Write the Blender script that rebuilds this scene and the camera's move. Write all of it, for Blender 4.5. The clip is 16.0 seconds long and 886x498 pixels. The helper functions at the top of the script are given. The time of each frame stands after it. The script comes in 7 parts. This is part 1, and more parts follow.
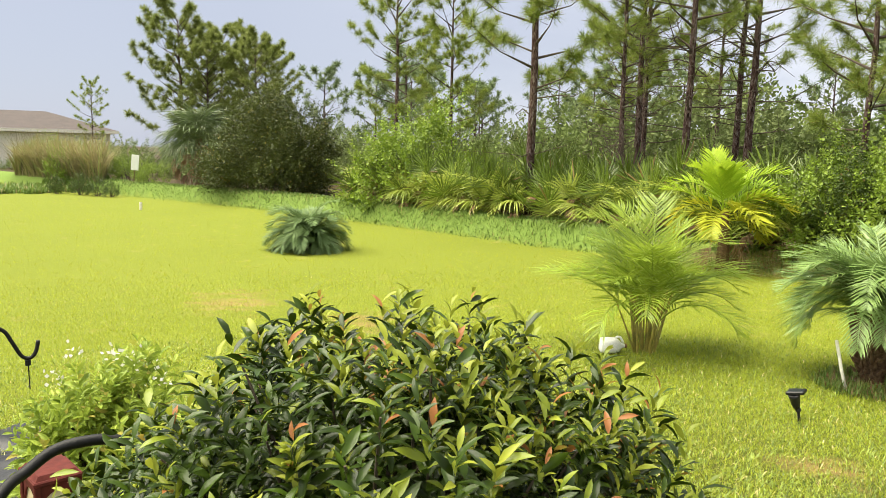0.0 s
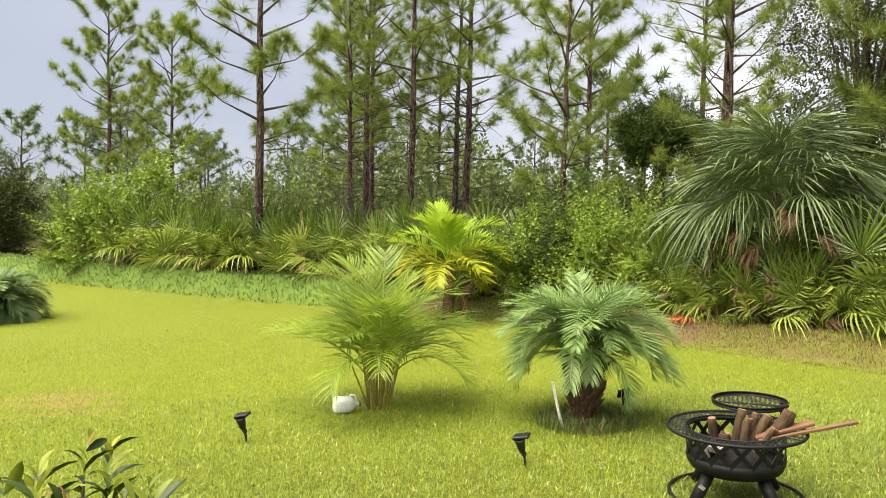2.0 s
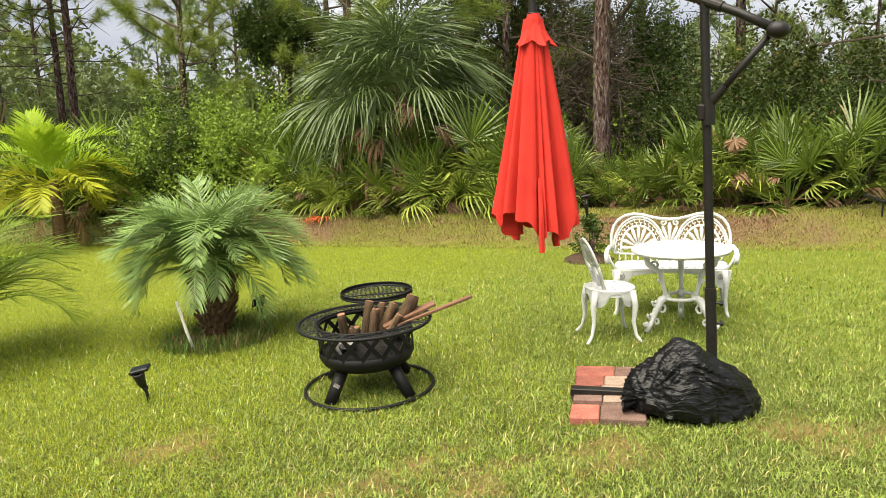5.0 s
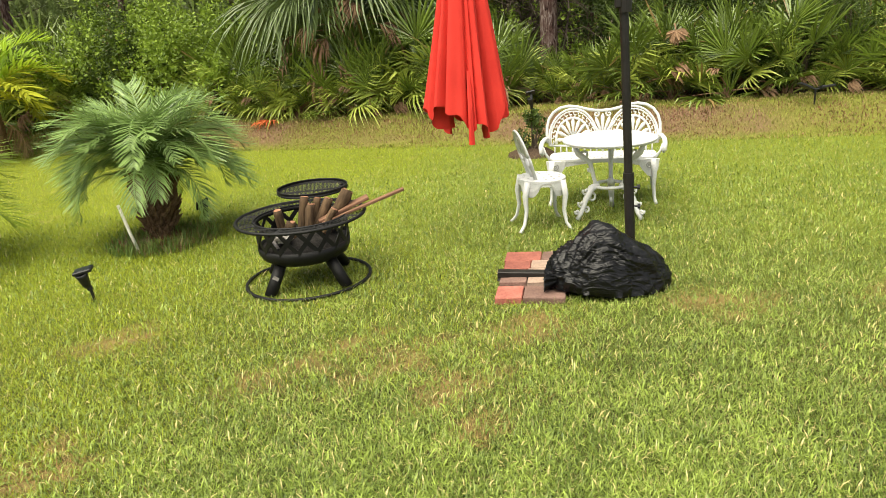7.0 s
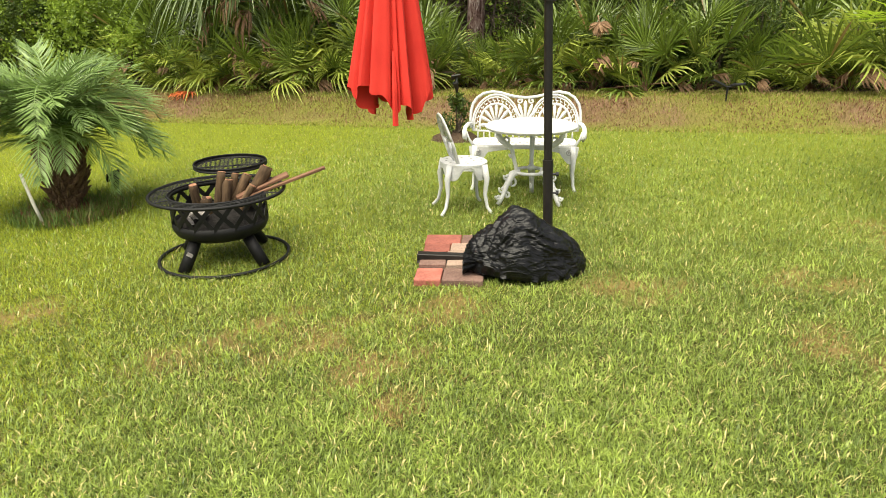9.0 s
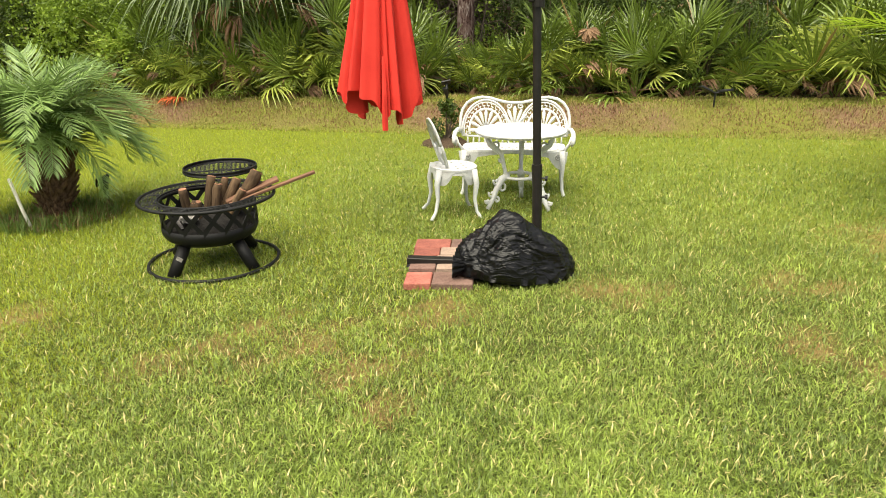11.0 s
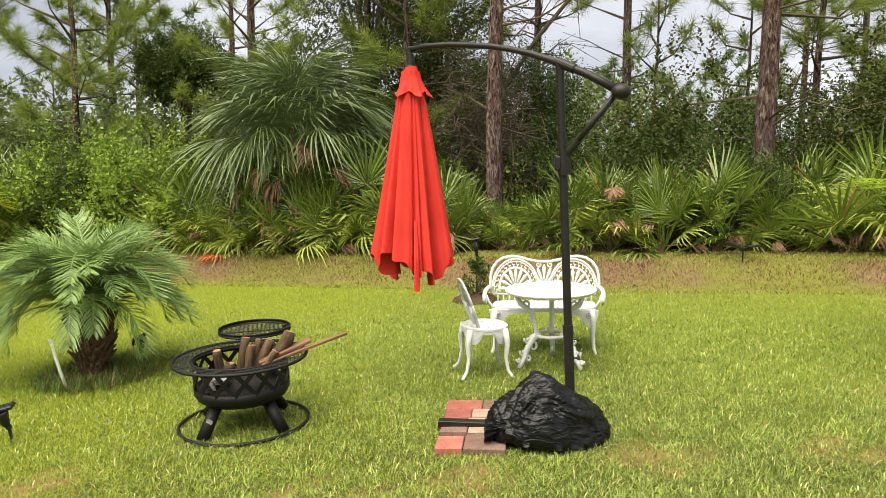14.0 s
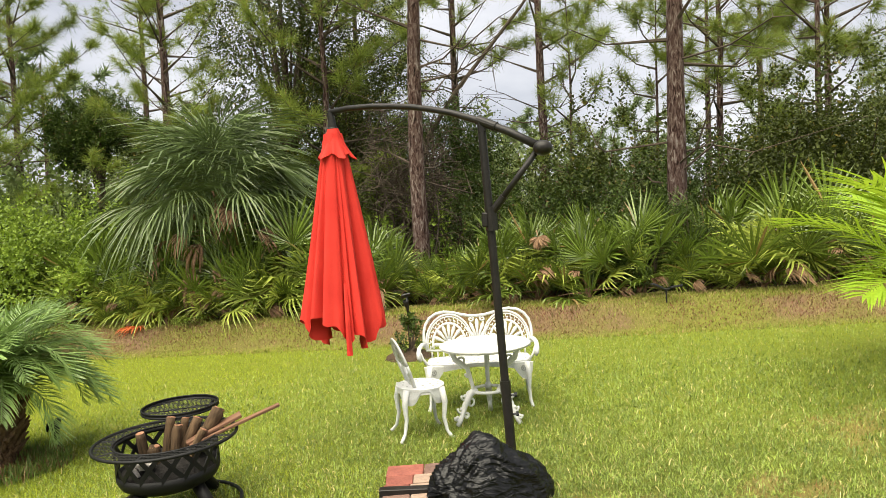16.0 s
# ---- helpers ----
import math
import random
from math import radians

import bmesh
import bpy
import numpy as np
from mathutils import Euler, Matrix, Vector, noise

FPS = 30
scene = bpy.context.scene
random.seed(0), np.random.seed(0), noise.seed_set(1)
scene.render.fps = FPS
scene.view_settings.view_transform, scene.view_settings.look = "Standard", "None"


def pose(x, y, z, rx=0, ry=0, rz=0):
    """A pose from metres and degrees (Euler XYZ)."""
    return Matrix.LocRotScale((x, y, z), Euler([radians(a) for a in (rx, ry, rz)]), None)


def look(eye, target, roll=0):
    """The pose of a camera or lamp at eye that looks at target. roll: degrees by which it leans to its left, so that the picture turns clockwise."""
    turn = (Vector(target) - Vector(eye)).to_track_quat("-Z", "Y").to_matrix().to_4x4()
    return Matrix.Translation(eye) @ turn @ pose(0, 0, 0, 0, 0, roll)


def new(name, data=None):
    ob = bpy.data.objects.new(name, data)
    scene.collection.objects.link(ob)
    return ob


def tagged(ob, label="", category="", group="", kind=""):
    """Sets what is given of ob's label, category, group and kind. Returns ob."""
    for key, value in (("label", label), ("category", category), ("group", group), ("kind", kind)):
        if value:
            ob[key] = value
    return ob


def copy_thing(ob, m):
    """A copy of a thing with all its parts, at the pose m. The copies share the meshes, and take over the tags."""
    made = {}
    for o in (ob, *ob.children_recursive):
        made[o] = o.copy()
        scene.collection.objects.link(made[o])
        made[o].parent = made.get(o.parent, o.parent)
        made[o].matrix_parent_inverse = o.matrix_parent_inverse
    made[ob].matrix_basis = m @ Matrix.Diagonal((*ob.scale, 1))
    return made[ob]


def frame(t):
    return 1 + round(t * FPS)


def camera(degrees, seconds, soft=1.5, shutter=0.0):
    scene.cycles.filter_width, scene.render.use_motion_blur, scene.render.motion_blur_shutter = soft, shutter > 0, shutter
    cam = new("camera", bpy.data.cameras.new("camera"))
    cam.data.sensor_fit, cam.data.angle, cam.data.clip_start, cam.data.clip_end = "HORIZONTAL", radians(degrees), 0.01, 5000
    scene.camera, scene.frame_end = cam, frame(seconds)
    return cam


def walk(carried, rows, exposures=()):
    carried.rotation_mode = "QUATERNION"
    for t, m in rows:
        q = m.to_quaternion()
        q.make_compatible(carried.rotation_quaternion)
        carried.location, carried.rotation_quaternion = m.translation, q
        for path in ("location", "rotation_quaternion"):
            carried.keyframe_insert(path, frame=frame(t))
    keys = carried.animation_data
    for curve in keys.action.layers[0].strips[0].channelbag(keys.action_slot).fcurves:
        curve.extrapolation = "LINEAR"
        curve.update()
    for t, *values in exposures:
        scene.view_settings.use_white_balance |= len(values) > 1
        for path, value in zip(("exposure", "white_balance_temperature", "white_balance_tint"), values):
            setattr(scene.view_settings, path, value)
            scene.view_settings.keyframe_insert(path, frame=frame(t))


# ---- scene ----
# the camera and its walk
cam = camera(61.5, 16.0, soft=0.8)
PATH = [
    (0, pose(0.577, -0.273, 1.770, 82.53, -1.24, 60.15)),
    (0.5, pose(0.560, -0.242, 1.780, 83.78, -2.31, 56.04)),
    (1, pose(0.498, -0.185, 1.778, 85.44, -3.51, 49.21)),
    (1.5, pose(0.425, -0.132, 1.783, 86.39, -2.68, 44.62)),
    (2, pose(0.392, -0.052, 1.783, 86.98, -1.14, 39.80)),
    (2.5, pose(0.404, 0.136, 1.752, 86.90, 0.36, 31.53)),
    (3, pose(0.396, 0.271, 1.738, 86.22, 1.57, 21.24)),
    (3.5, pose(0.381, 0.348, 1.731, 85.07, 1.54, 17.61)),
    (4, pose(0.378, 0.447, 1.726, 83.74, 2.04, 17.76)),
    (4.5, pose(0.358, 0.473, 1.721, 82.02, 1.81, 15.53)),
    (5, pose(0.372, 0.467, 1.691, 79.75, 1.59, 12.85)),
    (5.2, pose(0.406, 0.450, 1.692, 78.76, 1.28, 12.55)),
    (7.3, pose(0.625, 0.328, 1.636, 71.78, 2.72, 9.11)),
    (7.5, pose(0.628, 0.331, 1.634, 71.53, 2.43, 8.53)),
    (8, pose(0.635, 0.327, 1.629, 71.33, 1.37, 7.11)),
    (8.5, pose(0.631, 0.322, 1.629, 71.14, 0.42, 5.48)),
    (9, pose(0.631, 0.324, 1.637, 70.92, -0.62, 4.63)),
    (11.5, pose(0.640, 0.302, 1.630, 71.84, -0.53, 3.55)),
    (12, pose(0.641, 0.308, 1.631, 72.46, -0.05, 2.94)),
    (12.5, pose(0.644, 0.315, 1.638, 73.43, 0.24, 3.31)),
    (13, pose(0.639, 0.316, 1.655, 76.17, -0.51, 4.67)),
    (13.5, pose(0.636, 0.304, 1.692, 80.34, -0.80, 5.74)),
    (14, pose(0.632, 0.290, 1.700, 82.93, -0.10, 6.12)),
    (14.5, pose(0.629, 0.269, 1.709, 84.77, 0.40, 6.35)),
    (15, pose(0.633, 0.276, 1.698, 85.55, 1.30, 6.21)),
    (15.5, pose(0.636, 0.279, 1.694, 85.23, 2.29, 3.34)),
    (16, pose(0.611, 0.342, 1.755, 86.72, 2.49, 0.31)),
]
EXPO = [(0, 1.23), (1.5, 1.18), (3.5, 0.94), (5, 0.92), (7.5, 0.86), (16, 0.88)]
walk(cam, PATH, EXPO)


# ---- sky and sun ----
SUN_DIR = Vector((-0.32, -0.45, 1.25)).normalized()
world = bpy.data.worlds.new("overcast_sky")
scene.world = world
world.use_nodes = True
wt = world.node_tree
wt.nodes.clear()


def wnode(kind, **kw):
    n = wt.nodes.new(kind)
    for k, v in kw.items():
        n.inputs[k].default_value = v
    return n


sky = wt.nodes.new("ShaderNodeTexSky")
sky.sky_type, sky.sun_disc = "NISHITA", False
sky.sun_elevation = math.asin(SUN_DIR.z)
sky.sun_rotation = math.atan2(SUN_DIR.x, SUN_DIR.y)
coord = wt.nodes.new("ShaderNodeTexCoord")
stretch = wnode("ShaderNodeMapping")
stretch.inputs["Scale"].default_value = (1.0, 1.0, 2.6)
wt.links.new(coord.outputs["Generated"], stretch.inputs["Vector"])
clouds = wnode("ShaderNodeTexNoise", Scale=2.3, Detail=6.0, Roughness=0.55)
wt.links.new(stretch.outputs[0], clouds.inputs["Vector"])
ramp = wt.nodes.new("ShaderNodeValToRGB")
ramp.color_ramp.elements[0].position, ramp.color_ramp.elements[1].position = 0.36, 0.62
ramp.color_ramp.elements[0].color = (0.70, 0.73, 0.83, 1)
ramp.color_ramp.elements[1].color = (1.22, 1.22, 1.26, 1)
wt.links.new(clouds.outputs["Fac"], ramp.inputs[0])
# the cloud deck is thicker and bluer towards the west (-x)
sep = wt.nodes.new("ShaderNodeSeparateXYZ")
wt.links.new(coord.outputs["Generated"], sep.inputs[0])
west = wt.nodes.new("ShaderNodeMapRange")
west.inputs["From Min"].default_value, west.inputs["From Max"].default_value = -0.95, -0.35
wt.links.new(sep.outputs["X"], west.inputs["Value"])
deck = wt.nodes.new("ShaderNodeMixRGB")
deck.inputs["Color1"].default_value = (0.56, 0.60, 0.72, 1)
wt.links.new(west.outputs[0], deck.inputs["Fac"])
wt.links.new(ramp.outputs[0], deck.inputs["Color2"])
dim = wt.nodes.new("ShaderNodeMixRGB")
dim.blend_type = "MULTIPLY"
dim.inputs["Fac"].default_value = 1.0
dim.inputs["Color2"].default_value = (0.12, 0.12, 0.12, 1)
wt.links.new(sky.outputs[0], dim.inputs["Color1"])
both = wt.nodes.new("ShaderNodeMixRGB")
both.inputs["Fac"].default_value = 0.86
wt.links.new(dim.outputs[0], both.inputs["Color1"])
wt.links.new(deck.outputs[0], both.inputs["Color2"])
bg = wnode("ShaderNodeBackground", Strength=0.47)
wt.links.new(both.outputs[0], bg.inputs["Color"])
wout = wt.nodes.new("ShaderNodeOutputWorld")
wt.links.new(bg.outputs[0], wout.inputs["Surface"])

sun_data = bpy.data.lights.new("sun", "SUN")
sun_data.energy, sun_data.angle, sun_data.color = 5.0, radians(70), (1.0, 0.93, 0.74)
sun = new("sun", sun_data)
sun.matrix_world = look(SUN_DIR * 50, (0, 0, 0))


# ---- materials ----
def mat(name):
    m = bpy.data.materials.new(name)
    m.use_nodes = True
    nt = m.node_tree
    nt.nodes.clear()
    out = nt.nodes.new("ShaderNodeOutputMaterial")
    return m, nt, out


def nd(nt, kind, **kw):
    n = nt.nodes.new(kind)
    for k, v in kw.items():
        n.inputs[k.replace("_", " ")].default_value = v
    return n


def ramp_node(nt, fac, stops):
    r = nt.nodes.new("ShaderNodeValToRGB")
    cr = r.color_ramp
    while len(cr.elements) < len(stops):
        cr.elements.new(0.5)
    for e, (p, c) in zip(cr.elements, stops):
        e.position, e.color = p, (*c, 1)
    nt.links.new(fac, r.inputs[0])
    return r.outputs[0]


def mixc(nt, fac, a, b, mode="MIX"):
    m = nt.nodes.new("ShaderNodeMixRGB")
    m.blend_type = mode
    for sock, v in ((m.inputs["Fac"], fac), (m.inputs["Color1"], a), (m.inputs["Color2"], b)):
        if isinstance(v, (int, float)):
            sock.default_value = v
        elif isinstance(v, tuple):
            sock.default_value = (*v, 1)
        else:
            nt.links.new(v, sock)
    return m.outputs[0]


def foliage(name, dark, light, dry=None, dry_share=0.0, worn=None, rough=0.5, through_light=0.3, spec=0.28, by_object=False, mottle=0.0):
    """Leaves: a colour for every leaf between dark and light, a few dry ones, light shining through."""
    m, nt, out = mat(name)
    geo = nt.nodes.new("ShaderNodeNewGeometry")
    info = nt.nodes.new("ShaderNodeObjectInfo")
    rnd = geo.outputs["Random Per Island"]
    if by_object:
        rnd = mixc(nt, 0.5, info.outputs["Random"], geo.outputs["Random Per Island"])
    col = ramp_node(nt, rnd, [(0.0, dark), (0.5, tuple(a * 0.68 + b * 0.32 for a, b in zip(dark, light))), (1.0, light)])
    tc = nt.nodes.new("ShaderNodeTexCoord")
    big = nd(nt, "ShaderNodeTexNoise", Scale=1.3, Detail=3.0)
    nt.links.new(tc.outputs["Object"], big.inputs["Vector"])
    col = mixc(nt, ramp_node(nt, big.outputs["Fac"], [(0.35, (0, 0, 0)), (0.7, (0.35, 0.35, 0.35))]), col, light)
    fine = nd(nt, "ShaderNodeTexNoise", Scale=60.0, Detail=2.0)
    nt.links.new(tc.outputs["Object"], fine.inputs["Vector"])
    col = mixc(nt, 0.35, col, ramp_node(nt, fine.outputs["Fac"], [(0.3, tuple(c * 0.55 for c in dark)), (0.7, light)]))
    if mottle:
        clumps = nd(nt, "ShaderNodeTexNoise", Scale=5.5, Detail=6.0, Roughness=0.7)
        nt.links.new(tc.outputs["Object"], clumps.inputs["Vector"])
        col = mixc(nt, ramp_node(nt, clumps.outputs["Fac"], [(0.42, (mottle, mottle, mottle)), (0.58, (0, 0, 0))]), col, dark)
    if dry:
        pick = nt.nodes.new("ShaderNodeMath")
        pick.operation = "FRACT"
        mul = nt.nodes.new("ShaderNodeMath")
        mul.operation = "MULTIPLY"
        mul.inputs[1].default_value = 37.7
        nt.links.new(rnd, mul.inputs[0])
        nt.links.new(mul.outputs[0], pick.inputs[0])
        less = nt.nodes.new("ShaderNodeMath")
        less.operation = "LESS_THAN"
        less.inputs[1].default_value = dry_share
        nt.links.new(pick.outputs[0], less.inputs[0])
        col = mixc(nt, less.outputs[0], col, dry)
    if worn:
        spots = nd(nt, "ShaderNodeTexNoise", Scale=1.3, Detail=7.0, Roughness=0.75)
        nt.links.new(tc.outputs["Object"], spots.inputs["Vector"])
        col = mixc(nt, ramp_node(nt, spots.outputs["Fac"], [(0.545, (0, 0, 0)), (0.64, (0.85, 0.85, 0.85))]), col, worn)
    p = nd(nt, "ShaderNodeBsdfPrincipled", Roughness=rough)
    p.inputs["Specular IOR Level"].default_value = spec
    nt.links.new(col, p.inputs["Base Color"])
    t = nt.nodes.new("ShaderNodeBsdfTranslucent")
    nt.links.new(mixc(nt, 0.5, col, light), t.inputs["Color"])
    mx = nt.nodes.new("ShaderNodeMixShader")
    mx.inputs[0].default_value = through_light
    nt.links.new(p.outputs[0], mx.inputs[1])
    nt.links.new(t.outputs[0], mx.inputs[2])
    nt.links.new(mx.outputs[0], out.inputs["Surface"])
    return m


def solid(name, a, b, scale=8.0, rough=0.6, metal=0.0, bump=0.0, bump_scale=60.0, spec=0.5, stretch=(1, 1, 1), vary=0.0, rough_vary=0.12, coat=0.0):
    """Two tones by noise at two scales, uneven gloss, fine relief."""
    m, nt, out = mat(name)
    tc = nt.nodes.new("ShaderNodeTexCoord")
    mp = nt.nodes.new("ShaderNodeMapping")
    mp.inputs["Scale"].default_value = stretch
    nt.links.new(tc.outputs["Object"], mp.inputs["Vector"])
    n1 = nd(nt, "ShaderNodeTexNoise", Scale=scale, Detail=6.0, Roughness=0.6)
    nt.links.new(mp.outputs[0], n1.inputs["Vector"])
    col = ramp_node(nt, n1.outputs["Fac"], [(0.3, a), (0.7, b)])
    n2 = nd(nt, "ShaderNodeTexNoise", Scale=bump_scale, Detail=4.0)
    nt.links.new(mp.outputs[0], n2.inputs["Vector"])
    col = mixc(nt, 0.25, col, ramp_node(nt, n2.outputs["Fac"], [(0.35, tuple(c * 0.5 for c in a)), (0.65, b)]))
    if vary:
        info = nt.nodes.new("ShaderNodeObjectInfo")
        hsv = nt.nodes.new("ShaderNodeHueSaturation")
        rng = nt.nodes.new("ShaderNodeMapRange")
        rng.inputs["To Min"].default_value, rng.inputs["To Max"].default_value = 1 - vary, 1 + vary
        nt.links.new(info.outputs["Random"], rng.inputs["Value"])
        nt.links.new(rng.outputs[0], hsv.inputs["Value"])
        nt.links.new(col, hsv.inputs["Color"])
        col = hsv.outputs[0]
    p = nd(nt, "ShaderNodeBsdfPrincipled", Metallic=metal)
    p.inputs["Specular IOR Level"].default_value = spec
    p.inputs["Coat Weight"].default_value = coat
    nt.links.new(col, p.inputs["Base Color"])
    rr = nt.nodes.new("ShaderNodeMapRange")
    rr.inputs["To Min"].default_value, rr.inputs["To Max"].default_value = max(0.02, rough - rough_vary), min(1, rough + rough_vary)
    nt.links.new(n1.outputs["Fac"], rr.inputs["Value"])
    nt.links.new(rr.outputs[0], p.inputs["Roughness"])
    if bump:
        bn = nd(nt, "ShaderNodeBump", Strength=bump, Distance=0.01)
        nt.links.new(n2.outputs["Fac"], bn.inputs["Height"])
        nt.links.new(bn.outputs[0], p.inputs["Normal"])
    nt.links.new(p.outputs[0], out.inputs["Surface"])
    return m


def lawn_material():
    """Soil and thatch under the blades: greens, dry straw patches, bare reddish dirt on the berm's face."""
    m, nt, out = mat("lawn")
    tc = nt.nodes.new("ShaderNodeTexCoord")
    n1 = nd(nt, "ShaderNodeTexNoise", Scale=0.35, Detail=4.0)
    n2 = nd(nt, "ShaderNodeTexNoise", Scale=2.2, Detail=5.0, Roughness=0.65)
    n3 = nd(nt, "ShaderNodeTexNoise", Scale=45.0, Detail=4.0, Roughness=0.7)
    for n in (n1, n2, n3):
        nt.links.new(tc.outputs["Object"], n.inputs["Vector"])
    green = mixc(nt, n1.outputs["Fac"], (0.11, 0.14, 0.012), (0.165, 0.195, 0.018))
    green = mixc(nt, 0.5, green, ramp_node(nt, n3.outputs["Fac"], [(0.3, (0.07, 0.09, 0.011)), (0.65, (0.23, 0.26, 0.03))]))
    straw = mixc(nt, n3.outputs["Fac"], (0.24, 0.19, 0.07), (0.36, 0.30, 0.10))
    col = mixc(nt, ramp_node(nt, n2.outputs["Fac"], [(0.60, (0, 0, 0)), (0.74, (0.55, 0.55, 0.55))]), green, straw)
    # near ground: straw bits, and shade between blades put into the colour
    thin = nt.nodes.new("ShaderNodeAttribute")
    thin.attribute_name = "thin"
    shaded_thatch = ramp_node(nt, n3.outputs["Fac"], [(0.3, (0.014, 0.018, 0.005)), (0.6, (0.070, 0.070, 0.018)), (0.75, (0.24, 0.18, 0.07))])
    col = mixc(nt, thin.outputs["Color"], col, shaded_thatch)
    dead = nt.nodes.new("ShaderNodeAttribute")
    dead.attribute_name = "straw"
    col = mixc(nt, dead.outputs["Color"], col, mixc(nt, n3.outputs["Fac"], (0.14, 0.085, 0.035), (0.40, 0.28, 0.11)))
    rough = nt.nodes.new("ShaderNodeAttribute")
    rough.attribute_name = "rough"
    col = mixc(nt, rough.outputs["Color"], col, mixc(nt, n3.outputs["Fac"], (0.08, 0.135, 0.022), (0.18, 0.255, 0.05)))
    att = nt.nodes.new("ShaderNodeAttribute")
    att.attribute_name = "bare"
    dirt = mixc(nt, n3.outputs["Fac"], (0.075, 0.040, 0.027), (0.26, 0.155, 0.098))
    amount = mixc(nt, 1.0, att.outputs["Color"], ramp_node(nt, n2.outputs["Fac"], [(0.38, (0.55, 0.55, 0.55)), (0.56, (1, 1, 1))]), "MULTIPLY")
    col = mixc(nt, amount, col, dirt)
    att2 = nt.nodes.new("ShaderNodeAttribute")
    att2.attribute_name = "litter"
    leaf_litter = mixc(nt, n3.outputs["Fac"], (0.022, 0.016, 0.010), (0.085, 0.060, 0.032))
    col = mixc(nt, att2.outputs["Color"], col, leaf_litter)
    p = nd(nt, "ShaderNodeBsdfPrincipled", Roughness=0.9)
    p.inputs["Specular IOR Level"].default_value = 0.15
    nt.links.new(col, p.inputs["Base Color"])
    bn = nd(nt, "ShaderNodeBump", Strength=0.7, Distance=0.03)
    nt.links.new(n3.outputs["Fac"], bn.inputs["Height"])
    nt.links.new(bn.outputs[0], p.inputs["Normal"])
    nt.links.new(p.outputs[0], out.inputs["Surface"])
    return m


LAWN = lawn_material()
GRASS = foliage("grass_blades", (0.012, 0.038, 0.004), (0.44, 0.56, 0.10), (0.54, 0.46, 0.20), 0.07, rough=0.38, through_light=0.13, spec=0.36, mottle=0.38)
# yellower grass, its colour also raised to paint the stronger light out west
LIT_GRASS = foliage("lit_yellow_grass_blades", (0.16, 0.22, 0.010), (0.47, 0.53, 0.045), (0.50, 0.44, 0.16), 0.04, rough=0.5, through_light=0.3, spec=0.2)
STRAW = foliage("straw_blades", (0.20, 0.15, 0.05), (0.50, 0.38, 0.15), (0.30, 0.15, 0.07), 0.15, rough=0.7, through_light=0.2, spec=0.15)
GRASS_FAR = foliage("grass_blades_far", (0.26, 0.275, 0.011), (0.395, 0.40, 0.023), None, 0.0, (0.29, 0.315, 0.018), rough=0.7, through_light=0.35, spec=0.08)
DRYGRASS = foliage("dry_grass", (0.070, 0.034, 0.020), (0.42, 0.30, 0.16), (0.15, 0.058, 0.035), 0.40, rough=0.75, through_light=0.12, spec=0.12)
BANKGRASS = foliage("bank_grass", (0.085, 0.115, 0.017), (0.38, 0.39, 0.085), (0.36, 0.26, 0.12), 0.28, rough=0.55, through_light=0.18, spec=0.15)
REED = foliage("dry_reed", (0.16, 0.13, 0.06), (0.44, 0.38, 0.19), (0.22, 0.26, 0.08), 0.25, rough=0.7, through_light=0.2, spec=0.15)
TALLGRASS = foliage("tall_grass", (0.06, 0.115, 0.022), (0.20, 0.285, 0.058), (0.28, 0.24, 0.09), 0.10, through_light=0.25)
PALMETTO = foliage("palmetto_leaf", (0.004, 0.013, 0.002), (0.25, 0.35, 0.05), (0.26, 0.17, 0.07), 0.03, rough=0.30, through_light=0.08, spec=0.45, by_object=True)
PALMETTO_YELLOW = foliage("palmetto_leaf_yellow", (0.10, 0.17, 0.02), (0.66, 0.72, 0.15), rough=0.34, through_light=0.30, spec=0.45, by_object=True)
DEADFROND = foliage("dead_frond", (0.13, 0.062, 0.034), (0.46, 0.30, 0.18), rough=0.7, through_light=0.12, spec=0.2, by_object=True)
REDFROND = foliage("rust_red_frond", (0.46, 0.10, 0.03), (0.72, 0.20, 0.07), rough=0.6, through_light=0.2, spec=0.2, by_object=True)
SABAL = foliage("sabal_leaf", (0.008, 0.020, 0.005), (0.215, 0.29, 0.10), rough=0.34, through_light=0.08, spec=0.42, by_object=True)
PHOENIX = foliage("date_palm_leaf", (0.014, 0.044, 0.008), (0.36, 0.52, 0.15), rough=0.34, through_light=0.16, spec=0.45, by_object=True)
TUFT = foliage("blue_green_palm_leaf", (0.045, 0.085, 0.028), (0.25, 0.36, 0.13), rough=0.5, through_light=0.25, by_object=True)
ARECA = foliage("areca_leaf", (0.022, 0.068, 0.006), (0.42, 0.54, 0.06), rough=0.36, through_light=0.36, spec=0.4, by_object=True)
YELLOWPALM = foliage("yellowing_palm_leaf", (0.30, 0.40, 0.03), (0.66, 0.58, 0.045), rough=0.42, through_light=0.35, by_object=True)
GREENPALM = foliage("young_palm_leaf", (0.20, 0.36, 0.02), (0.48, 0.60, 0.05), rough=0.42, through_light=0.35, by_object=True)
NEEDLES = foliage("pine_needles", (0.05, 0.08, 0.014), (0.34, 0.42, 0.075), (0.26, 0.14, 0.04), 0.04, rough=0.5, through_light=0.38)
# distance haze is put into the paler colours of the next two needles
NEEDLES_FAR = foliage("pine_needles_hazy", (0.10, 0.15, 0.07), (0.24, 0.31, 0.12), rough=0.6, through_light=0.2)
NEEDLES_MID = foliage("hazed_pine_needles", (0.07, 0.10, 0.022), (0.33, 0.38, 0.10), rough=0.6, through_light=0.3)
SHRUB_BRIGHT = foliage("bright_shrub_leaf", (0.028, 0.070, 0.006), (0.33, 0.45, 0.055), rough=0.45, through_light=0.24)
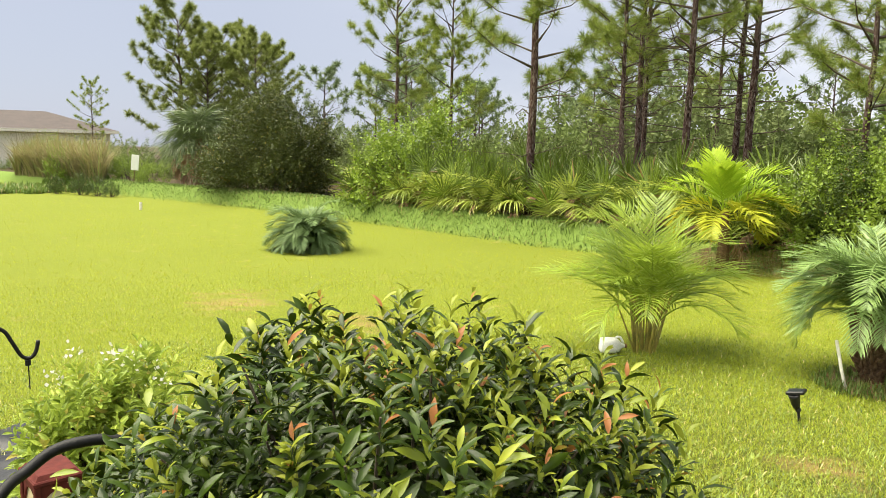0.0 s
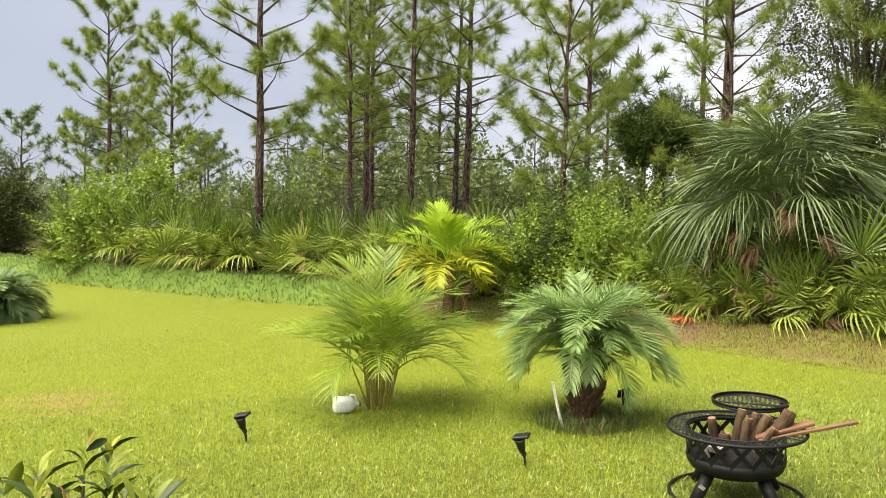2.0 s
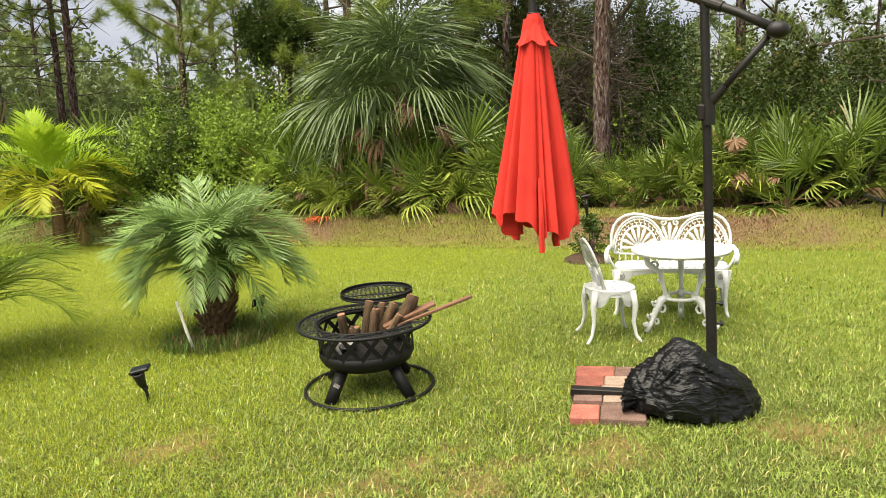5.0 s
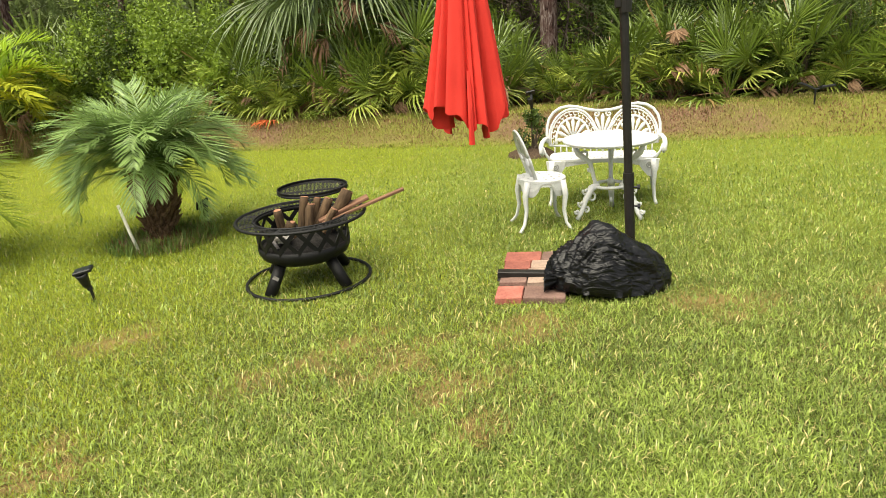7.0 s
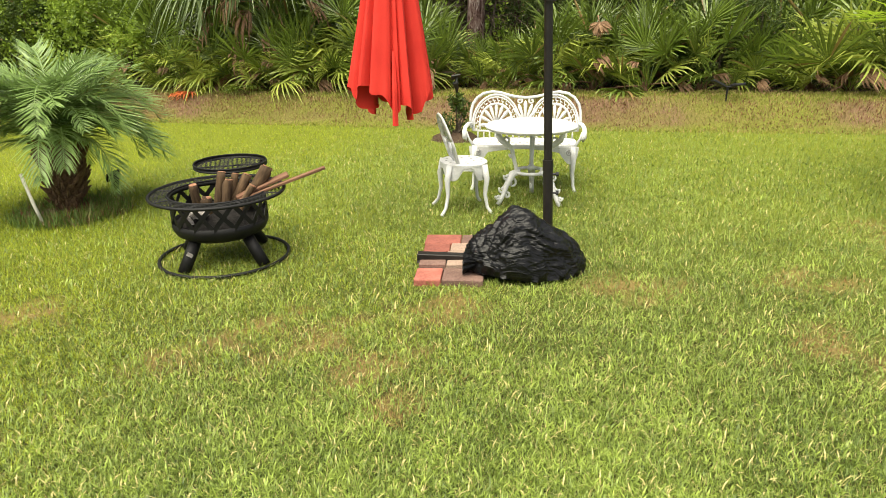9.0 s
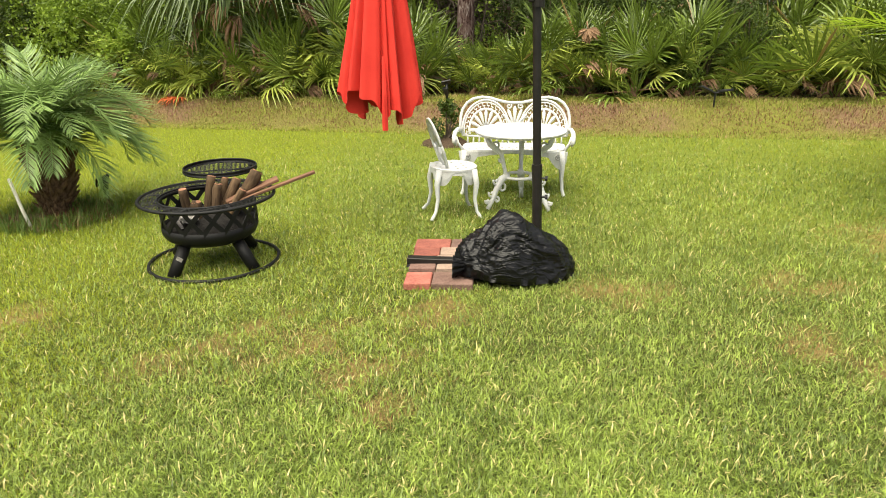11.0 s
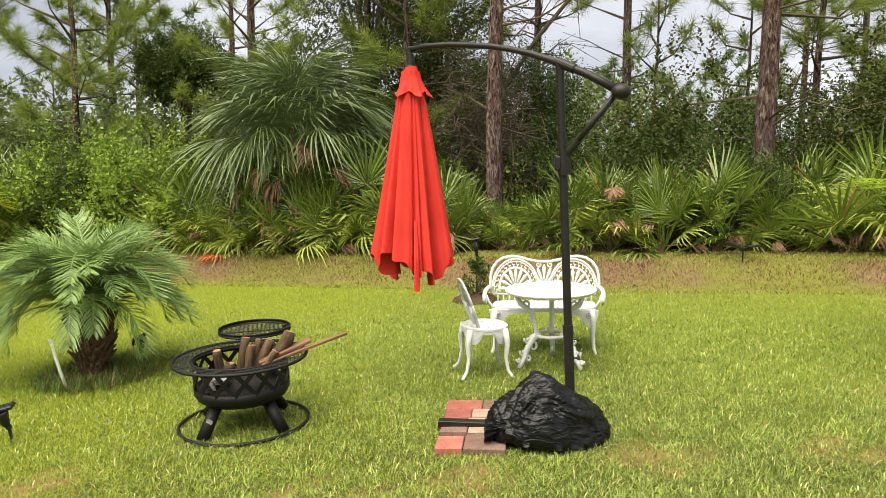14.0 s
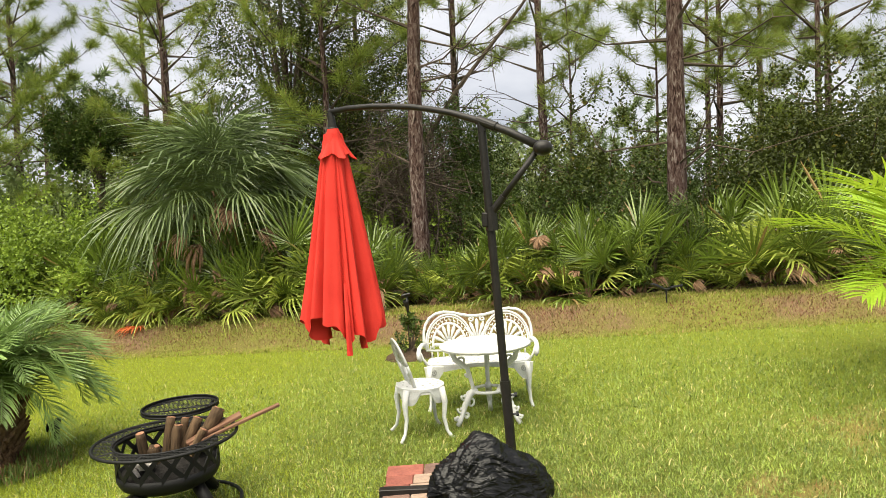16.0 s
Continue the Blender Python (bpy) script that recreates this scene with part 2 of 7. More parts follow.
SHRUB_MID = foliage("shrub_leaf", (0.006, 0.016, 0.0025), (0.095, 0.145, 0.022), (0.16, 0.11, 0.045), 0.03, through_light=0.14)
SHRUB_OLIVE = foliage("olive_shrub_leaf", (0.008, 0.015, 0.003), (0.10, 0.125, 0.019), (0.20, 0.16, 0.03), 0.03, through_light=0.14)
# both scrub greens are paled and greyed to carry the haze of distance
SCRUB = foliage("hazed_scrub_leaf", (0.10, 0.135, 0.05), (0.25, 0.30, 0.115), rough=0.7, through_light=0.2, spec=0.1)
SCRUB_GREEN = foliage("hazed_green_scrub_leaf", (0.075, 0.11, 0.035), (0.24, 0.31, 0.095), rough=0.7, through_light=0.2, spec=0.1)
HEDGE = foliage("viburnum_leaf", (0.0025, 0.008, 0.001), (0.052, 0.092, 0.006), (0.16, 0.20, 0.018), 0.10, rough=0.30, through_light=0.07, spec=0.26)
HEDGE_NEW = foliage("viburnum_new_leaf", (0.08, 0.14, 0.011), (0.42, 0.45, 0.05), (0.33, 0.13, 0.045), 0.11, rough=0.4, through_light=0.3)
PENTAS = foliage("garden_shrub_leaf", (0.07, 0.14, 0.015), (0.46, 0.56, 0.085), (0.42, 0.36, 0.08), 0.05, rough=0.45, through_light=0.32)
PETAL = foliage("white_petal", (0.70, 0.68, 0.62), (0.82, 0.80, 0.75), rough=0.5, through_light=0.3)


def bark_material():
    """Pine bark: long flaking plates, grey over red-brown, with soft dark cracks between."""
    m, nt, out = mat("pine_bark")
    tc = nt.nodes.new("ShaderNodeTexCoord")
    mp = nt.nodes.new("ShaderNodeMapping")
    mp.inputs["Scale"].default_value = (1.0, 1.0, 0.30)
    nt.links.new(tc.outputs["Object"], mp.inputs["Vector"])
    plates = nd(nt, "ShaderNodeTexNoise", Scale=21.0, Detail=6.0, Roughness=0.62, Distortion=0.9)
    nt.links.new(mp.outputs[0], plates.inputs["Vector"])
    tone = ramp_node(nt, plates.outputs["Fac"], [(0.36, (0.008, 0.005, 0.0045)), (0.45, (0.065, 0.036, 0.030)), (0.56, (0.145, 0.105, 0.092)), (0.68, (0.32, 0.28, 0.255))])
    n2 = nd(nt, "ShaderNodeTexNoise", Scale=2.0, Detail=5.0)
    nt.links.new(tc.outputs["Object"], n2.inputs["Vector"])
    tone = mixc(nt, ramp_node(nt, n2.outputs["Fac"], [(0.4, (0, 0, 0)), (0.65, (0.6, 0.6, 0.6))]), tone, (0.055, 0.032, 0.027))
    p = nd(nt, "ShaderNodeBsdfPrincipled", Roughness=0.92)
    p.inputs["Specular IOR Level"].default_value = 0.12
    nt.links.new(tone, p.inputs["Base Color"])
    bn = nd(nt, "ShaderNodeBump", Strength=0.9, Distance=0.025)
    nt.links.new(plates.outputs["Fac"], bn.inputs["Height"])
    nt.links.new(bn.outputs[0], p.inputs["Normal"])
    nt.links.new(p.outputs[0], out.inputs["Surface"])
    return m


BARK = bark_material()
TWIG = solid("twig", (0.05, 0.038, 0.028), (0.13, 0.10, 0.075), 14.0, 0.9, spec=0.2)
BOOT = solid("palm_boot", (0.07, 0.04, 0.022), (0.20, 0.125, 0.07), 22.0, 0.9, bump=0.8, spec=0.2)
STEM = solid("palm_stem", (0.11, 0.11, 0.02), (0.40, 0.32, 0.07), 7.0, 0.5, bump=0.2)


# ---- mesh helpers ----


def merge(pieces):
    """Joins (verts, faces) pairs into one."""
    vs, fs, n = [], [], 0
    for v, f in pieces:
        v = np.asarray(v, float).reshape(-1, 3)
        vs.append(v)
        fs += [[i + n for i in face] for face in f]
        n += len(v)
    return (np.concatenate(vs) if vs else np.zeros((0, 3))), fs


def mesh(name, vf, material, smooth=False):
    v, f = vf
    me = bpy.data.meshes.new(name)
    me.from_pydata(np.asarray(v, float).tolist(), [], f if isinstance(f, list) else f.tolist())
    if material:
        me.materials.append(material)
    if smooth:
        me.polygons.foreach_set("use_smooth", np.ones(len(me.polygons), bool))
    me.update()
    return me


def part(name, vf, material, parent=None, label="", m=None, smooth=False):
    me = vf if isinstance(vf, bpy.types.Mesh) else mesh(name, vf, material, smooth)
    ob = new(name, me)
    if parent is not None:
        ob.parent = parent
    if m is not None:
        ob.matrix_basis = m
    if label:
        tagged(ob, label)
    return ob


def thing(name, m, label, category, group="", kind=""):
    ob = new(name)
    ob.empty_display_size = 0.1
    ob.matrix_basis = m
    return tagged(ob, label, category, group, kind)


def tube(pts, r, sides=8, cap=True):
    """A round bar along a line of points; r is a number or one for each point."""
    P = np.asarray(pts, float)
    n = len(P)
    r = np.full(n, r) if np.isscalar(r) else np.asarray(r, float)
    T = np.gradient(P, axis=0)
    T /= np.linalg.norm(T, axis=1)[:, None] + 1e-12
    a = np.array([0, 0, 1.0]) if abs(T[0][2]) < 0.9 else np.array([1.0, 0, 0])
    N = np.cross(T[0], a)
    N /= np.linalg.norm(N)
    ang = np.arange(sides) * 2 * math.pi / sides
    v = []
    for i in range(n):
        N = N - T[i] * (N @ T[i])
        N /= np.linalg.norm(N) + 1e-12
        B = np.cross(T[i], N)
        v.append(P[i] + r[i] * (np.cos(ang)[:, None] * N + np.sin(ang)[:, None] * B))
    f = [[i * sides + j, i * sides + (j + 1) % sides, (i + 1) * sides + (j + 1) % sides, (i + 1) * sides + j] for i in range(n - 1) for j in range(sides)]
    if cap:
        f += [list(range(sides))[::-1], [(n - 1) * sides + j for j in range(sides)]]
    return np.concatenate(v), f


def eased(pts, k=5):
    """A smooth line through the given points."""
    P = np.asarray(pts, float)
    Q = np.vstack([2 * P[0] - P[1], P, 2 * P[-1] - P[-2]])
    out = []
    for i in range(1, len(Q) - 2):
        a, b, c, d = Q[i - 1], Q[i], Q[i + 1], Q[i + 2]
        for t in np.arange(k) / k:
            out.append(0.5 * (2 * b + (c - a) * t + (2 * a - 5 * b + 4 * c - d) * t * t + (3 * b - a - 3 * c + d) * t ** 3))
    return np.array(out + [P[-1]])


def ring(c, R, r, n=48, sides=8):
    """A closed round bar bent to a level circle."""
    v, f = [], []
    for i in range(n):
        a = 2 * math.pi * i / n
        for j in range(sides):
            b = 2 * math.pi * j / sides
            q = R + r * math.cos(b)
            v.append((c[0] + q * math.cos(a), c[1] + q * math.sin(a), c[2] + r * math.sin(b)))
    for i in range(n):
        for j in range(sides):
            f.append([i * sides + j, ((i + 1) % n) * sides + j, ((i + 1) % n) * sides + (j + 1) % sides, i * sides + (j + 1) % sides])
    return np.array(v), f


def lathe(profile, n=32):
    """Turns (radius, height) pairs about z."""
    v, f = [], []
    for r, z in profile:
        for i in range(n):
            a = 2 * math.pi * i / n
            v.append((r * math.cos(a), r * math.sin(a), z))
    for k in range(len(profile) - 1):
        for i in range(n):
            f.append([k * n + i, k * n + (i + 1) % n, (k + 1) * n + (i + 1) % n, (k + 1) * n + i])
    return np.array(v), f


def box(x0, y0, z0, x1, y1, z1, bev=0.0):
    """A box with chamfered edges."""
    bm = bmesh.new()
    bmesh.ops.create_cube(bm, size=1.0, matrix=Matrix.Translation(((x0 + x1) / 2, (y0 + y1) / 2, (z0 + z1) / 2)) @ Matrix.Diagonal((x1 - x0, y1 - y0, z1 - z0, 1)))
    if bev:
        bmesh.ops.bevel(bm, geom=bm.edges[:], offset=bev, segments=1, affect="EDGES")
    bm.verts.index_update()
    v = [tuple(q.co) for q in bm.verts]
    f = [[q.index for q in face.verts] for face in bm.faces]
    bm.free()
    return np.array(v), f


def moved(vf, m):
    v = np.asarray(vf[0], float)
    M = np.array(m)
    return v @ M[:3, :3].T + M[:3, 3], vf[1]


def spread(template, mats, offs):
    """Many copies of one small piece, joined: mats (n,3,3), offs (n,3)."""
    tv, tf = np.asarray(template[0], float), template[1]
    n, k = len(mats), len(tv)
    v = (np.einsum("nij,kj->nki", mats, tv) + offs[:, None, :]).reshape(-1, 3)
    f = []
    for face in tf:
        f.append(np.arange(n)[:, None] * k + np.array(face)[None, :])
    faces = []
    for block in f:
        faces += block.tolist()
    return v, faces


def frames(direction, rng, up_mix=0.0):
    """Turns whose y axis is each direction, rolled at random; z is bent towards up by up_mix."""
    d = direction / (np.linalg.norm(direction, axis=1)[:, None] + 1e-9)
    z = rng.normal(size=d.shape)
    z /= np.linalg.norm(z, axis=1)[:, None]
    z = z * (1 - up_mix) + np.array([0, 0, 1.0]) * up_mix
    x = np.cross(d, z)
    x /= np.linalg.norm(x, axis=1)[:, None] + 1e-9
    z = np.cross(x, d)
    return np.stack([x, d, z], axis=2)


LEAF_SMALL = (np.array([(0, 0, 0), (0.32, 0.45, 0.06), (0, 1, -0.05), (-0.32, 0.45, 0.06)]), [[0, 1, 2], [0, 2, 3]])
LEAF_OVAL = (np.array([(0, 0, 0)] + [(s * w, y, z + abs(s) * 0.35 * w) for y, w, z in ((0.22, 0.13, 0.03), (0.5, 0.18, 0.04), (0.78, 0.12, -0.01)) for s in (-1, 0, 1)] + [(0, 1.0, -0.10)]),
             [[0, 2, 1], [0, 3, 2], [1, 2, 5, 4], [2, 3, 6, 5], [4, 5, 8, 7], [5, 6, 9, 8], [7, 8, 10], [8, 9, 10]])

# ---- the lie of the land ----
BERM_X = [-60, -39, -35.5, -32, -28, -21.5, -16.5, -12.5, -8.6, -4.3, -1.6, 0.4, 2.0, 4.8, 12.0, 40.0]
BERM_Y = [-6, 2.2, 3.6, 5.3, 6.95, 8.95, 10.2, 11.0, 11.3, 10.6, 10.1, 9.7, 9.5, 9.1, 8.2, 5.0]


def smoothstep(a, b, x):
    t = np.clip((x - a) / (b - a), 0, 1)
    return t * t * (3 - 2 * t)


def berm_line(x):
    return (np.interp(x - 1.2, BERM_X, BERM_Y) + np.interp(x, BERM_X, BERM_Y) + np.interp(x + 1.2, BERM_X, BERM_Y)) / 3


def ground_z(x, y):
    """The lawn falls gently to the west; a low bank runs along the wood's edge."""
    x, y = np.asarray(x, float), np.asarray(y, float)
    z = 0.036 * np.clip(x, -14, 9) - 0.01
    s = y - berm_line(x)
    bank = (0.30 + 0.28 * smoothstep(-9.0, -14.0, x)) * smoothstep(0.0, 0.85, s) - 0.25 * smoothstep(1.5, 2.8, s)
    ripple = 0.03 * np.sin(x * 1.7 + 0.6 * y) * np.sin(y * 1.3 - 0.4 * x) * smoothstep(0.2, 0.6, s)
    return z + bank + ripple


def gz(x, y):
    return float(ground_z(x, y))


# worn straw-coloured spots in the lawn: x, y, radius
DRY_SPOTS = [(-0.36, 3.65, 0.30), (0.10, 3.36, 0.22), (2.25, 3.62, 0.24), (0.36, 4.02, 0.20), (1.40, 4.34, 0.22), (-0.80, 3.36, 0.16), (-1.95, 3.9, 0.22), (0.22, 3.04, 0.16), (2.4, 4.45, 0.2), (-7.4, 3.3, 0.5), (-1.6, 2.6, 0.25), (3.6, 5.3, 0.4), (-9.6, 2.3, 0.6)]


def dry_amount(x, y):
    """How far the lawn is worn to straw at a place, ragged at the rim."""
    out = np.zeros_like(np.asarray(x, float))
    rag = 0.42 * np.sin(x * 13 + 2 * np.sin(y * 9)) + 0.35 * np.sin(y * 21 + 2 * np.sin(x * 11)) + 0.25 * np.sin(x * 37 + y * 29)
    for a, b, r in DRY_SPOTS:
        out = np.maximum(out, 0.8 * (1 - smoothstep(0.15, 1.15, np.hypot((x - a) * 0.75, y - b) / r + rag)))
    return out


def build_ground():
    xs = np.concatenate([np.array([-900, -400, -200, -120, -85]), np.arange(-66, -20, 0.8), np.arange(-20, 14, 0.2), np.arange(14, 40, 1.2), np.array([45, 60, 90, 150, 300, 900])])
    ys = np.concatenate([np.array([-900, -300, -100, -40, -20, -10, -6]), np.arange(-4, 16, 0.2), np.arange(16, 40, 1.5), np.array([45, 60, 90, 150, 300, 900])])
    X, Y = np.meshgrid(xs, ys)
    Z = ground_z(X, Y)
    v = np.stack([X, Y, Z], -1).reshape(-1, 3)
    nx, ny = len(xs), len(ys)
    i = (np.arange(ny - 1)[:, None] * nx + np.arange(nx - 1)[None, :]).reshape(-1)
    f = np.stack([i, i + 1, i + 1 + nx, i + nx], 1)
    me = mesh("ground", (v, f), LAWN, True)
    s = (Y - berm_line(X)).reshape(-1)
    x = X.reshape(-1)
    bare = smoothstep(0.0, 0.2, s) * (1 - smoothstep(0.70, 0.95, s)) * smoothstep(-13, -8, x) * (0.35 + 0.60 * smoothstep(-1.1, 0.5, np.sin(x * 1.1 + 0.6) + 0.6 * np.sin(x * 2.7 + 1.0)))
    litter = smoothstep(1.3, 1.55, s)
    # round the viewpoint only: where the ground colour carries the gaps' shade
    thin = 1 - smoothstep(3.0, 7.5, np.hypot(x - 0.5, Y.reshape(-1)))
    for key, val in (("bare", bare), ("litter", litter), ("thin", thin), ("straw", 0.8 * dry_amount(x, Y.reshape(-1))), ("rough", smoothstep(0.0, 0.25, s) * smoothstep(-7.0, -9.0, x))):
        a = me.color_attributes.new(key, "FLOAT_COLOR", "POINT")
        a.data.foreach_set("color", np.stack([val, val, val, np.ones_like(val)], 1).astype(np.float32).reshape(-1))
    ob = new("ground", me)
    tagged(ob, "bright green mown lawn rising to a low bare bank", "lawn", kind="structure")


build_ground()


def blades(n, xr, yr, length, width, rng, keep):
    x, y = rng.uniform(*xr, n), rng.uniform(*yr, n)
    k = keep(x, y)
    x, y = x[k], y[k]
    n = len(x)
    L = rng.uniform(length[0], length[1], n)
    W = rng.uniform(width[0], width[1], n) / 2
    a = rng.uniform(0, 2 * math.pi, n)
    lean = rng.uniform(0.25, 1.1, n)
    return bend(x, y, L, W, a, lean)


def bend(x, y, L, W, a, lean):
    n = len(x)
    hx, hy = np.cos(a), np.sin(a)
    sx, sy = -hy * W, hx * W
    z = ground_z(x, y) - 0.004
    mx, my, mz = x + hx * L * 0.5 * np.sin(lean * 0.6), y + hy * L * 0.5 * np.sin(lean * 0.6), z + L * 0.5 * np.cos(lean * 0.6)
    tx, ty, tz = mx + hx * L * 0.5 * np.sin(lean * 1.3), my + hy * L * 0.5 * np.sin(lean * 1.3), mz + L * 0.5 * np.cos(lean * 1.3)
    v = np.stack([np.stack([x - sx, y - sy, z], 1), np.stack([x + sx, y + sy, z], 1), np.stack([mx - sx * .9, my - sy * .9, mz], 1), np.stack([mx + sx * .9, my + sy * .9, mz], 1), np.stack([tx, ty, tz], 1)], 1).reshape(-1, 3)
    b = np.arange(n) * 5
    tris = np.concatenate([np.stack([b, b + 1, b + 3], 1), np.stack([b, b + 3, b + 2], 1), np.stack([b + 2, b + 3, b + 4], 1)])
    return v, tris


def stack(list_vf):
    vs, fs, n = [], [], 0
    for v, f in list_vf:
        vs.append(v)
        fs.append(np.asarray(f) + n)
        n += len(v)
    return np.concatenate(vs), np.concatenate(fs)


PADS = [(0.15, 4.45, 0.80, 5.31)]


def on_lawn(x, y):
    k = (y - berm_line(x)) < 0.15
    for a, b, c, d in PADS:
        k &= ~((x > a) & (x < c) & (y > b) & (y < d))
    return k


def strewn(n, rng, far):
    """Places over the lawn, thick close by and sparse far off, with the distance of each."""
    r = 1.7 * (far / 1.7) ** rng.uniform(0, 1, n)
    r = np.where(rng.rand(n) < 0.03, rng.uniform(0, 1, n) ** 0.5 * 1.7, r)
    th = np.radians(np.where(rng.rand(n) < 0.94, rng.uniform(50, 192, n), rng.uniform(192, 410, n)))
    x, y = 0.5 + r * np.cos(th), 0.25 + r * np.sin(th)
    patch = np.sin(x * 2.1 + 1.3 * np.sin(y * 1.7)) * np.sin(y * 2.6 + np.sin(x * 1.9))
    clump = np.sin(x * 31 + 3 * np.sin(y * 17)) * np.sin(y * 27 + 3 * np.sin(x * 13 + 1.0))
    k = on_lawn(x, y) & (rng.rand(n) < (0.82 + 0.10 * patch + 0.08 * clump) * (1 - 0.45 * dry_amount(x, y)))
    return x[k], y[k], r[k]


def short_blades(n, rng, near, far):
    """One leaning sliver a blade, between two distances; the green ones and the straw ones."""
    x, y, r = strewn(n, rng, far)
    k = (r > near * rng.uniform(0.6, 1.3, len(r))) & (r < far * rng.uniform(0.6, 1.0, len(r)))
    x, y, r = x[k], y[k], r[k]
    n = len(x)
    big = np.maximum(1, r / 4.0) ** np.where(r < 11, 0.42, 0.7)
    L = rng.uniform(0.018, 0.052, n) * np.minimum(big, 1.2)
    W = rng.uniform(0.0022, 0.0048, n) * big / 2
    a, lean = rng.uniform(0, 2 * math.pi, n), rng.uniform(0.3, 1.45, n)
    roll = a + rng.uniform(0.6, 2.5, n)
    z = ground_z(x, y) - 0.003
    sx, sy = np.cos(roll) * W, np.sin(roll) * W
    v = np.stack([np.stack([x - sx, y - sy, z], 1), np.stack([x + sx, y + sy, z], 1), np.stack([x + L * np.sin(lean) * np.cos(a), y + L * np.sin(lean) * np.sin(a), z + L * np.cos(lean)], 1)], 1)
    dry = rng.rand(n) < 0.70 * dry_amount(x, y)
    # westward more blades take the yellower colour that is brightened for light
    lit = ~dry & (rng.rand(n) < 0.90 * smoothstep(0.3, -3.4, x + 0.8 * np.sin(y * 1.1) + 0.5 * np.sin(x * 2.3 + y)))
    return [(q.reshape(-1, 3), np.arange(len(q) * 3).reshape(-1, 3)) for q in (v[~dry & ~lit], v[dry], v[lit])]


def long_blades(n, rng):
    x, y, r = strewn(n, rng, 8)
    n = len(x)
    big = np.maximum(1, r / 4.0) ** 0.25
    return bend(x, y, rng.uniform(0.030, 0.066, n), rng.uniform(0.0020, 0.0040, n) * big, rng.uniform(0, 2 * math.pi, n), rng.uniform(0.6, 1.45, n))


def build_grass():
    rng = np.random.RandomState(5)
    green, straw, lit = short_blades(1550000, rng, 0.02, 14)
    tagged(part("lawn_grass", green, GRASS), "short bright green mown lawn grass", "grass", kind="stuff")
    tagged(part("lawn_straw", straw, STRAW), "dry straw-coloured grass in worn spots of the lawn", "dry grass", kind="stuff")
    tagged(part("lawn_grass_lush", lit, LIT_GRASS), "yellow-green mown grass on the open lawn, coloured brighter as if more lit", "grass", kind="stuff")
    far = short_blades(360000, rng, 9.5, 50)
    tagged(part("lawn_grass_far", stack([far[0], far[2]]), GRASS_FAR), "smooth yellow-green mown lawn in the distance", "grass", kind="stuff")
    tagged(part("lawn_blades", long_blades(150000, rng), GRASS), "longer grass blades lying over the mown lawn", "grass", kind="stuff")
    s_of = lambda x, y: y - berm_line(x)
    drift = lambda x, y: np.sin(x * 1.9 + 2 * np.sin(y * 2.3)) + np.sin(x * 4.3 + y * 3.1) + 0.6 * np.sin(x * 9.1 - y * 12) + 0.5 * np.sin(x * 17 + y * 23)
    worn = lambda x, y: smoothstep(0.15, 0.75, smoothstep(0.0, 0.22, s_of(x, y)) * (1 - smoothstep(0.58, 0.92, s_of(x, y))) * (0.80 + 0.28 * drift(x, y) + 0.30 * np.sin(x * 1.1 + 0.6)))
    on_bank = lambda x, y: (s_of(x, y) > -0.1) & (s_of(x, y) < 1.45)
    sets = [blades(300000, (-9, 9), (7.6, 13), (0.02, 0.055), (0.004, 0.009), rng, lambda x, y: on_bank(x, y) & (rng.rand(len(x)) < 0.06 + 0.74 * worn(x, y)))]
    tagged(part("bank_dry_grass", stack(sets), DRYGRASS), "dry brown and straw coloured grass on the bank", "dry grass", kind="stuff")
    sets = [blades(230000, (-9, 9), (7.6, 13), (0.022, 0.060), (0.004, 0.009), rng, lambda x, y: on_bank(x, y) & (rng.rand(len(x)) < 1.0 - 0.66 * worn(x, y)))]
    tagged(part("bank_grass", stack(sets), BANKGRASS), "longer yellow-green grass on the bank's foot and lip", "grass", kind="stuff")
    sets = [blades(170000, (-45, -7), (2, 13), (0.05, 0.13), (0.012, 0.024), rng, lambda x, y: on_bank(x, y) & (s_of(x, y) > 0.02) & ((x < -9) | (rng.rand(len(x)) < 0.4)))]
    tagged(part("bank_grass", stack(sets), TALLGRASS), "longer unmown green grass along the far bank", "grass", kind="stuff")


build_grass()


# ---- plants ----
def seat_at(x, y, rz=0.0, s=1.0, sink=0.03):
    return Matrix.Translation((x, y, gz(x, y) - sink)) @ Matrix.Rotation(radians(rz), 4, "Z") @ Matrix.Diagonal((s, s, s, 1))


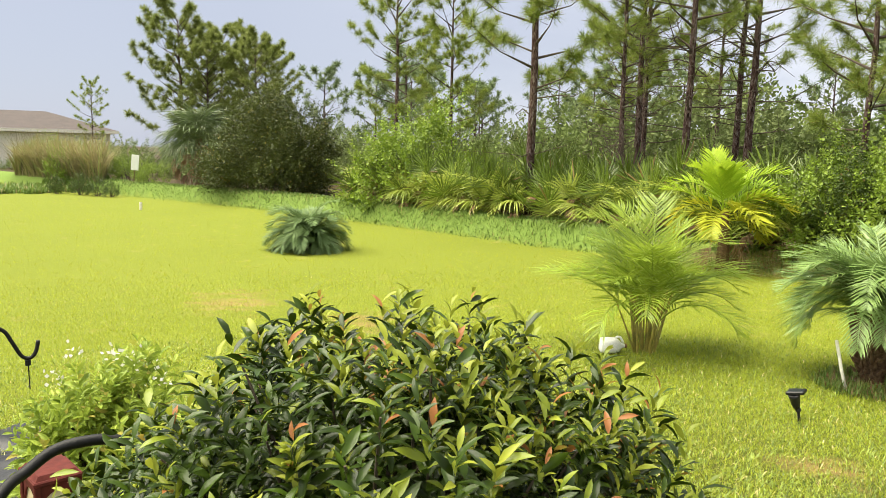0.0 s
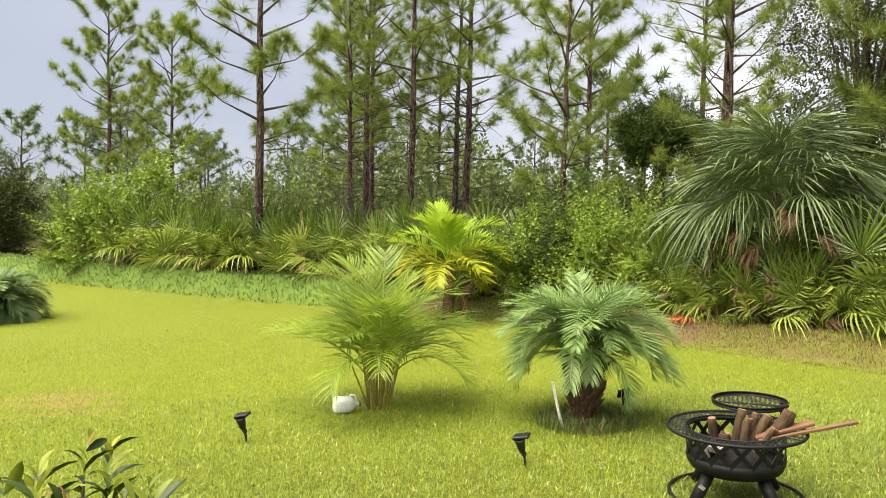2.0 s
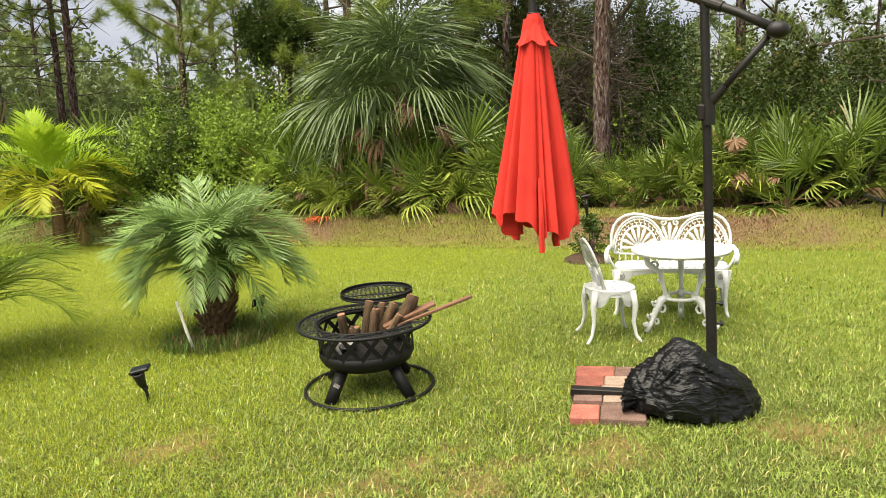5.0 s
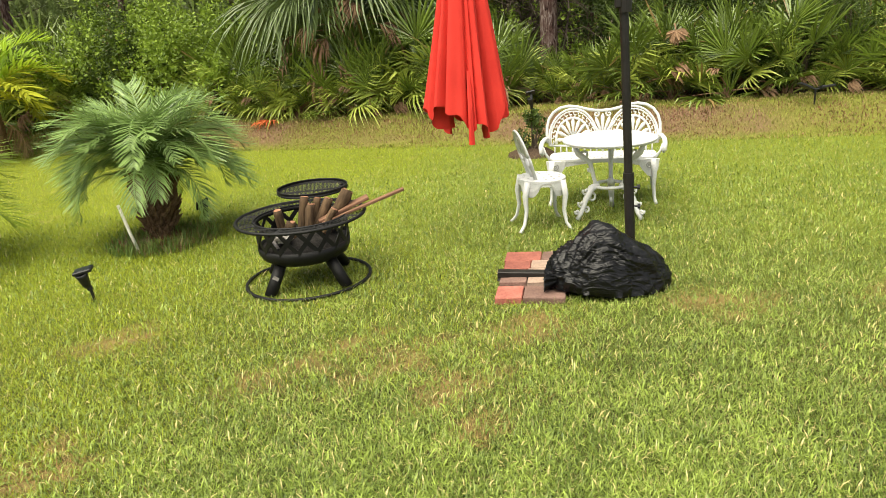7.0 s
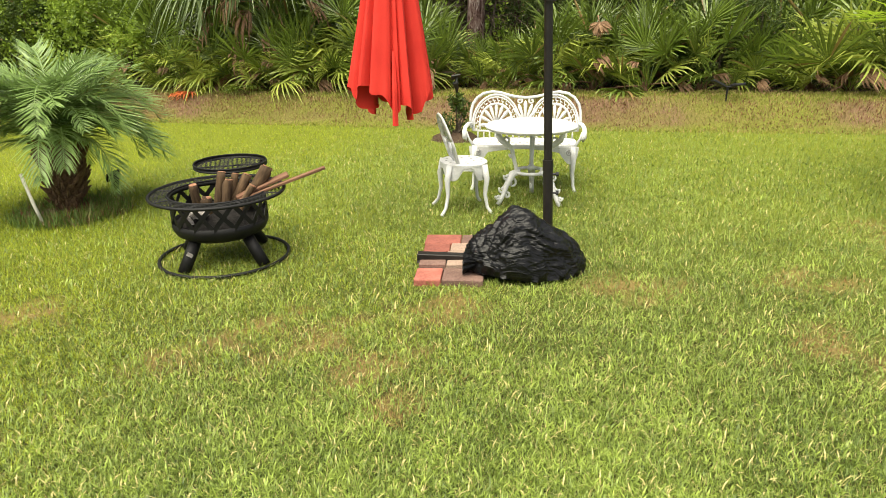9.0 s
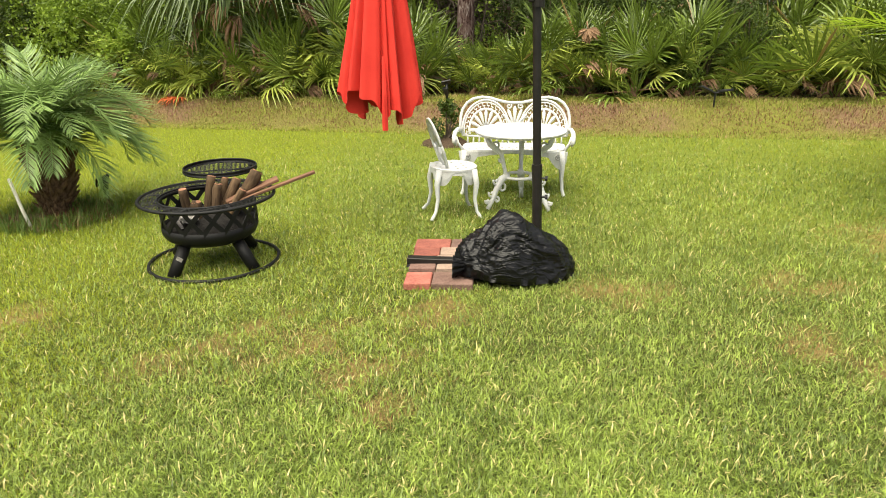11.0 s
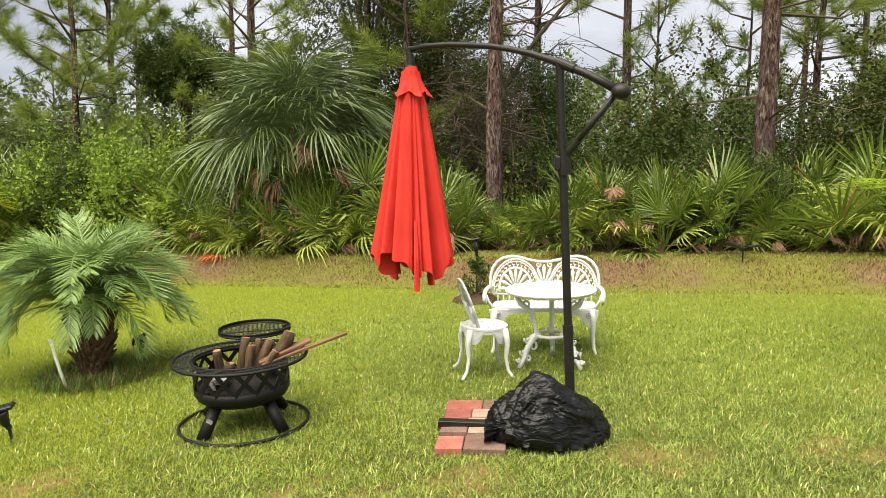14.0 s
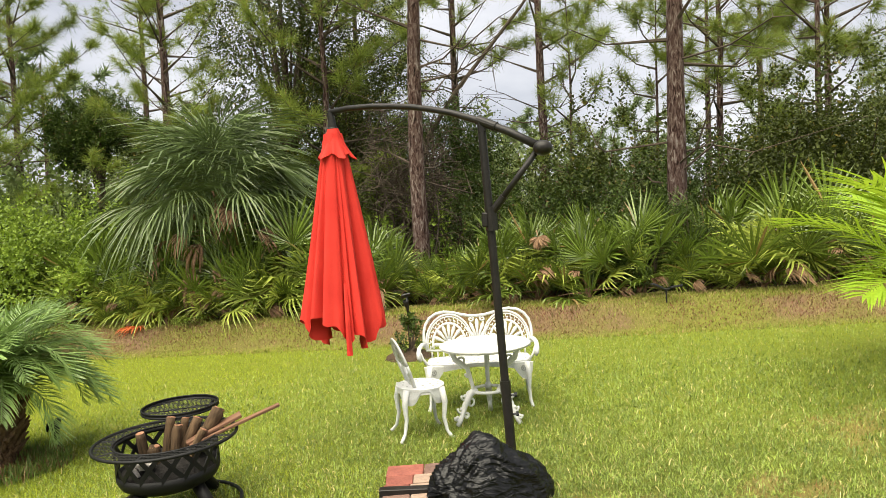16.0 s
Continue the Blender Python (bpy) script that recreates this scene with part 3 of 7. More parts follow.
def fan_leaf(seed, segs, span, length, stalk, droop0, width, fold=0.012, costa=0.0, tilt=0.0, apart=False):
    """A fan palm leaf: a stalk along +y and stiff or hanging blades that spread from its tip."""
    rng = np.random.RandomState(seed)
    out = [tube([(0, 0, 0), (0, stalk * 0.5, stalk * 0.03), (0, stalk, 0)], [0.012, 0.009, 0.006], 5)]
    for i in range(segs):
        u = (i + 0.5) / segs * 2 - 1
        a = math.radians(span) * u + rng.normal(0, 0.03)
        L = length * (0.62 + 0.38 * math.cos(u * 1.45)) * rng.uniform(0.80, 1.10)
        d = np.array([math.sin(a), math.cos(a) * math.cos(tilt), math.cos(a) * math.sin(tilt)])
        side = np.array([d[1], -d[0], 0]) * width
        lift = 0.16 * L * abs(u) + rng.normal(0, 0.01) + rng.normal(0, 0.05) * L
        droop = droop0 * rng.uniform(0.7, 1.3)
        b = np.array([0, stalk + costa * (1 - abs(u)), 0.0])
        p1 = b + d * L * 0.38 + np.array([0, 0, lift * 0.6 - droop * L * 0.10])
        p2 = b + d * L * (0.74 - 0.10 * droop) + np.array([0, 0, lift - droop * L * 0.36])
        p3 = b + d * L * (1.0 - 0.26 * droop) + np.array([0, 0, lift * 0.8 - droop * L * 0.78])
        v = [b, p1 - side, p1 - np.array([0, 0, fold]), p1 + side, p2 - side * 0.75, p2 - np.array([0, 0, fold * 0.7]), p2 + side * 0.75, p3]
        out.append((np.array(v), [[0, 1, 2], [0, 2, 3], [1, 4, 5, 2], [2, 5, 6, 3], [4, 7, 5], [5, 7, 6]]))
    return out if apart else merge(out)


def feather_leaf(seed, length, pairs, leaflet, bend, width, stalk=0.15, vee=0.35, droop=0.3, hang=0.0):
    """A feather palm leaf: an arched rib along +y with two rows of leaflets."""
    rng = np.random.RandomState(seed)
    n = 14
    pts, ang = [np.zeros(3)], 0.0
    for i in range(n):
        ang = -math.radians(bend) * ((i + 1) / n) ** 1.3
        pts.append(pts[-1] + length / n * np.array([0, math.cos(ang), math.sin(ang)]))
    pts = np.array(pts)
    out = [tube(pts, np.linspace(0.011, 0.003, n + 1), 5)]
    for k in range(pairs):
        s = stalk + (1 - stalk) * (k + 0.5) / pairs
        q = s * n
        i = min(int(q), n - 1)
        p = pts[i] + (pts[i + 1] - pts[i]) * (q - i)
        t = (pts[i + 1] - pts[i]) / np.linalg.norm(pts[i + 1] - pts[i])
        upv = np.cross(np.array([1.0, 0, 0]), t)
        L0 = leaflet * (0.55 + 0.6 * math.sin(math.pi * min(1, 0.15 + s * 0.85)) - 0.25 * max(0, s - 0.85) / 0.15)
        fwd = 0.45 + 0.75 * s
        for sg in (-1, 1):
            L = L0 * rng.uniform(0.85, 1.1)
            d = np.array([sg, 0, 0]) + t * fwd * rng.uniform(0.85, 1.15) + upv * (vee + rng.normal(0, 0.22))
            d /= np.linalg.norm(d)
            w = np.cross(d, upv)
            w = w / (np.linalg.norm(w) + 1e-9) * width / 2
            g = np.array([0, 0, -1.0])
            p1 = p + d * L * 0.45 + g * L * 0.45 * droop * 0.3
            p2 = p + d * L * (1 - 0.22 * droop) + g * L * droop * (0.75 + hang)
            v = [p - w * 0.4, p + w * 0.4, p1 - w, p1 + w, p2]
            out.append((np.array(v), [[0, 1, 3, 2], [2, 3, 4]]))
    return merge(out)


def turn(az, el, roll=0.0):
    return Matrix.Rotation(radians(az), 4, "Z") @ Matrix.Rotation(radians(el), 4, "X") @ Matrix.Rotation(radians(roll), 4, "Y")


def fronds(parent, meshes, n, els, rng, z=(0.0, 0.0), r=0.03, scale=(0.85, 1.1), name="frond", roll=12):
    """Leaves set round a crown; els runs from the lowest to the highest leaf."""
    for i in range(n):
        u = (i + 0.5) / n
        az = i * 137.5 + rng.uniform(-14, 14)
        el = els[0] + (els[1] - els[0]) * u + rng.uniform(-8, 8)
        s = rng.uniform(*scale)
        me = meshes[rng.randint(len(meshes))]
        h = z[0] + (z[1] - z[0]) * u
        off = Matrix.Translation((-math.sin(radians(az)) * r, math.cos(radians(az)) * r, h))
        part(name, me, None, parent, m=off @ turn(az, el, rng.uniform(-roll, roll)) @ Matrix.Diagonal((s, s, s, 1)))


# saw palmettos along the wood's edge
PALMETTO_MESH = [mesh("palmetto_leaf", fan_leaf(s, 22, 112, 0.58, 0.60, d, 0.0165, 0.014, tilt=tl), PALMETTO) for s, d, tl in ((1, 0.05, 0.35), (2, 0.18, 0.1), (3, 0.4, 0.0), (4, 0.08, 0.7), (5, 0.25, 0.2))]
PALMETTO_YMESH = [mesh("palmetto_leaf", fan_leaf(s, 21, 105, 0.64, 0.48, d, 0.0165, 0.014, tilt=tl), PALMETTO_YELLOW) for s, d, tl in ((4, 0.35, 0.3), (5, 0.75, 0.0), (8, 0.95, -0.3))]
DEAD_MESH = [mesh("dead_leaf", fan_leaf(s, 12, 34, 0.36, 0.40, 1.0, 0.016), DEADFROND) for s in (6, 7)]


def palmetto(m, seed, leaves=15, dead=2, yellow=2, els=(25, 86)):
    rng = np.random.RandomState(seed)
    t = thing("saw_palmetto", m, "green saw palmetto with stiff fan leaves at the wood's edge", "palmetto", "saw palmettos along the wood")
    part("stem", tube([(0, 0, -0.1), (0.02, 0, 0.05), (0.0, 0.02, 0.16)], [0.07, 0.075, 0.05], 7), BOOT, t)
    fronds(t, PALMETTO_MESH, leaves, els, rng, (0.02, 0.15), 0.04, (0.75, 1.2), "leaf", 45)
    fronds(t, PALMETTO_YMESH, yellow, (22, 78), rng, (0.02, 0.08), 0.05, (0.8, 1.1), "leaf", 60)
    fronds(t, DEAD_MESH, dead, (-18, 34), rng, (0.08, 0.2), 0.05, (0.8, 1.15), "dead_leaf", 40)
    return t


def build_palmettos():
    rng = np.random.RandomState(21)
    base = [palmetto(seat_at(-0.6, 11.6), 1, 14, 5, 4, (15, 86)), palmetto(seat_at(1.3, 11.2, 40), 2, 14, 6, 5, (12, 86)), palmetto(seat_at(2.6, 11.0, 80), 3, 16, 4, 3, (15, 88)), palmetto(seat_at(-2.0, 11.55, 80), 4, 5, 5, 12, (20, 80))]
    spots = []
    for x in np.arange(-4.8, 9.5, 0.62):
        spots.append((x + rng.uniform(-0.2, 0.2), 1.45 + rng.uniform(0, 0.4), rng.uniform(0.95, 1.25)))
    for x in np.arange(-4.5, 9.5, 0.8):
        spots.append((x + rng.uniform(-0.3, 0.3), 2.4 + rng.uniform(0, 0.7), rng.uniform(1.3, 1.6) if x < 0.5 else rng.uniform(0.85, 1.3)))
    for x in np.arange(-23, -8.5, 0.85):
        spots.append((x + rng.uniform(-0.3, 0.3), 1.5 + rng.uniform(0, 0.6), rng.uniform(1.3, 1.6)))
    for x in np.arange(-24, -6, 1.1):
        spots.append((x + rng.uniform(-0.3, 0.3), 2.8 + rng.uniform(0, 1.0), rng.uniform(1.6, 2.0)))
    for x in np.arange(-4.6, -0.9, 0.5):
        spots.append((x + rng.uniform(-0.15, 0.15), 1.18 + rng.uniform(0, 0.2), rng.uniform(0.6, 0.8)))
    for x, s, k in spots:
        if any(abs(x - q) < 0.3 for q in (-0.6, 1.3, 2.6, -2.0)) and s < 2.0:
            continue
        if -7.6 < x < -6.0 and s < 3:
            continue
        if min(abs(x - 0.28), abs(x - 3.95)) < 0.55:
            k *= 0.60
        y = float(berm_line(x)) + s
        src = base[3] if ((-4.4 < x < 0.2 and s < 2.2 and rng.rand() < 0.8) or (x > 0.2 and s < 1.9 and rng.rand() < 0.25) or (x < -8 and rng.rand() < 0.65)) else base[rng.randint(3)]
        copy_thing(src, seat_at(x, y, rng.uniform(0, 360), k * (1.08 if src is base[3] and x > -8 else 1.0)))


build_palmettos()


def hanging_leaf(seed, stalk, rib, seg, width, pairs):
    """A cabbage palm leaf: the rib bends over at its end and long blades hang from it like hair."""
    rng = np.random.RandomState(seed)
    pts = [np.array([0, stalk * s, 0.05 * math.sin(3.14 * s)]) for s in (0, 0.25, 0.5, 0.75, 1.0)]
    ang, n = 0.0, 6
    for i in range(n):
        ang -= radians(17)
        pts.append(pts[-1] + rib / n * np.array([0, math.cos(ang), math.sin(ang)]))
    pts = np.array(pts)
    out = [tube(pts, np.linspace(0.017, 0.004, len(pts)), 5)]
    for k in range(pairs):
        s = (k + 0.5) / pairs
        q = 4 + s * n
        i = min(int(q), len(pts) - 2)
        p = pts[i] + (pts[i + 1] - pts[i]) * (q - i)
        t = (pts[i + 1] - pts[i]) / np.linalg.norm(pts[i + 1] - pts[i])
        for sg in (-1, 1):
            L = seg * rng.uniform(0.75, 1.15) * (0.75 + 0.35 * math.sin(math.pi * s))
            out_w = 1.15 * (1 - s) + 0.15
            d = np.array([sg * out_w, 0, 0]) + t * (0.15 + 1.1 * s) + np.array([0, 0, 0.30 * (1 - s) + rng.normal(0, 0.12)])
            d[0] += rng.normal(0, 0.08)
            d /= np.linalg.norm(d)
            p1 = p + d * L * 0.30
            d2 = d * 0.8 + np.array([0, 0, -0.45])
            d2 /= np.linalg.norm(d2)
            p2 = p1 + d2 * L * 0.28
            d3 = d * 0.25 + np.array([rng.normal(0, 0.1), rng.normal(0, 0.1), -1.0])
            d3 /= np.linalg.norm(d3)
            p3 = p2 + d3 * L * 0.42
            w = np.cross(d, np.array([0, 0, 1.0]) + rng.normal(0, 0.3, 3))
            w = w / (np.linalg.norm(w) + 1e-9) * width / 2
            v = [p - w * 0.5, p + w * 0.5, p1 - w, p1 + w, p2 - w * 0.9, p2 + w * 0.9, p3]
            out.append((np.array(v), [[0, 1, 3, 2], [2, 3, 5, 4], [4, 5, 6]]))
    return merge(out)


def sabal_palm():
    """The big cabbage palm whose leaves hang to the ground."""
    rng = np.random.RandomState(8)
    t = thing("cabbage_palm", seat_at(-3.05, 12.3), "large grey-green cabbage palm with long drooping fan leaves", "palm tree")
    part("trunk", tube([(0, 0, -0.2), (0.05, 0, 0.5), (0.0, 0.05, 1.4), (0, 0, 2.1)], [0.24, 0.22, 0.2, 0.12], 12), BOOT, t)
    fans = [mesh("frond", fan_leaf(30 + s, 27, 125, 0.98, st, dr, 0.0185, 0.013, costa=0.24, tilt=tl), SABAL) for s, st, dr, tl in ((1, 0.90, 0.85, -0.45), (2, 1.05, 1.05, -0.70), (3, 0.78, 0.75, -0.25), (4, 1.0, 1.1, -0.95))]
    hair = [mesh("frond", hanging_leaf(30 + s, st, 0.6, 0.85, 0.050, 12), SABAL) for s, st in ((1, 0.85), (2, 1.0))]
    fronds(t, fans, 58, (16, 88), rng, (1.42, 2.05), 0.1, (0.76, 1.08), "frond", 28)
    fronds(t, hair, 12, (15, 70), rng, (1.4, 1.9), 0.1, (0.75, 1.0), "frond", 30)
    dm = [mesh("dead_frond", fan_leaf(40 + s, 18, 38, 0.62, 0.70, 1.1, 0.018), DEADFROND) for s in (1, 2)]
    fronds(t, dm, 26, (-48, 14), rng, (0.95, 1.55), 0.17, (0.75, 1.05), "dead_frond", 30)
    copy_thing(t, seat_at(-34.9, 7.2, 70, 1.12))


sabal_palm()


def date_palm():
    rng = np.random.RandomState(14)
    t = thing("pygmy_date_palm", seat_at(-2.95, 6.05), "pygmy date palm with arching feathery fronds on the lawn", "palm tree")
    trunk = part("trunk", lathe([(0.02, -0.05), (0.105, -0.04), (0.105, 0.1), (0.12, 0.25), (0.15, 0.42), (0.13, 0.55), (0.02, 0.6)], 16), BOOT, t)
    boot = mesh("boot", tube([(0, 0, 0), (0, 0.035, 0.025), (0, 0.07, 0.075)], [0.022, 0.016, 0.005], 5), BOOT)
    for i in range(120):
        u = i / 120
        az = i * 137.5
        part("boot", boot, None, trunk, m=Matrix.Translation((0, 0, 0.04 + 0.46 * u)) @ Matrix.Rotation(radians(az), 4, "Z") @ Matrix.Translation((0, 0.090 + 0.045 * u, 0)) @ Matrix.Rotation(radians(rng.uniform(-25, 45)), 4, "X") @ Matrix.Rotation(radians(rng.uniform(-25, 25)), 4, "Z") @ Matrix.Diagonal((1.0, 0.8 + u, 0.8 + u, 1)))
    low = [mesh("frond", feather_leaf(50 + s, 1.02, 42, 0.25, b, 0.0135, 0.12, 0.22, 0.80), PHOENIX) for s, b in ((1, 150), (2, 168), (3, 138))]
    high = [mesh("frond", feather_leaf(54 + s, 1.00, 42, 0.24, b, 0.0135, 0.12, 0.34, 0.55), PHOENIX) for s, b in ((1, 108), (2, 130), (3, 148))]
    fronds(t, low, 32, (52, 80), rng, (0.50, 0.60), 0.05, (0.80, 1.0), "frond", 20)
    fronds(t, high, 38, (66, 98), rng, (0.56, 0.70), 0.05, (0.80, 1.04), "frond", 20)


date_palm()


def areca(name, m, label, material, seed, canes, n, els, size, zr, cane_h, wide=0.024, pairs=20):
    rng = np.random.RandomState(seed)
    t = thing(name, m, label, "palm tree")
    for i in range(canes):
        a, r = rng.uniform(0, 6.28), rng.uniform(0.01, 0.13)
        b = r + rng.uniform(0.03, 0.26)
        h = cane_h * rng.uniform(0.7, 1.1)
        part("cane", tube([(r * math.cos(a), r * math.sin(a), -0.03), ((r + b) / 2 * math.cos(a), (r + b) / 2 * math.sin(a), h * 0.5), (b * math.cos(a), b * math.sin(a), h)], [0.012, 0.010, 0.006], 7), STEM, t)
    ms = [mesh("frond", feather_leaf(seed + s, size, pairs, 0.36 * size, b, wide, 0.2, 0.40, d + 0.25), material) for s, b, d in ((1, 84, 0.25), (2, 112, 0.35), (3, 62, 0.2))]
    fronds(t, ms, n, els, rng, zr, 0.12, (0.75, 1.08), "frond", 15)
    return t


areca("areca_palm", seat_at(-4.69, 5.13, 0, 0.93), "yellow-green areca palm clump with many thin canes", ARECA, 60, 30, 36, (52, 98), 1.16, (0.34, 0.64), 0.70, 0.019, 28)
areca("areca_palm", seat_at(4.62, 6.25), "yellow-green areca palm with long arching fronds", GREENPALM, 70, 12, 11, (40, 90), 1.50, (0.6, 0.9), 1.0, 0.034, 36)


def yellow_palm():
    rng = np.random.RandomState(81)
    t = thing("young_palm", seat_at(-8.6, 10.95), "young palm with green and yellowing fronds on the bank", "palm tree")
    part("trunk", tube([(0, 0, -0.1), (0.02, 0, 0.5), (0, 0, 1.15)], [0.13, 0.11, 0.07], 10), BOOT, t)
    sh = ((1, 95), (2, 65), (3, 110))
    ym = [mesh("frond", feather_leaf(80 + s, 1.25, 22, 0.52, b, 0.050, 0.2, 0.5, 0.35), YELLOWPALM) for s, b in sh]
    gm = [mesh("frond", feather_leaf(84 + s, 1.35, 22, 0.50, b * 0.8, 0.050, 0.2, 0.55, 0.25), GREENPALM) for s, b in sh]
    fronds(t, ym, 11, (10, 50), rng, (0.95, 1.15), 0.05, (0.75, 0.95), "frond", 12)
    fronds(t, gm, 13, (48, 87), rng, (1.05, 1.25), 0.05, (0.75, 1.0), "frond", 12)
    dm = [mesh("dead_frond", feather_leaf(88, 0.9, 20, 0.4, 70, 0.03, 0.2, 0.3, 0.7), DEADFROND)]
    fronds(t, dm, 3, (-40, -20), rng, (0.6, 0.7), 0.08, (0.7, 0.9), "dead_frond")


yellow_palm()


def tuft_palm():
    rng = np.random.RandomState(91)
    t = thing("bushy_palm", seat_at(-15.45, 5.45, 0, 1.12), "low bushy blue-green palm standing alone on the lawn", "palm")
    part("stem", tube([(0, 0, -0.1), (0, 0, 0.2)], [0.12, 0.08], 8), BOOT, t)
    ms = [mesh("frond", feather_leaf(90 + s, 1.05, 24, 0.28, b, 0.028, 0.1, 0.35, 0.6), TUFT) for s, b in ((1, 100), (2, 125), (3, 145))]
    fronds(t, ms, 70, (40, 92), rng, (0.15, 0.35), 0.06, (0.8, 1.0), "frond", 25)
    fronds(t, ms, 50, (20, 70), rng, (0.05, 0.20), 0.06, (0.6, 0.85), "frond", 25)


tuft_palm()


def pine_parts(seed, height, dia, crown, reach, n_branch, needles, dead=7, needle_len=0.32, needle_w=0.011, tufts=7):
    rng = np.random.RandomState(seed)
    wob = np.cumsum(rng.normal(0, 0.025, (9, 2)), axis=0)
    zs = np.linspace(-0.2, height, 9)
    spine = np.column_stack([wob[:, 0], wob[:, 1], zs])
    rad = dia / 2 * (1 - 0.82 * np.linspace(0, 1, 9) ** 1.15)
    rad[0] *= 1.25
    at = lambda h: np.array([np.interp(h, zs, spine[:, k]) for k in range(3)])
    limbs, tips, dirs = [], [], []
    for i in range(n_branch):
        u = (i + rng.uniform(0, 0.9)) / n_branch
        h = crown + (height - crown - 0.15) * u
        a = i * 2.4 + rng.uniform(-0.5, 0.5)
        L = reach * (0.30 + 0.72 * math.sin(math.pi * (0.22 + 0.72 * u))) * rng.uniform(0.65, 1.15)
        rise = rng.uniform(0.0, 0.45) + 0.75 * u
        p0 = at(h)
        d = np.array([math.cos(a), math.sin(a), rise])
        d /= np.linalg.norm(d)
        p1 = p0 + d * L * 0.5 + rng.normal(0, 0.04, 3) * L
        p2 = p0 + d * L + np.array([0, 0, 0.14 * L]) + rng.normal(0, 0.05, 3) * L
        limbs.append(tube([p0, p1, p2], [0.018 + 0.010 * L, 0.014, 0.006], 5))
        for k in range(tufts):
            s = 0.35 + 0.65 * (k + 1) / tufts
            q = p0 * (1 - s) ** 2 + 2 * p1 * s * (1 - s) + p2 * s * s
            side = np.cross(d, np.array([0, 0, 1.0])) * rng.choice([-1, 1]) * rng.uniform(0.15, 0.45) * L * (1.25 - s)
            e = q + side + d * 0.2 * L * (1 - s) + np.array([0, 0, rng.uniform(0.02, 0.22) * min(L, 1)])
            limbs.append(tube([q, (q + e) / 2 + np.array([0, 0, -0.02]), e], [0.007, 0.005, 0.004], 4))
            tips.append(e)
            dirs.append((e - q) + np.array([0, 0, 0.1]))
        tips.append(p2)
        dirs.append(d)
    for i in range(dead):
        h = crown * rng.uniform(0.45, 1.05)
        a = rng.uniform(0, 6.28)
        L = reach * rng.uniform(0.3, 0.8)
        p0 = at(h)
        d = np.array([math.cos(a), math.sin(a), rng.uniform(-0.1, 0.4)])
        p = [p0, p0 + d * L * 0.4 + rng.normal(0, 0.08, 3) * L, p0 + d * L * 0.75 + rng.normal(0, 0.1, 3) * L, p0 + d * L + rng.normal(0, 0.16, 3) * L]
        limbs.append(tube(p, [0.022, 0.015, 0.010, 0.004], 5))
        limbs.append(tube([p[1], p[1] + d * L * 0.3 + rng.normal(0, 0.15, 3) * L], [0.009, 0.004], 4))
        limbs.append(tube([p[2], p[2] + rng.normal(0, 0.2, 3) * L], [0.007, 0.003], 4))
    tips, dirs = np.array(tips), np.array(dirs)
    dirs /= np.linalg.norm(dirs, axis=1)[:, None]
    n = len(tips) * needles
    D = np.repeat(dirs, needles, 0) * 0.55 + rng.normal(0, 0.55, (n, 3))
    D /= np.linalg.norm(D, axis=1)[:, None]
    L = needle_len * rng.uniform(0.7, 1.15, n)
    base = np.repeat(tips, needles, 0) - np.repeat(dirs, needles, 0) * rng.uniform(0, 0.22, n)[:, None]
    M = frames(D, rng) * np.stack([np.ones(n), L, np.ones(n)], 1)[:, None, :]
    v = (np.array([(-needle_w / 2, 0, 0), (needle_w / 2, 0, 0), (0, 1, 0)]))
    tv = np.einsum("nij,kj->nki", M, v) + base[:, None, :]
    tv[:, 2, 2] -= 0.12 * L
    crownv = (tv.reshape(-1, 3), np.arange(n * 3).reshape(-1, 3))
    return tube(spine, rad, 12), merge(limbs), crownv


def pine(m, label, args, material=None, group="pines in the wood"):
    tr, li, cr = pine_parts(*args[0], **args[1])
    t = thing("pine_tree", m, label, "tree", group)
    part("trunk", tr, BARK, t, smooth=True)
    tagged(part("branch_work", li, TWIG, t), kind="stuff")
    part("crown", cr, material or NEEDLES, t)
    return t


def dead_pole():
    """A bare leaning dead tree in the wood."""
    t = thing("dead_tree", seat_at(-1.2, 16.6), "bare leaning dead tree with crooked twigs", "tree")
    g = gz(-1.2, 16.6)
    rng = np.random.RandomState(19)
    P = [np.array(q) for q in ((0, 0, -0.1), (0.6, -0.2, 1.5), (1.3, -0.3, 3.0 - g), (2.1, -0.35, 4.2 - g), (3.55, -0.5, 5.9 - g), (4.3, -0.5, 7.0 - g))]
    part("trunk", tube(P, [0.07, 0.065, 0.055, 0.045, 0.03, 0.012], 8), TWIG, t)
    tw = []
    for i in range(16):
        s = rng.uniform(1.5, 4.8)
        k = int(s)
        p = P[k] + (P[k + 1] - P[k]) * (s - k)
        d = rng.normal(size=3) * np.array([1, 0.6, 1]) + np.array([0, 0, 0.4])
        L = rng.uniform(0.4, 1.3)
        d = d / np.linalg.norm(d) * L
        tw.append(tube([p, p + d * 0.5 + rng.normal(0, 0.08, 3), p + d + rng.normal(0, 0.15, 3)], [0.014, 0.009, 0.003], 5))
    tagged(part("twig_work", merge(tw), TWIG, t), kind="stuff")


dead_pole()


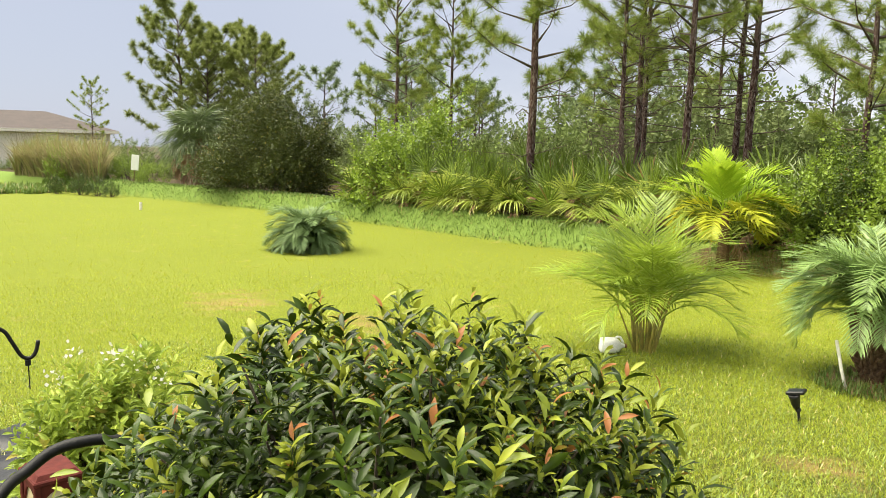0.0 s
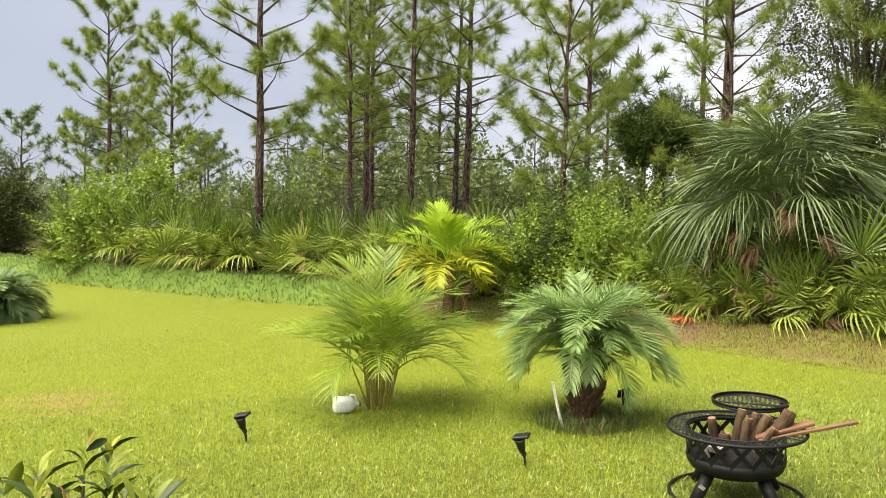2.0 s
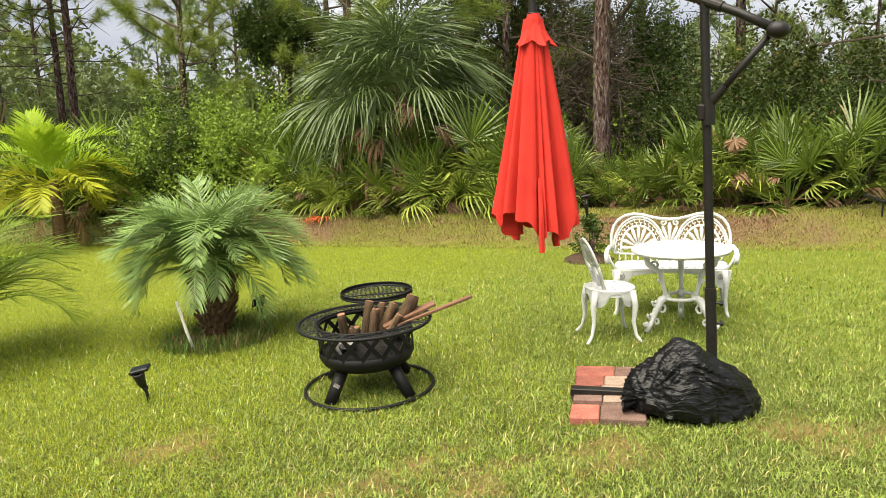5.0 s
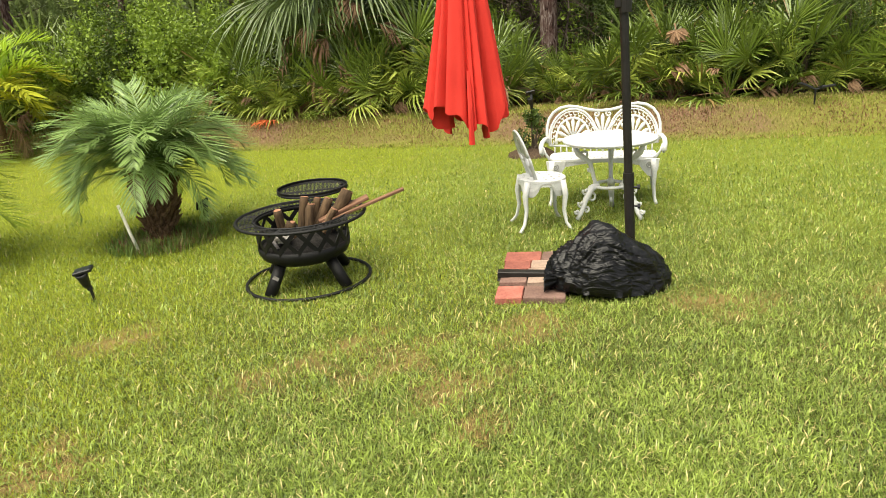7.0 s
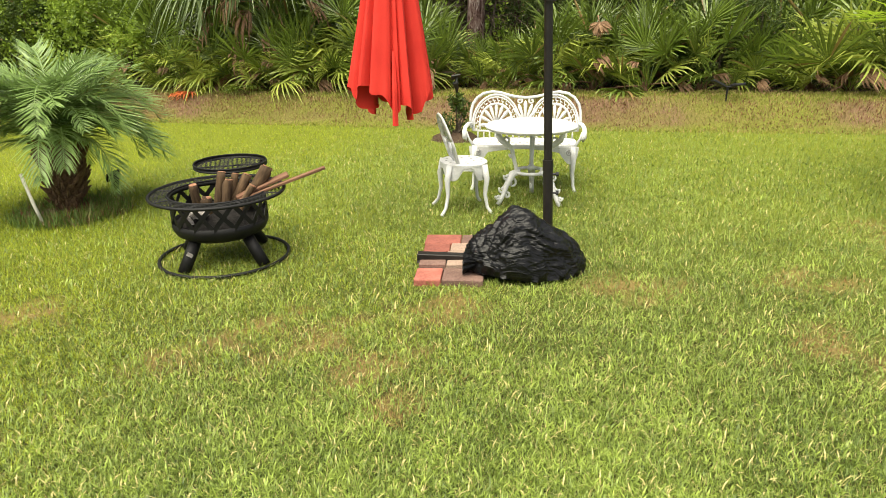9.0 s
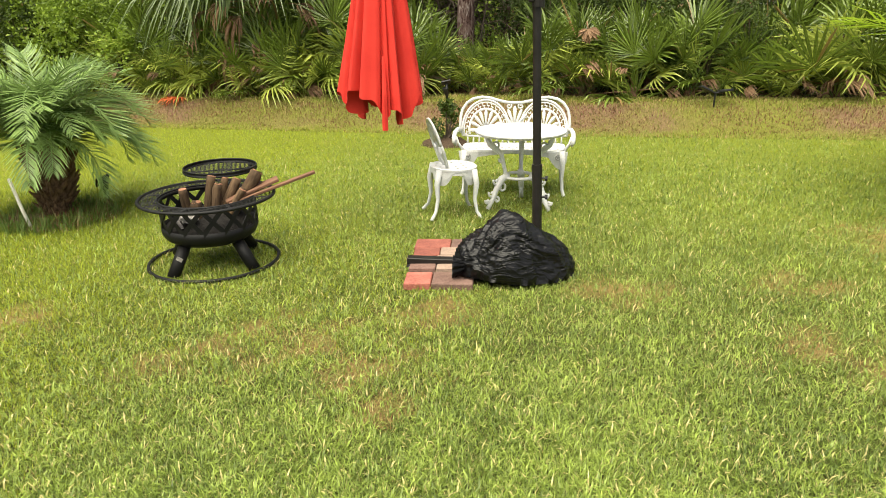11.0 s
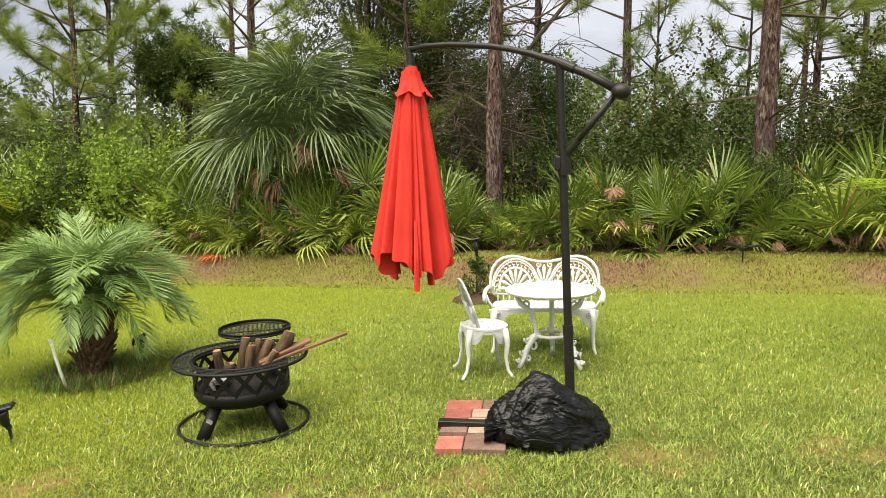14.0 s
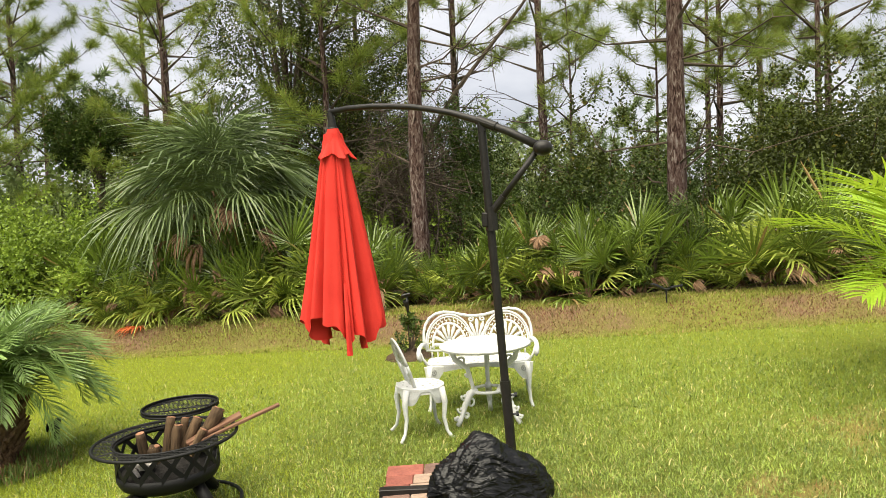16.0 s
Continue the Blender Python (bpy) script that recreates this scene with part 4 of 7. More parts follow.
def dead_thicket(m, label, seed, rx, ry, z0, z1, n):
    """A tangle of bare grey-brown twigs."""
    rng = np.random.RandomState(seed)
    t = thing("dead_thicket", m, label, "thicket")
    tw = []
    for k in range(14):
        p = np.array([rng.uniform(-0.5, 0.5) * rx, rng.uniform(-0.5, 0.5) * ry, -0.1])
        e = np.array([rng.uniform(-1, 1) * rx, rng.uniform(-1, 1) * ry, rng.uniform(0.6, 1.0) * z1])
        q = (p + e) / 2 + rng.normal(0, 0.15, 3)
        part("stem", tube([p, q, e], [0.025, 0.016, 0.005], 5), TWIG, t)
        for i in range(n):
            s = rng.uniform(0.2, 1.0)
            a = p * (1 - s) ** 2 + 2 * q * s * (1 - s) + e * s * s
            if a[2] < z0 * 0.5:
                continue
            v = rng.normal(size=3) * np.array([1, 1, 0.6])
            L = rng.uniform(0.25, 0.9)
            v = v / np.linalg.norm(v) * L
            tw.append(tube([a, a + v * 0.5 + rng.normal(0, 0.06, 3), a + v + rng.normal(0, 0.1, 3) - np.array([0, 0, 0.15 * L])], [0.008, 0.006, 0.003], 4))
    tagged(part("twig_work", merge(tw), TWIG, t), kind="stuff")


dead_thicket(seat_at(0.15, 13.6), "tangle of bare grey-brown twigs behind the palmettos", 51, 1.0, 0.6, 0.8, 3.6, 70)
dead_thicket(seat_at(-15.3, 14.6), "tangle of bare dark twigs behind the palmettos", 52, 1.3, 0.8, 0.8, 3.3, 36)


def build_pines():
    rng = np.random.RandomState(33)
    tall = "tall slender pine with a bare dark trunk and open crown"
    pine(seat_at(0.24, 12.55, 200), "pine with flaking grey-brown bark behind the palmettos", ((101, 11, 0.30, 4.6, 2.6, 22, 110), dict(dead=9, needle_w=0.008)))
    pine(seat_at(4.37, 12.7, 30), "pine with flaking grey-brown bark and long low limbs", ((102, 12, 0.36, 3.7, 3.0, 24, 110), dict(dead=6, needle_w=0.008)))
    A = pine(seat_at(-16.4, 12.3), tall, ((103, 11.5, 0.27, 3.4, 2.8, 30, 110), dict(dead=8, needle_w=0.016, needle_len=0.38, tufts=8)))
    B = pine(seat_at(-14.3, 16.1), tall, ((104, 11.5, 0.25, 4.9, 2.6, 24, 90), dict(dead=20, needle_w=0.013, needle_len=0.37, tufts=7)))
    C = pine(seat_at(-18.0, 17.9), tall, ((105, 12.0, 0.26, 4.4, 2.6, 25, 90), dict(dead=14, needle_w=0.013, needle_len=0.37, tufts=7)))
    D = pine(seat_at(-8.25, 14.4, 50), "young bushy pine with long green needles", ((106, 8.5, 0.17, 2.2, 2.0, 24, 110), dict(dead=4, needle_w=0.0095, needle_len=0.36)))
    E = pine(seat_at(-6.75, 20.5, 20), "pine with crooked half-dead branches", ((107, 12.5, 0.30, 5.2, 3.2, 20, 30), dict(dead=16, needle_w=0.014)))
    F = pine(seat_at(3.28, 16.0), "thin young pine with few branches", ((108, 6.2, 0.09, 1.9, 1.0, 14, 40), dict(dead=5, needle_w=0.012)))
    spots = [(C, -17.74, 16.9, 0.8), (B, -19.4, 19.5, 1.05), (C, -16.4, 20.8, 1.0), (B, -14.9, 19.5, 1.05), (A, -14.1, 26.0, 1.1), (B, 0.9, 19.3, 1.0), (C, 2.97, 18.1, 1.0),
             (B, 9.2, 24.8, 0.9), (B, 12.2, 27.9, 1.1), (E, -10.0, 27.0, 1.0), (A, -2.2, 25.0, 1.1), (F, 5.9, 19.0, 1.2), 
             (D, 8.6, 16.4, 1.1), (D, 6.9, 17.6, 1.2), (D, 10.2, 19.0, 1.2), (D, -1.6, 14.2, 0.95), (D, -4.6, 14.6, 0.8), (B, -48.5, 3.9, 0.5), (A, -33.6, 16.6, 1.0), (A, -25.7, 15.2, 0.72), (A, -25.7, 24.4, 0.9), (C, -22.5, 27, 0.9)]
    for src, x, y, s in spots:
        copy_thing(src, seat_at(x, y, rng.uniform(0, 360), s * rng.uniform(0.95, 1.05)))
    # haze over these far crowns is only in their needle colour
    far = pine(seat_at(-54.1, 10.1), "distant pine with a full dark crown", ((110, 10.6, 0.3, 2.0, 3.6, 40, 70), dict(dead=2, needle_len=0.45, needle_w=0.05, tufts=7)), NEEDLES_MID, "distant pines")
    for x, y, s in ((-57.8, 13.7, 0.97), (-50.5, 14.3, 0.86), (-55.5, 16.5, 0.85), (-52.5, 11.5, 0.8)):
        copy_thing(far, seat_at(x, y, rng.uniform(0, 360), s))
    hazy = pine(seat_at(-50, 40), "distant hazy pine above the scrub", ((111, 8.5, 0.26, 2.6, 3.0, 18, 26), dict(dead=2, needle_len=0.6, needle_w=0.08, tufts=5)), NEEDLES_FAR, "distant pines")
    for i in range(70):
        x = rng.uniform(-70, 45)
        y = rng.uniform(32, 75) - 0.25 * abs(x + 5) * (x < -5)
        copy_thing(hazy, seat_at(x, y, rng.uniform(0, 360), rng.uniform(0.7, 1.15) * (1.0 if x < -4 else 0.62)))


build_pines()


def sprays(rng, centre, out, radius, n, leaf, template, per=14):
    """Leaves in spirals round short shoots that spring from clump centres and reach outwards and up."""
    m = max(1, n // per)
    w = rng.randint(len(centre), size=m)
    o = rng.normal(size=(m, 3)) + out[w] * 0.7
    o /= np.linalg.norm(o, axis=1)[:, None]
    d = o * 0.55 + out[w] * 0.5 + np.array([0, 0, 0.5]) + rng.normal(0, 0.25, (m, 3))
    d /= np.linalg.norm(d, axis=1)[:, None]
    p0 = centre[w] + o * (radius[w] * rng.uniform(0.25, 0.85, m))[:, None]
    L = np.maximum(radius[w] * rng.uniform(0.5, 1.3, m), 2.5 * leaf)
    k = np.repeat(np.arange(m), per)
    s = np.tile((np.arange(per) + 0.5) / per, m)
    a = np.tile(np.arange(per) * 2.4, m) + rng.uniform(0, 6.28, m)[k]
    u = np.cross(d, rng.normal(size=(m, 3)))
    u /= np.linalg.norm(u, axis=1)[:, None]
    v = np.cross(d, u)
    side = np.cos(a)[:, None] * u[k] + np.sin(a)[:, None] * v[k]
    p = p0[k] + d[k] * (L[k] * s)[:, None]
    p[:, 2] = np.abs(p[:, 2])
    M = frames(side * 0.9 + d[k] * (0.35 + 0.6 * s)[:, None], rng, 0.45) * (leaf * (1.2 - 0.5 * s) * rng.uniform(0.75, 1.25, m * per))[:, None, None]
    return spread(template, M, p)


def shrub_parts(seed, rx, ry, h, n, leaf, clumps, template=LEAF_SMALL, lift=0.0, clump_r=0.30):
    rng = np.random.RandomState(seed)
    d = rng.normal(size=(clumps, 3))
    d[:, 2] = np.abs(d[:, 2]) * 0.9 + lift
    d /= np.linalg.norm(d, axis=1)[:, None]
    c = d * np.array([rx, ry, h]) * rng.uniform(0.40, 0.84, clumps)[:, None]
    c[:, 2] += 0.04 * h
    cr = clump_r * min(rx, h) * rng.uniform(0.6, 1.25, clumps)
    twigs = []
    for k in rng.choice(clumps, min(clumps, 16), False):
        b = np.array([rng.normal(0, 0.08) * rx, rng.normal(0, 0.08) * ry, -0.1])
        twigs.append(tube([b, (b + c[k]) / 2 + np.array([0, 0, 0.1 * h]), c[k]], [0.022, 0.014, 0.006], 5))
    return merge(twigs), sprays(rng, c, d, cr, n, leaf, template)


def shrub(m, label, material, args, kw=None, group="", name="shrub"):
    tw, lv = shrub_parts(*args, **(kw or {}))
    t = thing(name, m, label, "shrub", group)
    part("twig_work", tw, TWIG, t)
    part("leaves", lv, material, t)
    return t


def tree(m, label, material, seed, rx, ry, z0, z1):
    """A broadleaf tree: a leaning trunk, limbs and a ragged crown between two heights."""
    rng = np.random.RandomState(seed)
    t = thing("broadleaf_tree", m, label, "tree", "shrubs of the wood")
    h = (z1 - z0) / 2
    c = np.array([0, 0, (z0 + z1) / 2])
    part("trunk", tube([(0, 0, -0.2), (0.1, 0.05, z0 * 0.5), (0.0, 0.0, z0), (0, 0, c[2])], [0.14, 0.11, 0.08, 0.04], 9), BARK, t)
    d = rng.normal(size=(60, 3))
    d /= np.linalg.norm(d, axis=1)[:, None]
    cl = c + d * np.array([rx, ry, h]) * rng.uniform(0.20, 0.86, 60)[:, None]
    limbs = [tube([(0, 0, z0 * rng.uniform(0.7, 1.0)), (c + q) / 2 + rng.normal(0, 0.15, 3), q], [0.04, 0.02, 0.006], 5) for q in cl[:18]]
    tagged(part("limb_work", merge(limbs), TWIG, t), kind="stuff")
    part("leaves", sprays(rng, cl, d, 0.42 * min(rx, h) * rng.uniform(0.6, 1.3, 60), 30000, 0.058, LEAF_SMALL), material, t)


def build_shrubs():
    rng = np.random.RandomState(44)
    g = "shrubs of the wood"
    bright = shrub(seat_at(-5.6, 12.6, 0, 1.3), "bright green leafy shrub at the wood's edge", SHRUB_BRIGHT, (201, 1.25, 1.0, 1.9, 9800, 0.055, 44), None, g)
    mid = shrub(seat_at(3.6, 12.0), "dense mid-green shrub among the palmettos", SHRUB_MID, (202, 1.0, 0.9, 2.1, 9800, 0.050, 46), None, g)
    olive = shrub(seat_at(-30.2, 9.2, 0, 1.1), "broad dark olive-green shrub by the bank", SHRUB_OLIVE, (203, 2.9, 2.8, 3.9, 66000, 0.085, 120), dict(clump_r=0.27), g)
    scrub = shrub(seat_at(-13, 24), "grey-green scrub bush far in the wood", SCRUB, (204, 1.6, 1.5, 2.3, 3500, 0.12, 36), None, g)
    dark = shrub(seat_at(-1.2, 14.2), "dark thicket with fine twigs", SHRUB_OLIVE, (205, 1.6, 1.2, 3.0, 10000, 0.062, 60), None, g)
    bright_far = shrub(seat_at(-26, 17.5), "bright green shrub deeper in the wood", SHRUB_BRIGHT, (211, 1.25, 1.0, 1.9, 5000, 0.066, 40), dict(clump_r=0.34), g)
    mid_far = shrub(seat_at(-11.5, 18.0), "dense mid-green shrub deeper in the wood", SHRUB_MID, (212, 1.0, 0.9, 2.1, 6000, 0.056, 40), dict(clump_r=0.34), g)
    dark_far = shrub(seat_at(5.6, 18.5), "dark green thicket deeper in the wood", SHRUB_OLIVE, (213, 1.6, 1.2, 3.0, 8000, 0.062, 56), dict(clump_r=0.32), g)
    copy_thing(bright, seat_at(-21.6, 11.6, 70, 1.75))
    copy_thing(bright, seat_at(-7.2, 13.0, 120, 1.15))
    copy_thing(mid, seat_at(-7.2, 12.8, 60, 1.1))
    copy_thing(dark, seat_at(-9.2, 14.3, 200, 0.8))
    copy_thing(mid, seat_at(-5.0, 13.8, 10, 1.2))
    copy_thing(dark, seat_at(-3.2, 15.2, 80, 1.15))
    copy_thing(dark, seat_at(7.0, 13.2, 10, 1.05))
    copy_thing(mid, seat_at(8.4, 12.4, 99, 1.1))
    copy_thing(dark_far, seat_at(10.5, 16.5, 99, 1.2))
    copy_thing(dark_far, seat_at(6.2, 17.0, 9, 1.1))
    copy_thing(dark_far, seat_at(7.6, 15.4, 50, 1.25))
    copy_thing(dark_far, seat_at(9.2, 15.0, 150, 1.2))
    copy_thing(mid, seat_at(1.6, 14.0, 70, 1.0))
    tree(seat_at(-2.5, 15.4), "dark leafy tree behind the cabbage palm", SHRUB_OLIVE, 221, 2.3, 1.8, 3.4, 7.6)
    tree(seat_at(-6.4, 15.4), "small rounded dark green tree", SHRUB_MID, 223, 1.0, 0.8, 3.0, 4.4)
    for x in (-46, -47.5):
        copy_thing(bright_far, seat_at(x, float(berm_line(x)) + 2.5, 40 * x, 1.3))
    for x in np.arange(-9.5, 13, 1.3):
        y = float(berm_line(x)) + rng.uniform(3.6, 5.2)
        src = (bright_far, mid_far, mid_far, dark_far)[rng.randint(4)]
        copy_thing(src, seat_at(x + rng.uniform(-0.4, 0.4), y, rng.uniform(0, 360), rng.uniform(0.95, 1.3) * (0.8 if x > 1 else 1.0)))
    for i in range(36):
        x = rng.uniform(-32, 13)
        y = float(berm_line(x)) + rng.uniform(5.0, 13)
        src = (bright_far, mid_far, mid_far, scrub, dark_far)[rng.randint(5)]
        copy_thing(src, seat_at(x, y, rng.uniform(0, 360), rng.uniform(0.9, 1.35) * (0.85 if x < -8 else 1.25 if x < 1 else 0.85)))
    low = shrub(seat_at(-20, 40), "distant grey-green scrub bush", SCRUB, (206, 2.6, 2.4, 3.0, 2400, 0.18, 60), None, "distant scrub")
    low2 = shrub(seat_at(-30, 38), "distant dull green scrub bush", SCRUB_GREEN, (207, 2.6, 2.4, 3.2, 2400, 0.18, 60), None, "distant scrub")
    for i in range(46):
        x = rng.uniform(-75, 48)
        y = max(float(berm_line(np.clip(x, -58, 39))), 0) + rng.uniform(15, 42)
        copy_thing((low, low2)[rng.randint(2)], seat_at(x, y, rng.uniform(0, 360), rng.uniform(1.3, 2.1) if -30 < x < 4 else rng.uniform(0.9, 1.4)))
    for x in np.linspace(-34, -3, 20):
        y = float(berm_line(x)) + rng.uniform(13, 19)
        copy_thing((low, low2)[rng.randint(2)], seat_at(x + rng.uniform(-0.5, 0.5), y, rng.uniform(0, 360), rng.uniform(1.05, 1.5)))
    for x, y, s in ((3.55, 11.0, 0.62), (4.3, 11.3, 0.72), (3.0, 13.9, 1.25), (4.0, 13.7, 1.3), (3.6, 14.6, 1.4), (1.9, 14.4, 1.15), (5.2, 14.2, 1.35), (6.6, 14.0, 1.45), (8.0, 13.6, 1.5), (2.6, 15.2, 1.1), (9.4, 13.4, 1.4)):
        copy_thing(mid if y < 12 else mid_far if s < 1.38 else dark_far, seat_at(x, y, 70 * x, s))
    for i in range(26):
        x = rng.uniform(-66, -40)
        y = max(float(berm_line(x)), -5) + rng.uniform(2, 16)
        copy_thing((low, low2)[rng.randint(2)], seat_at(x, y, rng.uniform(0, 360), rng.uniform(0.28, 0.42) if y < 4.5 else rng.uniform(0.5, 0.9)))
    for x, y, s in ((-35.4, 2.9, 0.55), (-36.4, 2.3, 0.6), (-34.6, 3.4, 0.45), (-37.4, 1.4, 0.5), (-37.0, 5.4, 0.8), (-38.5, 4.6, 0.9), (-41.5, 2.0, 1.0)):
        copy_thing(bright_far if s > 0.7 else mid_far, seat_at(x, y, 50 * x, s * 0.9))
    tree(seat_at(-1.6, 15.9), "dark fine-twigged thicket tree behind the cabbage palm", SHRUB_OLIVE, 227, 1.9, 1.3, 1.6, 6.0)
    tree(seat_at(0.4, 16.6), "dark leafy tree behind the twig thicket", SHRUB_MID, 229, 1.6, 1.3, 1.2, 3.9)


build_shrubs()


def reeds():
    rng = np.random.RandomState(9)
    far = blades(12000, (-47, -38), (-0.2, 3.6), (1.0, 2.7), (0.03, 0.06), rng, lambda x, y: (y - berm_line(x) > 0.6) & (np.sin(x * 1.3 + y) + np.sin(y * 2.1 - x * 0.7) > -0.3))
    tagged(part("dry_reeds", far, REED), "tall dry brown reeds at the end of the lawn", "reeds", kind="stuff")
    weeds = blades(9000, (-44, -36), (-6, 4), (0.12, 0.45), (0.05, 0.10), rng, lambda x, y: (x < -37.5 - 0.4 * y + 0.5 * np.sin(y * 3)) & (x > -43))
    tagged(part("green_weeds", weeds, TALLGRASS), "low green weeds at the end of the lawn", "weeds", kind="stuff")


reeds()


# ---- things on the lawn: materials ----
IRON = solid("black_painted_steel", (0.004, 0.004, 0.0045), (0.011, 0.0105, 0.0105), 12.0, 0.55, bump=0.12, bump_scale=150.0, spec=0.25)
BRONZE = solid("dark_bronze_paint", (0.009, 0.008, 0.007), (0.020, 0.017, 0.0155), 9.0, 0.45, bump=0.08, spec=0.3)
PLASTIC = solid("black_plastic", (0.006, 0.006, 0.007), (0.016, 0.016, 0.017), 20.0, 0.45, spec=0.4)
SOLAR = solid("solar_cell", (0.004, 0.005, 0.009), (0.012, 0.015, 0.022), 40.0, 0.3, spec=0.4)
def liner_material():
    """Thin black film: near black, sharp sheen broken by fine wrinkles."""
    m, nt, out = mat("black_bin_liner")
    tc = nt.nodes.new("ShaderNodeTexCoord")
    warp = nd(nt, "ShaderNodeTexNoise", Scale=4.0, Detail=2.0)
    nt.links.new(tc.outputs["Object"], warp.inputs["Vector"])
    bent = mixc(nt, 0.16, tc.outputs["Object"], warp.outputs["Color"])
    grey = lambda g: (g, g, g)

    def wrinkles(rotation, scale, size, width):
        """Long thin ridges across one direction."""
        mp = nt.nodes.new("ShaderNodeMapping")
        mp.inputs["Rotation"].default_value = rotation
        mp.inputs["Scale"].default_value = scale
        nt.links.new(bent, mp.inputs["Vector"])
        n = nd(nt, "ShaderNodeTexNoise", Scale=size, Detail=1.5, Roughness=0.5)
        nt.links.new(mp.outputs[0], n.inputs["Vector"])
        return ramp_node(nt, n.outputs["Fac"], [(0.5 - width, grey(0)), (0.5, grey(1)), (0.5 + width, grey(0))])

    long_folds = wrinkles((0.2, 0.45, 0.3), (0.8, 2.2, 4.5), 5.0, 0.13)
    short_folds = wrinkles((-0.3, -0.7, 0.2), (1.0, 3.0, 5.0), 9.0, 0.12)
    n2 = nd(nt, "ShaderNodeTexNoise", Scale=45.0, Detail=3.0, Roughness=0.6)
    nt.links.new(bent, n2.inputs["Vector"])
    fine = mixc(nt, 0.36, long_folds, short_folds)
    fine = mixc(nt, 0.08, fine, n2.outputs["Fac"])
    p = nd(nt, "ShaderNodeBsdfPrincipled")
    p.inputs["Base Color"].default_value = (0.004, 0.004, 0.0045, 1)
    p.inputs["Specular IOR Level"].default_value = 0.30
    nt.links.new(ramp_node(nt, n2.outputs["Fac"], [(0.3, grey(0.30)), (0.7, grey(0.40))]), p.inputs["Roughness"])
    bn = nd(nt, "ShaderNodeBump", Strength=0.6, Distance=0.010)
    nt.links.new(fine, bn.inputs["Height"])
    nt.links.new(bn.outputs[0], p.inputs["Normal"])
    nt.links.new(p.outputs[0], out.inputs["Surface"])
    return m


BAG = liner_material()
WHITEPAINT = solid("white_enamel_on_cast_metal", (0.57, 0.575, 0.57), (0.70, 0.70, 0.695), 7.0, 0.45, spec=0.4, bump=0.12, bump_scale=120.0)
RED = solid("red_canopy_cloth", (0.56, 0.028, 0.020), (0.68, 0.046, 0.032), 5.0, 0.85, spec=0.25, bump=0.25, bump_scale=420.0)
WOOD = solid("split_log_bark", (0.028, 0.018, 0.012), (0.135, 0.085, 0.046), 12.0, 0.85, bump=0.8, bump_scale=30.0, spec=0.2, stretch=(3, 3, 0.5), vary=0.4)
CUTWOOD = solid("cut_wood_end", (0.16, 0.07, 0.042), (0.38, 0.20, 0.12), 30.0, 0.8, spec=0.2)
PLANK = solid("red_brown_board", (0.085, 0.04, 0.025), (0.23, 0.12, 0.07), 9.0, 0.7, bump=0.3, spec=0.3, stretch=(0.4, 4, 4))
BRICK = solid("red_paver", (0.20, 0.062, 0.048), (0.38, 0.135, 0.10), 11.0, 0.85, bump=0.6, bump_scale=90.0, spec=0.25, vary=0.32)
BRICK_TAN = solid("tan_paver", (0.27, 0.19, 0.15), (0.45, 0.33, 0.25), 11.0, 0.85, bump=0.6, bump_scale=90.0, spec=0.25, vary=0.12)
SAND = solid("paver_sand", (0.26, 0.20, 0.13), (0.42, 0.34, 0.22), 40.0, 0.95, bump=0.6, spec=0.1)
JUGWHITE = solid("white_jug_plastic", (0.70, 0.70, 0.67), (0.82, 0.82, 0.80), 9.0, 0.35, spec=0.5)
PAPER = solid("pale_paper", (0.16, 0.14, 0.13), (0.42, 0.39, 0.37), 30.0, 0.8, bump=0.5)
PVC = solid("weathered_white_pipe", (0.62, 0.58, 0.50), (0.80, 0.77, 0.70), 20.0, 0.5)
ASH = solid("charcoal_ash", (0.006, 0.006, 0.006), (0.030, 0.027, 0.025), 40.0, 0.95, bump=1.0, bump_scale=60.0, spec=0.1)
MULCH = solid("dark_mulch", (0.030, 0.020, 0.014), (0.11, 0.075, 0.05), 60.0, 0.95, bump=1.0, bump_scale=80.0, spec=0.1)
REDWOOD = solid("red_stained_lantern", (0.06, 0.012, 0.010), (0.12, 0.026, 0.020), 14.0, 0.75, bump=0.2, spec=0.15)
CREAM = solid("cream_lantern_pane", (0.62, 0.54, 0.33), (0.74, 0.66, 0.44), 6.0, 0.3)
TERRACOTTA = solid("orange_clay", (0.46, 0.17, 0.08), (0.60, 0.26, 0.14), 14.0, 0.8, bump=0.4)
SHEET = solid("black_weed_sheet", (0.006, 0.006, 0.007), (0.022, 0.022, 0.024), 5.0, 0.42, bump=0.6, bump_scale=16.0, spec=0.35)


def arc(c, r, a0, a1, n, plane="xz"):
    """Points of an arc in degrees; xz: upright, facing -y."""
    out = []
    for i in range(n):
        a = radians(a0 + (a1 - a0) * i / (n - 1))
        u, v = r * math.cos(a), r * math.sin(a)
        out.append((c[0] + u, c[1], c[2] + v) if plane == "xz" else (c[0] + u, c[1] + v, c[2]))
    return out


def spiral(c, r, turns, n=20, sense=1, start=0.0):
    out = []
    for i in range(n):
        s = i / (n - 1)
        a = start + sense * turns * 2 * math.pi * s
        q = r * (1 - 0.85 * s)
        out.append((c[0] + q * math.cos(a), c[1], c[2] + q * math.sin(a)))
    return out


